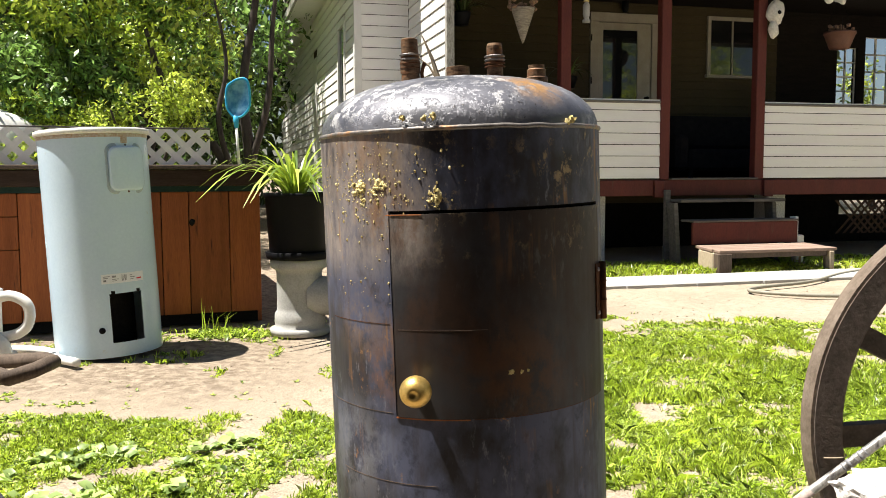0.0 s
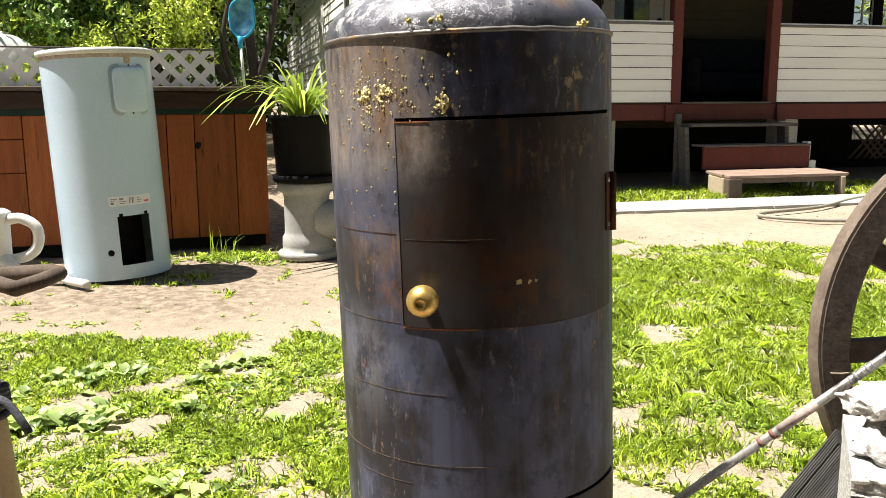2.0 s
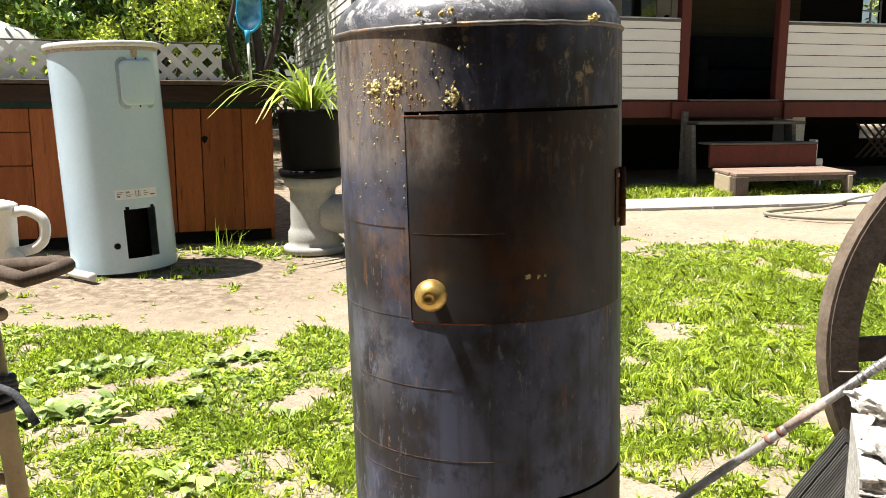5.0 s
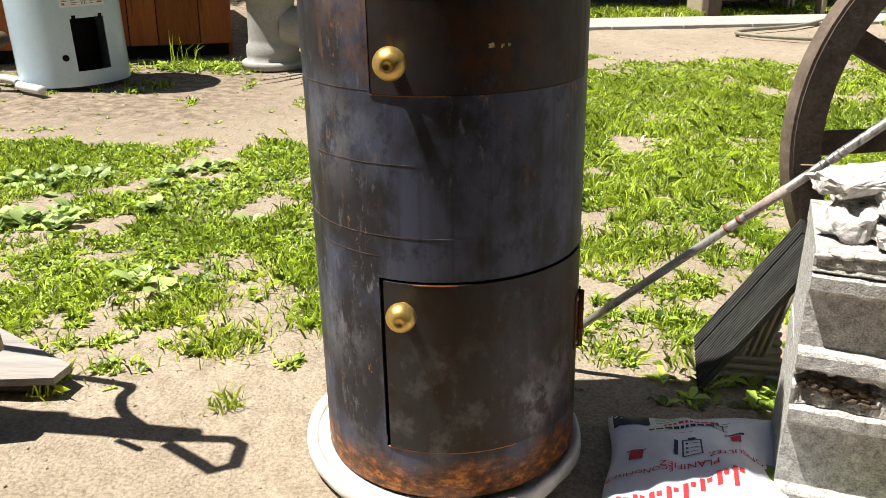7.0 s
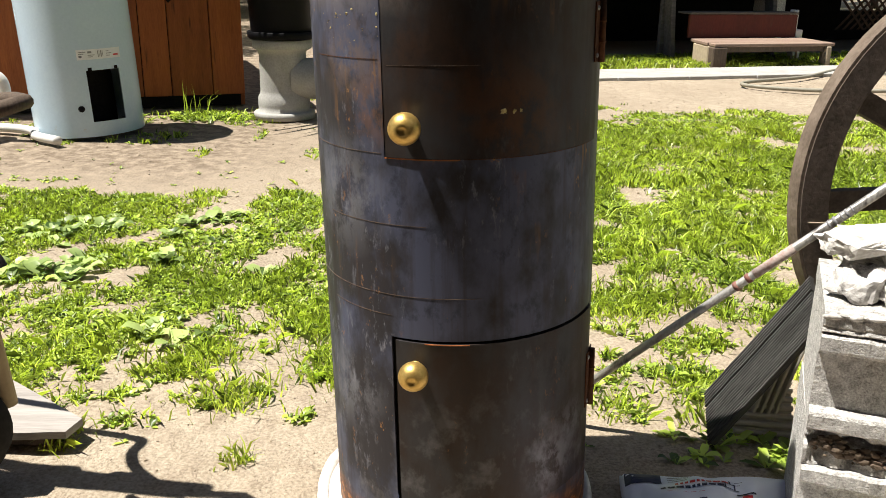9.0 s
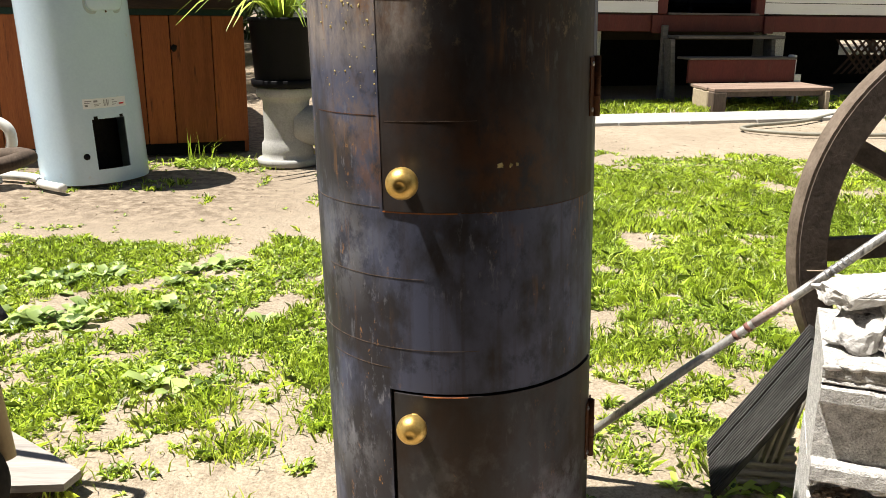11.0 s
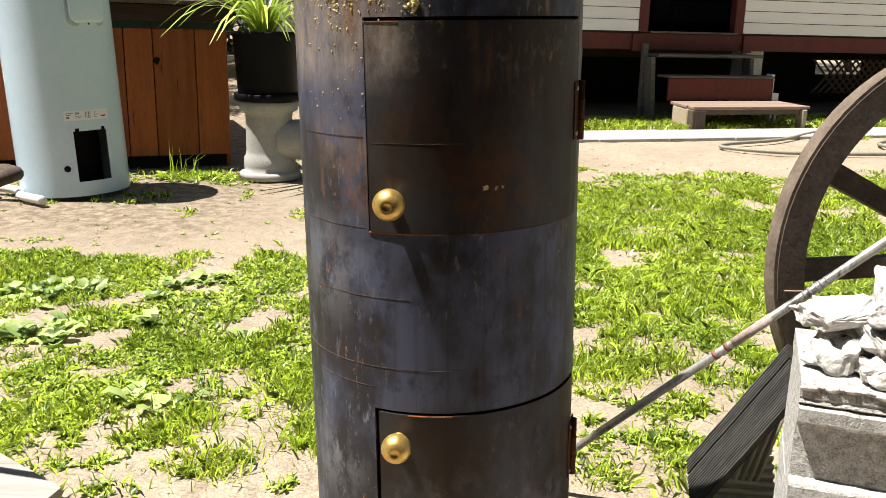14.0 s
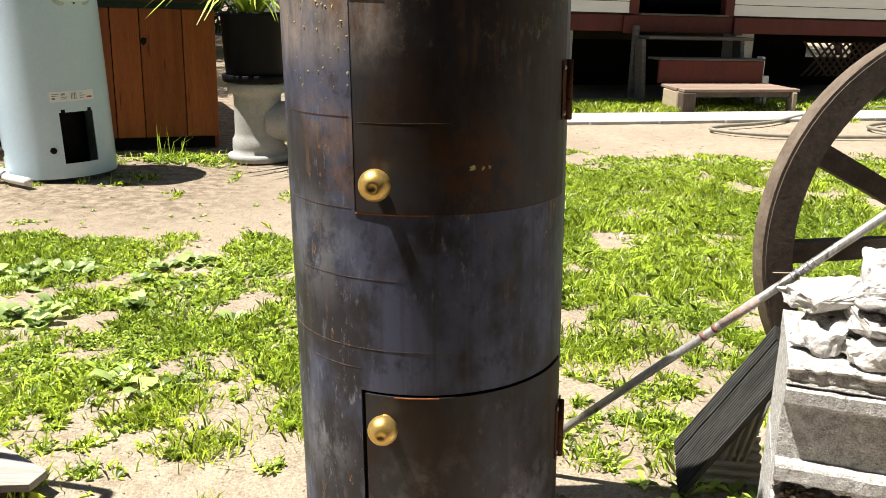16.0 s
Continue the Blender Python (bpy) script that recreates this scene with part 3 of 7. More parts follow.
def tank_knob(door, az, z):
    ball = [(0.0252 * math.sin(t) ** 0.9, 0.0335 - 0.0225 * math.cos(t)) for t in [radians(24 + 9.3 * k) for k in range(15)]]
    bm = lathe([(0.0, 0.0), (0.013, 0.0), (0.013, 0.003), (0.010, 0.005), (0.010, 0.012)] + ball + [(0.0075, 0.0557), (0.0060, 0.0542), (0.0, 0.0536)], 40)
    ob = part("knob", bm, BRASS, door, "round polished brass door knob", True)
    ob.matrix_basis = Matrix.Translation(on_tank(az - 2.2, z, 0.002)) @ pose(0, 0, 0, 0, 0, az + 10) @ pose(0, 0, 0, 90)
    return ob


def tank_hinge(tank, az, z0, z1):
    bm = tube([on_tank(az, z0, 0.008), on_tank(az, z1, 0.008)], 0.006, 12)
    for zz in (z0 + (z1 - z0) / 3, z0 + 2 * (z1 - z0) / 3):
        tube([on_tank(az, zz - 0.0015, 0.008), on_tank(az, zz + 0.0015, 0.008)], 0.0068, 12, bm)
    hinge = part("hinge", bm, RUST, tank, "rusty brown steel butt hinge", True)
    for a0, a1 in ((az - 5.5, az - 0.8), (az + 0.8, az + 5.5)):
        part("hinge_leaf", shell(a0, a1, z0 + 0.002, z1 - 0.002, TANK_R + 0.0045, 0.003), RUST, hinge)
    for zz in (z0 + 0.012, z1 - 0.012):
        b = lathe([(0, 0.003), (0.003, 0.002), (0.0042, 0)], 10)
        s = part("screw", b, ALUMINIUM, hinge)
        s.matrix_basis = Matrix.Translation(on_tank(az - 3.2, zz, 0.0045)) @ pose(0, 0, 0, 0, 0, az) @ pose(0, 0, 0, 90)


def worn_pan():
    """A round pan with a dented, chipped rim."""
    bm = lathe([(0.258, 0.0), (0.277, 0.0), (0.283, 0.004), (0.284, 0.012), (0.283, 0.022), (0.279, 0.031), (0.272, 0.033), (0.265, 0.027), (0.258, 0.0235), (0.258, 0.0)], 120)
    for v in bm.verts:
        r = math.hypot(v.co.x, v.co.y)
        if r > 0.26:
            k = 0.006 * noise.noise(Vector((v.co.x * 9, v.co.y * 9, 0.3))) + 0.0025 * noise.noise(Vector((v.co.x * 45, v.co.y * 45, v.co.z * 40)))
            v.co.x *= 1 + k / r
            v.co.y *= 1 + k / r
            v.co.z += 0.004 * noise.noise(Vector((v.co.x * 14, v.co.y * 14, 3.3))) * (v.co.z > 0.02)
    return bm


def build_tank():
    tank = thing("steel_tank", TANK, "tall dark steel tank smoker with two curved doors", "smoker")
    openings = tuple((a0, a1, z0, z1) for a0, a1, z0, z1 in DOORS)
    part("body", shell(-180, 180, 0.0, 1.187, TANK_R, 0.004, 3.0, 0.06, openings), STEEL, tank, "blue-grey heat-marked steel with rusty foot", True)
    part("floor_plate", lathe([(0, 0.006), (0.245, 0.006), (0.245, 0.002), (0, 0.002)], 48), BLACK, tank)
    prof = []
    for k in range(15):
        t = k / 14 * math.pi / 2
        prof.append(((TANK_R - 0.0015) * math.cos(t) ** 0.78, 1.187 + 0.100 * math.sin(t) ** 0.92))
    prof[-1] = (0.0, prof[-1][1])
    part("dome", lathe(prof, 72), DOME_STEEL, tank, "domed steel top with flaking pale coating", True)
    bm = bmesh.new()
    ring = []
    for k in range(180):
        a = 2 * math.pi * k / 180
        w = 0.0012 * noise.noise(Vector((math.sin(a) * 9, math.cos(a) * 9, 0)))
        ring.append(Vector(((TANK_R - 0.0005) * math.sin(a), -(TANK_R - 0.0005) * math.cos(a), 1.187 + w)))
    part("weld_bead", tube(ring, 0.0040, 8, bm, True), WELD, tank, "rough rusty weld seam", True)
    # scored lines round the shell
    for z, a0, a1, out, material in ((0.735, -78, -29, 0.0006, SCORED), (0.499, -76, 8, 0.0006, SCORED), (0.462, -60, -27, 0.0006, SCORED), (0.62, -60, -12, 0.0006, SCORED), (0.880, -64, -29, 0.0006, RUST),
                                     (0.872, -25, 8, 0.0029, SCORED), (0.729, 2, 66, 0.0006, RUST)):
        part("scored_line", shell(a0, a1, z, z + 0.0008, TANK_R + out, 0.0007, 3, 0.05), material, tank)
    # doors
    for n, ((a0, a1, z0, z1), knob, hinge) in enumerate(zip(DOORS, ((-15.6, 0.783), (-15.2, 0.374)), ((0.858, 0.957), (0.216, 0.330)))):
        top = z1 - (0.0045 if n else 0.0055)
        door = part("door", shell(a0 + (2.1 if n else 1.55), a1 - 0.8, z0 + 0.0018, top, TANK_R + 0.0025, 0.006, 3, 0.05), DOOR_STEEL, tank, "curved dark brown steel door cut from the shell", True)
        tank_knob(door, *knob)
        tank_hinge(tank, a1 + 0.3, *hinge)
        part("jamb", shell(a0 - 1, a1 + 1, z0 - 0.012, z1 + 0.012, TANK_R - 0.008, 0.003, 4, 0.1), BLACK, tank)
        part("torch_edge", shell(a0 + 0.9, a0 + 29 + 26 * n, z0 - 0.0008, z0 + 0.001, TANK_R + 0.0016, 0.002, 3, 0.05), EDGE_RUST, tank, "orange rusted cut edge")
        part("torch_edge", shell(a0 + 14 * n, a0 + 14 + 17 * n, top - 0.0016, top, TANK_R + 0.0033, 0.002, 3, 0.05), EDGE_RUST, tank, "orange rusted cut edge")
    # pipe stubs
    stubs = (((-0.098, 0.0, 1.266), [(0, 0), (0.026, 0), (0.026, 0.012), (0.020, 0.014), (0.019, 0.03), (0.021, 0.032), (0.021, 0.05), (0.0195, 0.052), (0.0195, 0.06), (0.0175, 0.062), (0.0175, 0.086), (0.012, 0.088), (0.012, 0.07), (0, 0.07)]),
             ((-0.012, -0.03, 1.277), [(0, 0), (0.024, 0), (0.024, 0.027), (0.019, 0.028), (0.019, 0.01), (0, 0.01)]),
             ((0.055, 0.0, 1.272), [(0, 0), (0.018, 0), (0.018, 0.018), (0.017, 0.02), (0.0165, 0.084), (0.0145, 0.09), (0.012, 0.09), (0.012, 0.05), (0, 0.05)]),
             ((0.125, -0.05, 1.256), [(0, 0), (0.023, 0), (0.023, 0.022), (0.019, 0.024), (0.019, 0.036), (0.0165, 0.038), (0.0165, 0.044), (0.012, 0.044), (0.012, 0.03), (0, 0.03)]))
    for at, profile in stubs:
        tall = 1.1 if at[0] < -0.05 else 0.84 if at[0] == 0.055 else 1.0
        profile = [(r * 0.86, h * tall) for r, h in profile]
        p = part("pipe_stub", lathe(profile, 28), RUSTY_PIPE, tank, "rusty threaded steel pipe stub")
        p.matrix_basis = pose(at[0] + 0.014, at[1], at[2])
        reach = max(h for r, h in profile)
        if reach > 0.06:
            for h in (0.45, 0.53, 0.61, 0.69):
                collar = part("thread", lathe([(0.0165, -0.0022), (0.0192, 0.0), (0.0165, 0.0022)], 28), RUST if h < 0.6 else WELD, p, "", True)
                collar.matrix_basis = pose(0, 0, reach * h)
    part("pipe_bracket", box(-0.070, -0.052, -0.012, -0.004, 1.27, 1.288, 0.001, tube([(-0.060, -0.008, 1.262), (-0.063, -0.008, 1.30), (-0.058, -0.008, 1.318)], 0.0035, 8)), RUST, tank, "small rusty bracket")
    twig = part("wood_sliver", tube([(-0.03, 0.03, 1.275), (-0.045, 0.03, 1.33), (-0.062, 0.03, 1.372)], 0.006, 6, None, False, 0.001), PALE_WOOD, tank, "pale split wood sliver")
    part("wood_sliver", tube([(-0.034, 0.03, 1.285), (-0.05, 0.032, 1.315), (-0.072, 0.034, 1.335)], 0.003, 6, None, False, 0.001), PALE_WOOD, tank)
    # leftover foam and coating
    spots = ((-40.5, 1.096, 0.012, 30), (-30.8, 1.104, 0.011, 26), (-29.5, 1.088, 0.007, 8), (-33.5, 1.087, 0.007, 5), (-39, 1.075, 0.007, 8), (-8.8, 1.080, 0.012, 32), (-12.5, 1.074, 0.007, 9), (-45, 1.11, 0.006, 4), (-43, 1.058, 0.005, 3))
    rng = random.Random(4)
    for az, z, size, count in spots:
        bm = bmesh.new()
        for k in range(2 * count):
            s = size * rng.uniform(0.08, 0.40)
            p = on_tank(az + rng.gauss(0, 1) * size * 120, z + rng.gauss(0, 0.55) * size, -0.001)
            lump(s, rng.uniform(0, 50), (rng.uniform(0.5, 1.3), 0.4, rng.uniform(0.5, 1.4)), 2, 1.7, 3.4, bm, p)
        part("foam_residue", bm, FOAM, tank, "crumbling yellow insulation foam", True)
    for az, z, size in ((46.9, 1.196, 0.006), (44, 1.193, 0.005), (-20, 1.205, 0.005), (-12, 1.203, 0.005), (-9, 1.206, 0.006), (16, 0.802, 0.005), (20, 0.801, 0.0035), (22.5, 0.802, 0.003)):
        part("foam_residue", lump(size, az, (0.9, 0.5, 0.9), 2, 1.1, 2.6, at=on_tank(az, z, 0.002)), FOAM, tank, "crumbling yellow insulation foam")
    bm = bmesh.new()
    for k in range(430):
        az, z = rng.gauss(-36, 15), rng.gauss(1.105, 0.035) if k < 370 else rng.uniform(0.9, 1.05)
        lump(0.0005 + 0.0024 * rng.random() ** 3, k, (rng.uniform(0.6, 1.3), 0.4, rng.uniform(0.6, 1.5)), 1, 0.7, 2, bm, on_tank(az, z, 0.0003))
    tagged(part("foam_specks", bm, FOAM, tank, "scattered yellow foam specks"), kind="stuff")
    base = thing("base_pan", pose(-0.016, 0.0, 0.004, 0.8, -0.6, 0), "round chipped white metal pan under the tank", "base pan")
    part("plate", lathe([(0, 0.0), (0.262, 0.0), (0.262, 0.023), (0, 0.023)], 96), WHITE_CHIPPED, base, "flat dusty white pan floor")
    part("rim", worn_pan(), WHITE_CHIPPED, base, "dented chipped white rim", True)


build_tank()

# ---- the house ----
HOUSE = Matrix.Translation((2.94, 9.88, 0)) @ pose(0, 0, 0, 0, 0, 16)
DECK_Z, BACK = 1.08, 2.2


def lap_mesh(length, height=0.115):
    bm = bmesh.new()
    prof = ((0.0, 0.010), (-0.018, 0.010), (-0.020, 0.018), (-0.015, 0.05), (-0.006, height + 0.001), (0.0, height + 0.001))
    ends = [[bm.verts.new((x, y, z)) for y, z in prof] for x in (0, length)]
    for k in range(len(prof)):
        j = (k + 1) % len(prof)
        bm.faces.new((ends[0][k], ends[1][k], ends[1][j], ends[0][j]))
    bm.faces.new(ends[0][::-1])
    bm.faces.new(ends[1])
    return mesh_of("siding_board", bm, SIDING)


def lap_wall(parent, m, length, z0, z1, holes=(), material=None, pitch=0.115):
    """Siding boards, each an object, laid up a wall; m maps x along the wall, -y outwards."""
    cache = {}
    z = z0
    while z < z1 - 0.03:
        spans = [(0.0, length)]
        for hx0, hx1, hz0, hz1 in holes:
            if z + pitch > hz0 and z < hz1:
                spans = [s for a, b in spans for s in ((a, min(b, hx0)), (max(a, hx1), b)) if s[1] - s[0] > 0.02]
        for a, b in spans:
            key = round(b - a, 2)
            if key not in cache:
                cache[key] = lap_mesh(b - a, pitch)
                if material:
                    cache[key].materials[0] = material
            shared("siding_board", cache[key], parent, m @ pose(a, 0, z))
        z += pitch


def window(parent, m, x0, x1, z0, z1, name="window", bars=1, glass=None, frame_w=0.06, trim=None):
    trim = trim or TRIM
    frame_bm = box(x0, x1, -0.035, 0.03, z1 - frame_w, z1, 0.004)
    for a in ((x0, x0 + frame_w, z0, z1 - frame_w), (x1 - frame_w, x1, z0, z1 - frame_w)):
        box(a[0], a[1], -0.035, 0.03, a[2], a[3], 0.004, frame_bm)
    w = part(name, frame_bm, trim, parent, "white painted window frame")
    w.matrix_basis = m
    part("sill", box(x0 - 0.02, x1 + 0.02, -0.06, 0.03, z0 - 0.03, z0 + 0.02, 0.004), trim, w)
    n = bars + 1
    for k in range(n):
        a = x0 + frame_w + (x1 - x0 - 2 * frame_w) * k / n
        b = x0 + frame_w + (x1 - x0 - 2 * frame_w) * (k + 1) / n
        part("pane", box(a + 0.012 * (k > 0), b - 0.012 * (k < n - 1), 0.0, 0.008, z0 + 0.02, z1 - frame_w, 0), glass or GLASS_DARK, w)
        if k:
            part("mullion", box(a - 0.012, a + 0.012, -0.02, 0.02, z0 + 0.02, z1 - frame_w, 0.002), trim, w)
    return w


def build_house():
    house = thing("house", HOUSE, "old house with cream siding and a covered red-trimmed porch", "house")
    # porch floor and its red rim
    part("porch_floor", box(-3.2, 6.2, 0.04, BACK + 0.1, DECK_Z - 0.09, DECK_Z, 0.004), BROWN_WOOD, house, "dark boarded porch floor")
    part("fascia", box(-3.2, 6.2, 0.0, 0.038, DECK_Z - 0.21, DECK_Z - 0.005, 0.004), RED_PAINT, house, "red painted porch rim board")
    for x in (-0.42, 1.22):
        part("rim_block", box(x - 0.07, x + 0.07, -0.04, -0.002, DECK_Z - 0.23, DECK_Z - 0.01, 0.004), RED_PAINT, house)
    part("door_sill", box(-0.26, 1.04, -0.06, 0.12, DECK_Z, DECK_Z + 0.025, 0.004), GREY_WOOD, house)
    # posts
    for x in (-1.73, -0.33, 1.09, 5.2):
        bm = box(x - 0.07, x + 0.07, 0.0, 0.13, DECK_Z + 0.003, 3.62, 0.01)
        part("porch_post", bm, RED_PAINT, house, "dark red painted square post")
    # low siding walls; a dark core paints shadow lines between the boards
    for x0, x1 in ((-3.1, -0.40), (1.165, 5.13)):
        core = part("railing_wall", box(x0 + 0.02, x1 - 0.02, 0.03, 0.10, DECK_Z + 0.004, 2.07, 0.0), DARK_BEAM, house, "low porch wall clad in cream siding")
        lap_wall(core, Matrix.Translation((x0, 0.028, 0)), x1 - x0, DECK_Z + 0.01, 2.06, pitch=0.1475)
        part("rail_cap", box(x0, x1, -0.005, 0.15, 2.072, 2.105, 0.006), GREY_WOOD, core)
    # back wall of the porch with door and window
    # The wall and its boards are coloured dark to stand for shade.
    part("back_wall", box(-4.03, 2.9, BACK + 0.02, BACK + 0.2, 0.7, 4.1), SHADED_SIDING, house, "beige sided wall coloured dark for the porch shade")
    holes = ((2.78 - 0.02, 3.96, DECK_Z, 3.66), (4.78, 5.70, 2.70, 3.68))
    lap_wall(house, Matrix.Translation((-3.18, BACK + 0.018, 0)), 6.08, DECK_Z, 3.9, holes, SHADED_SIDING, 0.128)
    bm = box(-0.42, -0.28, BACK - 0.03, BACK + 0.02, 1.15, 3.50, 0.006)
    box(0.62, 0.76, BACK - 0.03, BACK + 0.02, 1.15, 3.50, 0.006, bm)
    box(-0.42, 0.76, BACK - 0.03, BACK + 0.02, 3.50, 3.64, 0.006, bm)
    casing = part("door_casing", bm, SHADED_TRIM, house, "white door casing")
    bm = box(-0.275, -0.20, BACK - 0.012, BACK + 0.03, 1.2, 3.49, 0.005)
    box(0.38, 0.615, BACK - 0.012, BACK + 0.03, 1.2, 3.49, 0.005, bm)
    box(-0.20, 0.38, BACK - 0.012, BACK + 0.03, 3.38, 3.49, 0.005, bm)
    box(-0.20, 0.38, BACK - 0.012, BACK + 0.03, 1.2, 2.28, 0.005, bm)
    door = part("house_door", bm, SHADED_TRIM, house, "white half-glazed door")
    part("pane", box(-0.199, 0.379, BACK + 0.002, BACK + 0.012, 2.281, 3.379), GLASS_DARK, door)
    hk = part("door_handle", lathe([(0, 0), (0.03, 0), (0.03, 0.01), (0.012, 0.02), (0.012, 0.04), (0.03, 0.05), (0.03, 0.07), (0, 0.075)], 16), BLACK_PLASTIC, door, "", True)
    hk.matrix_basis = pose(0.53, BACK - 0.014, 2.34, 90)
    for z in (2.55, 3.2):
        part("hinge", box(-0.415, -0.395, BACK - 0.038, BACK - 0.031, z, z + 0.1, 0.001), BLACK_PLASTIC, casing)
    window(house, Matrix.Translation((0, BACK - 0.0, 0)), 1.60, 2.52, 2.72, 3.66, bars=1, trim=SHADED_TRIM)
    lampbm = lathe([(0, 0), (0.04, 0), (0.05, 0.06), (0.06, 0.16), (0.03, 0.2), (0, 0.21)], 12)
    wl = part("wall_lantern", lampbm, BLACK_PLASTIC, house, "small dark wall lantern by the door", True)
    wl.matrix_basis = pose(0.12, BACK - 0.10, 3.64)
    part("red_globe", lump(0.035, 2, (1, 1, 1), 2, 0.05, 1, at=(0.12, BACK - 0.10, 3.885)), BAG_RED, house, "small red glass globe")
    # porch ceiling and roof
    # The ceiling's near-black colour carries the shade under the roof.
    part("porch_ceiling", box(-3.2, 6.2, 0.0, BACK + 0.02, 3.80, 3.84), SHADED_BOARDS, house)
    part("eave_beam", box(-3.2, 6.2, 0.0, 0.12, 3.62, 3.80, 0.006), BROWN_WOOD, house, "dark eave beam")
    part("eave_board", box(-3.3, 6.4, -0.32, -0.29, 3.60, 3.86, 0.005), TRIM, house, "pale weathered eave board")
    part("soffit", box(-3.3, 6.4, -0.288, -0.002, 3.80, 3.82), BROWN_WOOD, house)
    v = [(-3.35, -0.36, 3.86), (6.45, -0.36, 3.86), (6.45, 6.0, 5.9), (-3.35, 6.0, 5.9)]
    raw("roof", v + [(x, y, z + 0.06) for x, y, z in v], [(3, 2, 1, 0), (4, 5, 6, 7), (0, 1, 5, 4), (1, 2, 6, 5), (2, 3, 7, 6), (3, 0, 4, 7)], ROOF, house)
    # front wall beside the porch, and the side walls; dark cores paint the shadow lines
    part("front_wall", box(-4.03, -3.26, BACK + 0.02 - 0.025, BACK + 0.018, 0.3, 4.6), DARK_BEAM, house, "cream sided wall")
    lap_wall(house, Matrix.Translation((-3.97, BACK - 0.008, 0)), 0.69, 0.5, 4.5, pitch=0.155)
    part("porch_side_wall", box(-3.262, -3.20, 0.09, BACK - 0.02, 0.6, 3.8), DARK_BEAM, house, "cream sided porch end wall")
    side = pose(-3.264, BACK - 0.03, 0, 0, 0, -90)
    lap_wall(house, side, BACK - 0.12, 0.6, 3.8, pitch=0.155)
    part("corner_trim", box(-3.29, -3.19, 0.0, 0.088, 0.5, 3.8, 0.006), PEELING, house, "peeling weathered corner board")
    part("side_wall", box(-4.03, -3.97, BACK + 0.05, 17.0, 0.2, 4.6), DARK_BEAM, house, "cream sided long side wall")
    m_side = pose(-4.032, 17.0, 0, 0, 0, -90)
    holes = ((12.9, 13.75, 2.15, 3.62), (9.2, 9.9, 0.2, 3.5))
    lap_wall(house, m_side, 17.0 - BACK - 0.1, 0.4, 4.4, holes, pitch=0.155)
    window(house, m_side, 12.9, 13.75, 2.15, 3.62, bars=0, frame_w=0.12)
    part("side_door", box(9.2, 9.9, -0.03, 0.02, 0.5, 3.5, 0.005), TRIM, house, "tall white boarded panel").matrix_basis = m_side
    part("corner_board", box(-4.08, -3.97, BACK - 0.05, BACK + 0.06, 0.3, 4.6, 0.006), TRIM, house, "white corner board")
    # eaves of the side
    part("side_eave", box(-4.55, -4.04, BACK - 0.6, 17.6, 4.30, 4.36), TRIM, house, "grey painted soffit")
    part("side_eave_edge", box(-4.60, -4.55, BACK - 0.6, 17.6, 4.28, 4.48, 0.005), PEELING, house)
    v = [(-4.62, BACK - 0.65, 4.48), (-4.62, 17.7, 4.48), (-1.0, 17.7, 6.6), (-1.0, BACK - 0.65, 6.6)]
    raw("side_roof", v + [(x, y, z + 0.06) for x, y, z in v], [(3, 2, 1, 0), (4, 5, 6, 7), (0, 1, 5, 4), (1, 2, 6, 5), (2, 3, 7, 6), (3, 0, 4, 7)], ROOF, house)
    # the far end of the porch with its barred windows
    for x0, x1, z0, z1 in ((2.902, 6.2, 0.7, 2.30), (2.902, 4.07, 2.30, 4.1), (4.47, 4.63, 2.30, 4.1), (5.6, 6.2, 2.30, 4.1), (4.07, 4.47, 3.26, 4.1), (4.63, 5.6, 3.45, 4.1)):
        part("end_wall", box(x0, x1, BACK + 0.02, BACK + 0.14, z0, z1), SHADED_BOARDS, house, "boarded wall coloured near black for shade, with openings to daylight")
    for x0, x1, z1, n in ((4.07, 4.47, 3.26, 2), (4.63, 5.6, 3.45, 4)):
        for k in range(n + 1):
            x = x0 + (x1 - x0) * k / n
            part("glazing_bar", box(x - 0.012, x + 0.012, BACK + 0.06, BACK + 0.09, 2.30, z1), TRIM, house, "pale glazing bar")
        for k in range(5):
            z = 2.30 + (z1 - 2.30) * k / 4
            part("glazing_bar", box(x0, x1, BACK + 0.062, BACK + 0.088, z - 0.012, z + 0.012), TRIM, house, "pale glazing bar")
    part("return_wall", box(6.1, 6.2, 0.15, BACK, DECK_Z, 3.8), DARK_BEAM, house)
    # crawl space; the wall's black carries the shade under the porch
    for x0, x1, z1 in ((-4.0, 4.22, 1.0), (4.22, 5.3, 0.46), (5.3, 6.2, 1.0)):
        part("crawl_shade_wall", box(x0, x1, BACK + 0.03, BACK + 0.2, 0.0, z1), BLACK, house, "wall under the porch coloured black for shade")
    for x in (-2.9, -1.2, 1.55, 4.6):
        part("pier", box(x - 0.15, x + 0.15, 0.25, 0.55, 0, DECK_Z - 0.10, 0.008), CONCRETE, house, "concrete porch pier")
    # lattice skirt
    lat = bmesh.new()
    k = 2.75
    while k < 6.3:
        for s in (-1, 1):
            bm2 = box(-0.016, 0.016, 0.20 + 0.008 * s, 0.206 + 0.008 * s, -0.5, 0.5)
            for v in bm2.verts:
                v.co = pose(k, 0, 0.52, 0, 45 * s, 0) @ v.co
            join(lat, bm2)
        k += 0.12
    geom = lat.verts[:] + lat.edges[:] + lat.faces[:]
    bmesh.ops.bisect_plane(lat, geom=geom, plane_co=(0, 0, 0.78), plane_no=(0, 0, 1), clear_outer=True)
    geom = lat.verts[:] + lat.edges[:] + lat.faces[:]
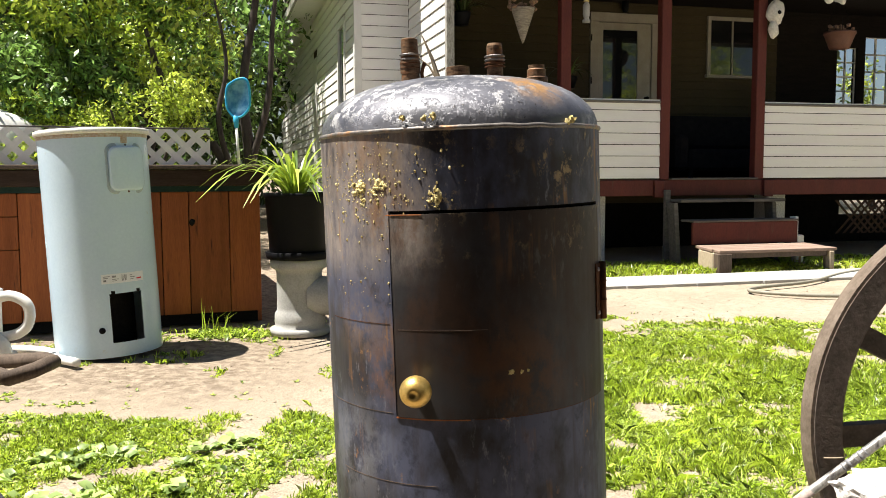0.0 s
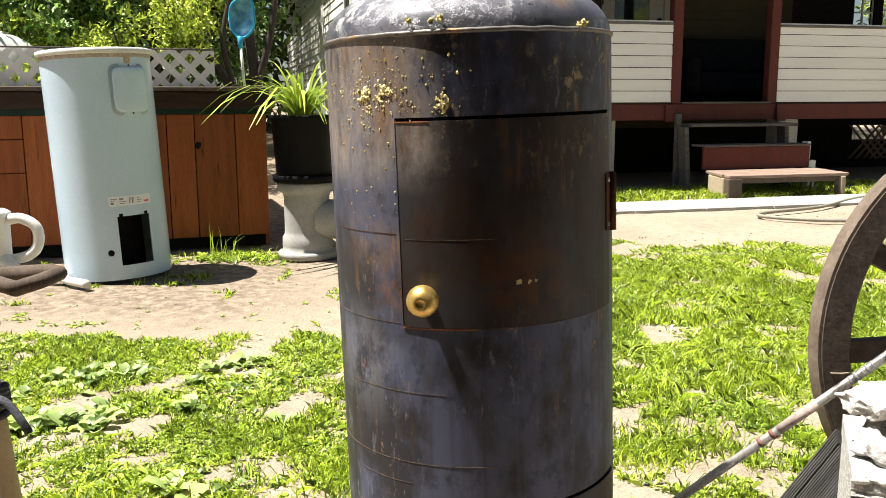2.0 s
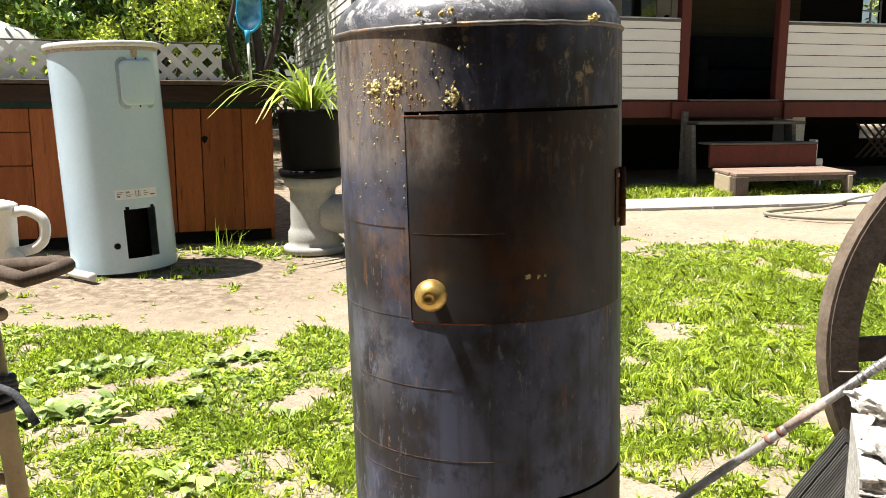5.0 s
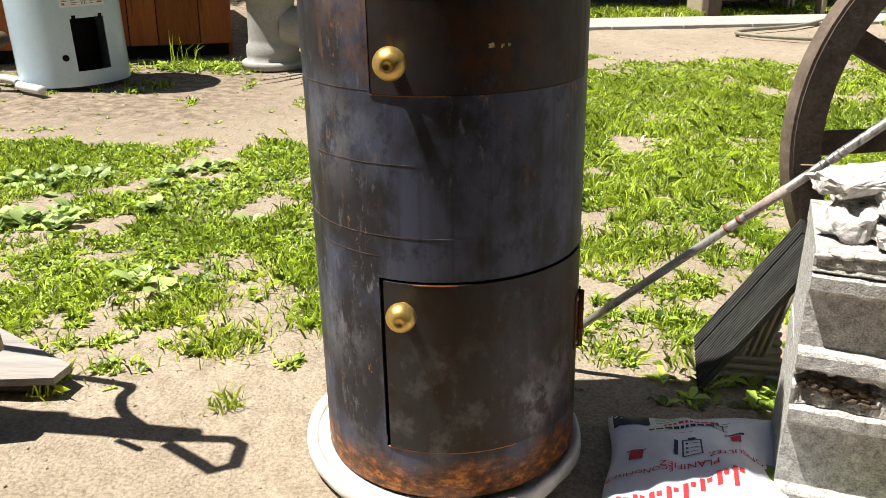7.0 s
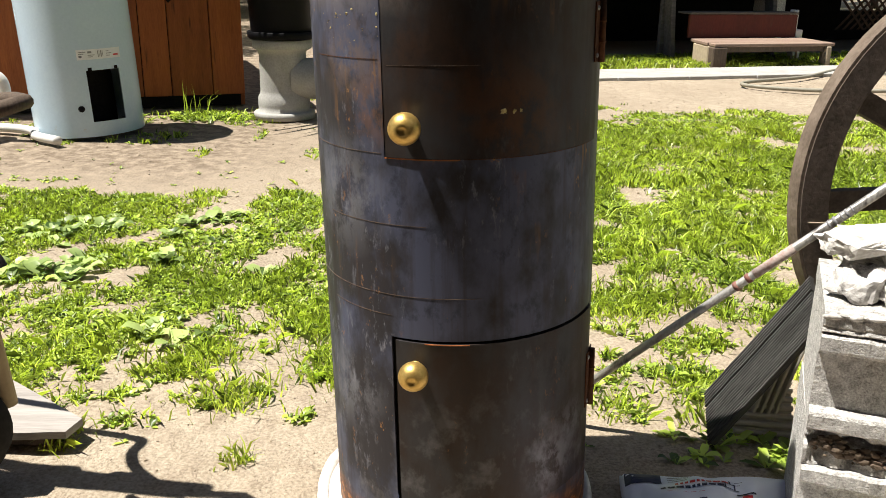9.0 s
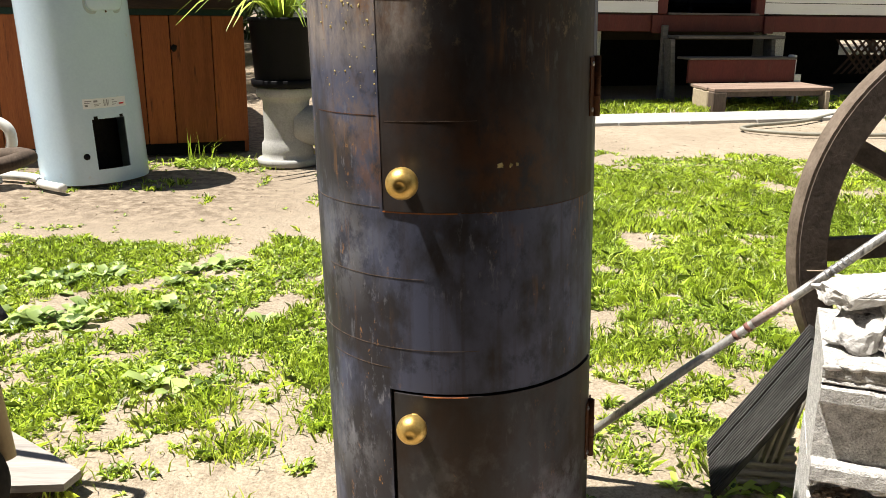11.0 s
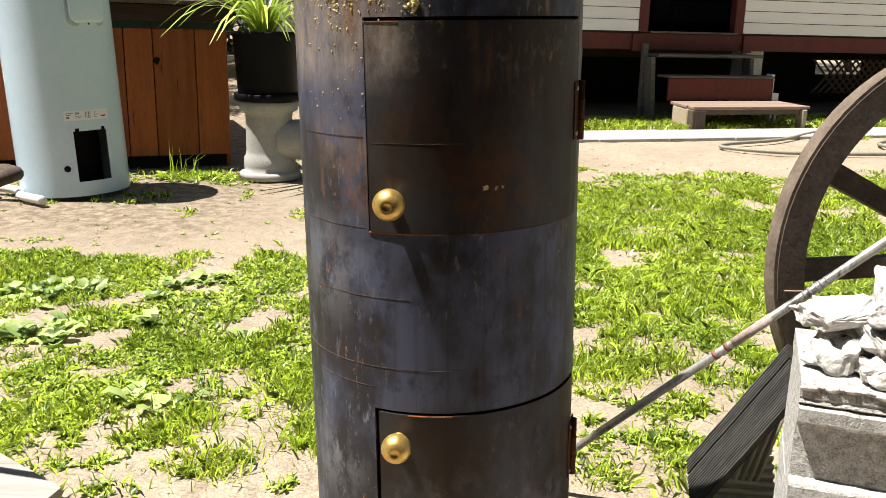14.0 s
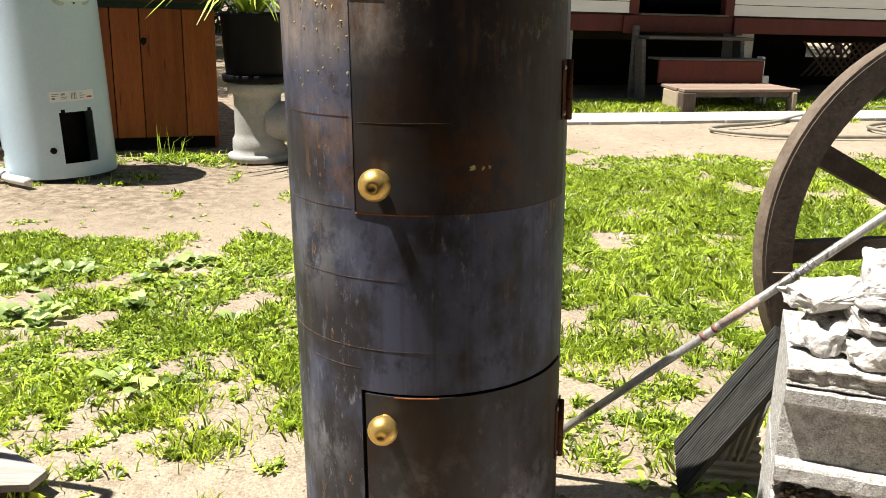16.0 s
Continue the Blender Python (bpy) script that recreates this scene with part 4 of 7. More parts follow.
    bmesh.ops.bisect_plane(lat, geom=geom, plane_co=(0, 0, 0.30), plane_no=(0, 0, -1), clear_outer=True)
    part("skirt_lattice", lat, DARK_BEAM, house, "brown diagonal lattice skirt")
    return house


build_house()


STEP_WOOD = mat("worn_red_step", (0.17, 0.11, 0.085), (0.36, 0.27, 0.21), 9, 0.85, 0, 70, 0.4, 0.004, (0.25, 3, 3), random=0.12)


def build_steps():
    m = HOUSE
    st = thing("porch_steps", m, "weathered wooden porch steps with red riser", "steps")
    part("tread", box(-0.30, 1.24, -0.38, -0.05, 0.79, 0.83, 0.006), GREY_WOOD, st, "grey weathered tread")
    part("riser", box(-0.28, 1.24, -0.64, -0.60, 0.27, 0.545, 0.005), RED_PAINT, st, "red painted riser board")
    part("tread", box(-0.28, 1.24, -0.66, -0.34, 0.548, 0.575, 0.006), GREY_WOOD, st)
    for x0, x1, lean in ((-0.37, -0.31, 0.02), (1.08, 1.14, 0.0)):
        bm = box(x0, x1, -0.40, -0.22, 0, 0.785, 0.005)
        for v in bm.verts:
            v.co.x += lean * (0.785 - v.co.z)
            v.co.y += 0.10 * v.co.z
        part("stringer", bm, GREY_WOOD, st, "grey weathered stringer")
    post = box(-0.37, -0.30, -0.12, -0.05, 0.0, 0.95, 0.006)
    part("newel", post, GREY_WOOD, st, "grey weathered post")
    part("white_box", box(1.25, 1.36, -0.62, -0.50, 0.0, 0.36, 0.01), WHITE_PLASTIC, st, "white plastic box end")
    part("white_box", box(1.245, 1.30, -0.58, -0.46, 0.365, 0.60, 0.01), WHITE_PLASTIC, st)
    pl = thing("step_platform", m, "low pale wooden platform step on blocks", "step")

    def sheared(bm):
        for v in bm.verts:
            v.co.x += 0.20 * (v.co.y + 0.66) - 0.07
        return bm
    for k in range(4):
        a, b = random.uniform(-0.02, 0.02), random.uniform(-0.02, 0.02)
        part("board", sheared(box(-0.20 + a, 1.40 + b, -1.45 + k * 0.198, -1.26 + k * 0.198, 0.232, 0.268, 0.006)), STEP_WOOD, pl, "sun-bleached reddish board")
    part("apron", sheared(box(-0.16, 1.34, -1.41, -1.37, 0.17, 0.230, 0.003)), BROWN_WOOD, pl)
    for x0, x1, y0, y1, wood in ((-0.20, -0.02, -1.46, -1.30, BROWN_WOOD), (-0.20, -0.02, -1.28, -0.80, PALE_WOOD), (1.30, 1.37, -1.47, -1.30, PALE_WOOD), (1.18, 1.20, -0.95, -0.90, PALE_WOOD)):
        part("leg_block", sheared(box(x0, x1, y0, y1, 0.0, 0.229, 0.012)), wood, pl, "block under the platform")


build_steps()


# ---- things by the pool ----
PAPER = mat("white_paper", (0.70, 0.71, 0.72), (0.80, 0.81, 0.82), 12, 0.6, 0, 60, 0.05, 0.001)
PRINT_GREY = mat("faded_print", (0.16, 0.16, 0.17), (0.30, 0.30, 0.31), 20, 0.6)
# Darker enamel that paints the shadow round the cover panel.
PANEL_SHADE = mat("shaded_enamel", (0.30, 0.37, 0.40), (0.42, 0.49, 0.50), 12, 0.5)


def rounded_patch(a0, a1, z0, z1, corner, radius, rings):
    """A raised plate on a round shell, with rounded corners; rings: (share of the plate's size, height over the shell)."""
    arc = radians(a1 - a0) * radius / 2
    half = (z1 - z0) / 2
    outline = []
    for cx, cz, start in ((1, 1, 0), (-1, 1, 90), (-1, -1, 180), (1, -1, 270)):
        for k in range(6):
            t = radians(start + 18 * k)
            outline.append((cx * (arc - corner) + corner * math.cos(t), cz * (half - corner) + corner * math.sin(t)))
    bm = bmesh.new()
    loops = []
    for share, lift in rings:
        row = []
        for u, w in outline:
            a = radians((a0 + a1) / 2) + u * share / radius
            row.append(bm.verts.new(((radius + lift) * math.sin(a), -(radius + lift) * math.cos(a), (z0 + z1) / 2 + w * share)))
        loops.append(row)
    for p, q in zip(loops, loops[1:]):
        for k in range(len(p)):
            j = (k + 1) % len(p)
            bm.faces.new((p[k], p[j], q[j], q[k]))
    return bm


def build_heater_jacket():
    m = Matrix.Translation((-2.365, 3.97, 0.0)) @ pose(0, 0, 0, 0, -2.7, 0)
    jk = thing("heater_jacket", m, "pale blue enamelled water heater jacket leaning beside the pool", "water heater")
    R = 0.332
    hole = (27, 63, 0.10, 0.41)
    bm = shell(-180, 180, 0.01, 1.42, R, 0.004, 5, 0.1, (hole,))
    part("jacket", bm, ENAMEL, jk, "pale blue enamel shell with scuffs", True)
    lid = lathe([(0, 1.445), (R + 0.004, 1.445), (R + 0.018, 1.44), (R + 0.02, 1.415), (R + 0.012, 1.408), (R - 0.01, 1.41), (0, 1.41)], 64)
    part("lid", lid, WHITE_CHIPPED, jk, "flat white lid with rusty rim", True)
    part("rust_ring", lathe([(R + 0.002, 1.385), (R + 0.003, 1.388), (R + 0.003, 1.406), (R + 0.001, 1.408)], 64), ENAMEL_RUST, jk, "rust under the lid", True)
    part("cover_panel", rounded_patch(37, 77, 1.05, 1.325, 0.045, R, ((1.0, 0.002), (1.0, 0.020), (0.97, 0.027), (0.90, 0.030), (0.5, 0.030), (0.02, 0.030))), ENAMEL, jk, "raised pale blue cover panel", True)
    # Dark ring stands for the shadow at the panel's edge.
    part("panel_shade_ring", rounded_patch(34, 80, 1.030, 1.345, 0.05, R, ((1.0, 0.0005), (0.99, 0.0035), (0.90, 0.0035))), PANEL_SHADE, jk, "", True)
    for a, z in ((57, 1.335), (57, 1.043)):
        sc = part("screw", lathe([(0, 0.004), (0.005, 0.003), (0.007, 0)], 10), RUST, jk, "", True)
        sc.matrix_basis = Matrix.Translation(((R + 0.004) * math.sin(radians(a)), -(R + 0.004) * math.cos(radians(a)), z)) @ pose(0, 0, 0, 0, 0, a) @ pose(0, 0, 0, 90)
    part("water_stain", shell(52, 60, 1.345, 1.386, R + 0.0012, 0.001, 4, 0.05), ENAMEL_RUST, jk, "brown run below the lid")
    part("label", shell(20, 67, 0.475, 0.535, R + 0.0015, 0.001, 4, 0.06), PAPER, jk, "white paper label with small print")
    for k, (a0, a1, z0, z1) in enumerate(((22, 25, 0.488, 0.500), (22, 27, 0.508, 0.512), (22, 29, 0.518, 0.522), (31, 36, 0.489, 0.493), (31, 38, 0.499, 0.503), (31, 35, 0.512, 0.524), (41, 41.8, 0.487, 0.525), (42.6, 43, 0.487, 0.525),
                                          (44, 45.2, 0.487, 0.525), (46, 46.4, 0.487, 0.525), (50, 54, 0.490, 0.494), (50, 56, 0.503, 0.507), (50, 53, 0.516, 0.520), (58, 64, 0.489, 0.498))):
        part("print_bar", shell(a0, a1, z0, z1, R + 0.0024, 0.0008, 2, 0.05), PRINT_GREY if k < 13 else BAG_RED, jk)
    # Black liner and slots stand for the darkness inside the jacket.
    part("inside", lathe([(R - 0.16, 0.0), (R - 0.16, 1.4)], 32), BLACK, jk, "", True)
    for a in (31, 59):
        part("slot", shell(a - 2, a + 2, 0.409, 0.428, R + 0.0012, 0.001, 2, 0.02), BLACK, jk)
    dr = part("drain", lathe([(0, 0.006), (0.016, 0.006), (0.02, 0), (0, 0)], 16), BLACK_PLASTIC, jk, "dark drain valve hole", True)
    dr.matrix_basis = Matrix.Translation((R * math.sin(radians(17)), -R * math.cos(radians(17)), 0.185)) @ pose(0, 0, 0, 0, 0, 17) @ pose(0, 0, 0, 90)


build_heater_jacket()

POOL = Matrix.Translation((-1.62, 5.12, 0)) @ pose(0, 0, 0, 0, 0, 21)


def build_pool():
    pool = thing("pool", POOL, "above-ground pool clad in red-stained boards with a dark top rail", "pool")
    part("pool_wall", box(-5.2, -0.03, 0.05, 0.12, 0.0, 1.1), BLACK, pool)
    rng = random.Random(8)
    x = 0.0
    cache = {}
    while x > -5.0:
        w = rng.choice((0.20, 0.24, 0.28, 0.30)) if x > -1.6 else 0.62
        if x > -1.6:
            ob = part("board", box(x - w + 0.003, x - 0.003, 0.0 + rng.uniform(0, 0.006), 0.045, 0.09, 1.03, 0.004), CEDAR, pool)
        else:
            for z0, z1 in ((0.09, 0.30), (0.305, 0.62), (0.625, 0.86), (0.865, 1.03)):
                part("board", box(x - w + 0.003, x - 0.003, rng.uniform(0, 0.006), 0.045, z0, z1, 0.004), CEDAR, pool)
        x -= w
    part("knot", lump(0.028, 3, (1, 0.25, 1.1), 1, 0.4, 2, at=(-0.52, 0.0, 0.80)), BLACK, pool)
    part("top_rail", box(-5.2, 0.02, -0.05, 0.16, 1.075, 1.20, 0.008), DARK_BEAM, pool, "dark brown rail")
    part("rail_cap", box(-5.2, 0.03, -0.09, 0.26, 1.203, 1.235, 0.006), BROWN_WOOD, pool, "weathered ledge")
    part("liner_edge", box(-5.2, 0.0, -0.02, 0.04, 1.031, 1.074), GREEN_PLASTIC, pool, "dark green liner")
    part("water", box(-5.2, 0.0, 0.12, 3.6, 0.9, 0.95), BLACK_PLASTIC, pool)
    part("end_wall", box(-0.03, 0.0, 0.05, 3.6, 0.0, 1.2), CEDAR, pool)
    # lattice standing on the ledge
    for x0, x1 in ((-0.98, -0.36), (-5.0, -1.12)):
        screen = thing("lattice_screen", POOL @ pose(0, 0.10, 1.236), "white diagonal lattice screen on the pool ledge", "lattice", "pool lattice screens")
        k = x0 - 0.3
        n = 0
        while k < x1 + 0.3:
            for s in (-1, 1):
                bm = box(-0.024, 0.024, 0.0 + 0.008 * (s > 0), 0.007 + 0.008 * (s > 0), -0.5, 0.5)
                for v in bm.verts:
                    v.co = pose(k, 0, 0.135, 0, 45 * s, 0) @ v.co
                for co, no in (((0, 0, 0.27), (0, 0, 1)), ((0, 0, 0), (0, 0, -1)), ((x1, 0, 0), (1, 0, 0)), ((x0, 0, 0), (-1, 0, 0))):
                    geom = bm.verts[:] + bm.edges[:] + bm.faces[:]
                    r = bmesh.ops.bisect_plane(bm, geom=geom, plane_co=co, plane_no=no, clear_outer=True)
                    bmesh.ops.holes_fill(bm, edges=bm.edges[:])
                if bm.faces:
                    part("slat", bm, LATTICE, screen)
                else:
                    bm.free()
            k += 0.148
        part("top_edge", box(x0, x1, 0.002, 0.013, 0.272, 0.284, 0.002), GREY_WOOD, screen)


build_pool()


def build_net():
    m = Matrix.Translation((-1.70, 4.82, 1.236))
    net = thing("pool_net", m, "blue leaf skimmer net on a pale pole", "pool net")
    part("pole", tube([(0.0, 0.0, 0.0), (-0.02, 0.02, 0.30)], 0.011, 10), WHITE_PLASTIC, net, "pale grey pole", True)
    part("socket", tube([(-0.02, 0.02, 0.27), (-0.022, 0.02, 0.36)], 0.016, 10, None, False, 0.022), NET_BLUE, net, "", True)
    outline = [(-0.03, 0.345), (0.03, 0.36), (0.085, 0.44), (0.075, 0.60), (0.03, 0.635), (-0.04, 0.61), (-0.085, 0.56), (-0.085, 0.42)]
    path = smooth_path([(x, 0.02, z) for x, z in outline] + [(outline[0][0], 0.02, outline[0][1])], 5)[:-1]
    part("rim", tube(path, 0.010, 8, None, True), NET_BLUE, net, "blue plastic rim", True)
    bm = bmesh.new()
    cx, cz = 0.0, 0.49
    rings = []
    for k, s in enumerate((1.0, 0.75, 0.45, 0.15)):
        rings.append([bm.verts.new((cx + (p.x - cx) * s, 0.02 + 0.05 * (1 - s * s), cz + (p.z - cz) * s)) for p in path])
    for a, b in zip(rings, rings[1:]):
        for k in range(len(path)):
            j = (k + 1) % len(path)
            bm.faces.new((a[k], a[j], b[j], b[k]))
    bm.faces.new(rings[-1])
    part("mesh", bm, NET_MESH, net, "fine blue mesh", True)


NET_MESH, _n, _l, _p = nodes_of("net_mesh")
_l.new(ramp(_n, _l, noise_at(_n, _l, 14, 4), [(0.35, (0.02, 0.20, 0.40)), (0.65, (0.20, 0.52, 0.70))]), _p.inputs["Base Color"])
_t = _n.new("ShaderNodeBsdfTransparent")
_x = _n.new("ShaderNodeMixShader")
_x.inputs[0].default_value = 0.72
_l.new(_t.outputs[0], _x.inputs[1])
_l.new(_p.outputs[0], _x.inputs[2])
_l.new(_x.outputs[0], _n["Material Output"].inputs[0])
build_net()


def strap_leaves(count, seed, length, width, spread):
    rng = np.random.RandomState(seed)
    verts, quads = [], []
    for _ in range(count):
        a, l, w = rng.rand() * 6.283, length * rng.uniform(0.55, 1.15), width * rng.uniform(0.7, 1.2)
        lean = rng.uniform(0.25, 1.0) * spread
        d, s = np.array([np.cos(a), np.sin(a), 0]), np.array([-np.sin(a), np.cos(a), 0])
        start = d * rng.uniform(0, 0.08)
        n = 7
        for k in range(n):
            t = k / (n - 1)
            out = lean * l * (t ** 1.4)
            up = l * (t - lean * 0.85 * t ** 2.6)
            c = start + d * out + np.array([0, 0, up])
            ww = w * (1 - t) ** 0.6 * (0.5 + 0.8 * min(t * 3, 1)) + 0.0008
            verts += [c - s * ww + np.array([0, 0, ww * 0.4]), c + s * ww + np.array([0, 0, ww * 0.4])]
            if k:
                i = len(verts) - 4
                quads.append((i, i + 1, i + 3, i + 2))
    return fast_mesh("leaves", np.array(verts), np.array(quads), STRAP_LEAF)


def build_planter():
    m = Matrix.Translation((-1.225, 4.62, 0))
    tee = thing("concrete_pipe", m, "grey concrete pipe tee standing upright as a plinth", "pipe")
    part("upright", lathe([(0, 0.0), (0.215, 0.0), (0.218, 0.040), (0.205, 0.048), (0.180, 0.052), (0.184, 0.09), (0.182, 0.15), (0.168, 0.17), (0.164, 0.20), (0.164, 0.44), (0.170, 0.47), (0.198, 0.485), (0.205, 0.49), (0.208, 0.545), (0.20, 0.55), (0, 0.55)], 48), PALE_CONCRETE, tee, "", True)
    br = part("branch", lathe([(0.14, 0.0), (0.145, 0.22), (0.175, 0.24), (0.175, 0.34), (0.15, 0.34), (0.13, 0.30), (0, 0.28)], 40), PALE_CONCRETE, tee, "", True)
    br.matrix_basis = pose(0.08, -0.02, 0.28, 0, 90, 0)
    pot = thing("plant_pot", m @ pose(0, 0, 0.552), "black plastic pot on a concrete pipe", "plant pot")
    part("saucer", lathe([(0, 0), (0.225, 0), (0.235, 0.012), (0.24, 0.05), (0.232, 0.054), (0.22, 0.02), (0, 0.02)], 48), BLACK_PLASTIC, pot, "", True)
    part("pot", lathe([(0, 0.022), (0.20, 0.022), (0.21, 0.05), (0.235, 0.44), (0.247, 0.445), (0.247, 0.475), (0.235, 0.475), (0.225, 0.42), (0, 0.42)], 48), BLACK_PLASTIC, pot, "", True)
    plant = new("strap_leaf_plant", strap_leaves(74, 5, 0.62, 0.0165, 1.25))
    plant.matrix_basis = m @ pose(-0.02, 0, 0.97)
    tagged(plant, "bright green strap-leaved plant in a black pot", "plant")


build_planter()


def build_pump():
    m = Matrix.Translation((-3.02, 3.62, 0))
    p = thing("pool_pump", m, "white plastic pool pump with a looped pipe", "pool pump")
    part("canister", lathe([(0, 0.05), (0.10, 0.05), (0.115, 0.09), (0.118, 0.40), (0.128, 0.405), (0.128, 0.45), (0.105, 0.465), (0.05, 0.48), (0, 0.48)], 40), WHITE_PLASTIC, p, "", True)
    part("foot", box(-0.18, 0.16, -0.10, 0.12, 0.0, 0.05, 0.008), PALE_CONCRETE, p, "grey slab under the pump")
    loop = smooth_path([(0.10, 0, 0.40), (0.20, 0.0, 0.415), (0.295, 0, 0.36), (0.30, 0, 0.25), (0.23, 0, 0.18), (0.10, 0, 0.15)], 6)
    part("pipe", tube(loop, 0.033, 14), WHITE_PLASTIC, p, "yellowed bent pipe", True)
    part("elbow", tube(smooth_path([(0.05, -0.03, 0.17), (0.15, -0.05, 0.12), (0.17, -0.06, 0.06)], 5), 0.045, 14), WHITE_PLASTIC, p, "", True)
    ho = tube(smooth_path([(-2.95, 3.85, 0.035), (-2.75, 3.78, 0.04), (-2.62, 3.72, 0.035), (-2.55, 3.60, 0.03), (-2.36, 3.47, 0.03)], 8), 0.027, 12)
    ho = part("drain_hose", ho, WHITE_PLASTIC, None, "", True)
    tagged(ho, "pale ribbed drain hose lying on bare soil", "hose")


build_pump()


# ---- things round the tank ----
def build_wheel():
    R = 0.545
    m = Matrix.Translation((1.323, 0.47, 0.555)) @ pose(0, 0, 0, 0, 0, 4) @ pose(0, 0, 0, -3)
    wh = thing("wagon_wheel", m, "weathered wooden wagon wheel leaning upright", "wagon wheel")
    bm = bmesh.new()
    prof = ((R - 0.075, -0.025), (R - 0.070, -0.030), (R - 0.006, -0.030), (R - 0.006, 0.030), (R - 0.070, 0.030), (R - 0.075, 0.025))
    n = 80
    rings = [[bm.verts.new((r * math.cos(2 * math.pi * k / n), y, r * math.sin(2 * math.pi * k / n))) for r, y in prof] for k in range(n)]
    for a, b in zip(rings, rings[1:] + rings[:1]):
        for k in range(len(prof)):
            j = (k + 1) % len(prof)
            bm.faces.new((a[k], b[k], b[j], a[j]))
    part("rim", bm, WHEEL_WOOD, wh, "cracked grey-brown wooden rim", False)
    bm = bmesh.new()
    prof = ((R - 0.005, -0.026), (R + 0.002, -0.026), (R + 0.002, 0.026), (R - 0.005, 0.026))
    rings = [[bm.verts.new((r * math.cos(2 * math.pi * k / n), y, r * math.sin(2 * math.pi * k / n))) for r, y in prof] for k in range(n)]
    for a, b in zip(rings, rings[1:] + rings[:1]):
        for k in range(4):
            j = (k + 1) % 4
            bm.faces.new((a[k], b[k], b[j], a[j]))
    part("iron_tyre", bm, IRON, wh, "brown rusted iron tyre")
    hub = part("hub", lathe([(0, -0.11), (0.05, -0.11), (0.06, -0.08), (0.085, -0.04), (0.09, 0.04), (0.06, 0.09), (0, 0.10)], 24), WHEEL_WOOD, wh, "", True)
    hub.matrix_basis = pose(0, 0, 0, 90)
    for k in range(12):
        a = 2 * math.pi * k / 12 + math.pi + radians(3)
        b = bmesh.new()
        for w, d, r in ((0.020, 0.017, 0.07), (0.024, 0.018, 0.25), (0.026, 0.018, R - 0.073)):
            for sx, sy in ((-1, -1), (1, -1), (1, 1), (-1, 1)):
                b.verts.new((r, sy * d, sx * w))
        b.verts.ensure_lookup_table()
        for s in range(2):
            for q in range(4):
                b.faces.new([b.verts[i] for i in (s * 4 + q, s * 4 + (q + 1) % 4, s * 4 + 4 + (q + 1) % 4, s * 4 + 4 + q)])
        sp = part("spoke", b, WHEEL_WOOD, wh)
        sp.matrix_basis = pose(0, 0, 0, 0, -math.degrees(a), 0)
    part("twine", tube([Vector((0.5 * math.cos(radians(188)), 0, 0.5 * math.sin(radians(188)))) + Vector((0.045 * math.cos(t), 0.034 * math.sin(t), 0)) for t in np.linspace(0, 6.28, 14)[:-1]], 0.002, 5, None, True), PALE_WOOD, wh, "loop of pale twine")


IRON = mat("rusted_iron", (0.10, 0.075, 0.055), (0.24, 0.19, 0.15), 14, 0.75, 0.2, 90, 0.5)
WHEEL_WOOD = mat("wheel_wood", (0.055, 0.042, 0.033), (0.15, 0.12, 0.098), 9, 0.85, 0, 60, 0.6, 0.005, (1.5, 1.5, 1.5), stain=(0.05, 0.04, 0.032), stain_scale=14, stain_at=0.6, random=0.12)
build_wheel()


def block_mesh(w, d, h, seed, lip=0.034, deep=0.024):
    """A hollow block lying on its side: rough lips above and below a recessed end."""
    bm = bmesh.new()
    rng = random.Random(seed)
    prof = [(0.004, 0.0), (0.0, 0.004), (0.0, lip - 0.006), (0.004, lip), (deep, lip + 0.004), (deep, h - lip - 0.004), (0.004, h - lip), (0.0, h - lip + 0.006), (0.0, h - 0.005), (0.006, h)]
    xs = [w * k / 40 for k in range(41)]
    rows = []
    for x in xs:
        rows.append([bm.verts.new((x, y + 0.0022 * noise.noise(Vector((x * 22, z * 22, seed))) + rng.uniform(-0.0005, 0.0005), z + 0.002 * noise.noise(Vector((x * 30, z * 9, seed + 5.0))))) for y, z in prof] + [bm.verts.new((x, d, h)), bm.verts.new((x, d, 0))])
    k = len(rows[0])
    for a, b in zip(rows, rows[1:]):
        for i in range(k):
            j = (i + 1) % k
            bm.faces.new((a[i], b[i], b[j], a[j]))
    bm.faces.new(rows[0][::-1])
    bm.faces.new(rows[-1])
    return bm


def broken_course(w, d, h, seed):
    """A thin crumbled course: a stepped front with bites out of it."""
    bm = bmesh.new()
    prof = [(0.0, 0.0), (0.0, 0.030), (0.006, 0.036), (0.022, 0.040), (0.024, 0.050), (0.006, 0.056), (0.0, 0.062), (0.002, h)]
    rows = []
    for k in range(61):
        x = w * k / 60
        bite = max(0.0, noise.noise(Vector((x * 26, seed, 0.4)))) * 0.05
        rows.append([bm.verts.new((x, y + bite * (0.3 + 0.7 * (z > 0.02) * (z < 0.064)) + 0.004 * noise.noise(Vector((x * 90, z * 90, seed))), z)) for y, z in prof] + [bm.verts.new((x, d, h)), bm.verts.new((x, d, 0))])
    n = len(rows[0])
    for a, b in zip(rows, rows[1:]):
        for i in range(n):
            j = (i + 1) % n
            bm.faces.new((a[i], b[i], b[j], a[j]))
    bm.faces.new(rows[0][::-1])
    bm.faces.new(rows[-1])
    return bm


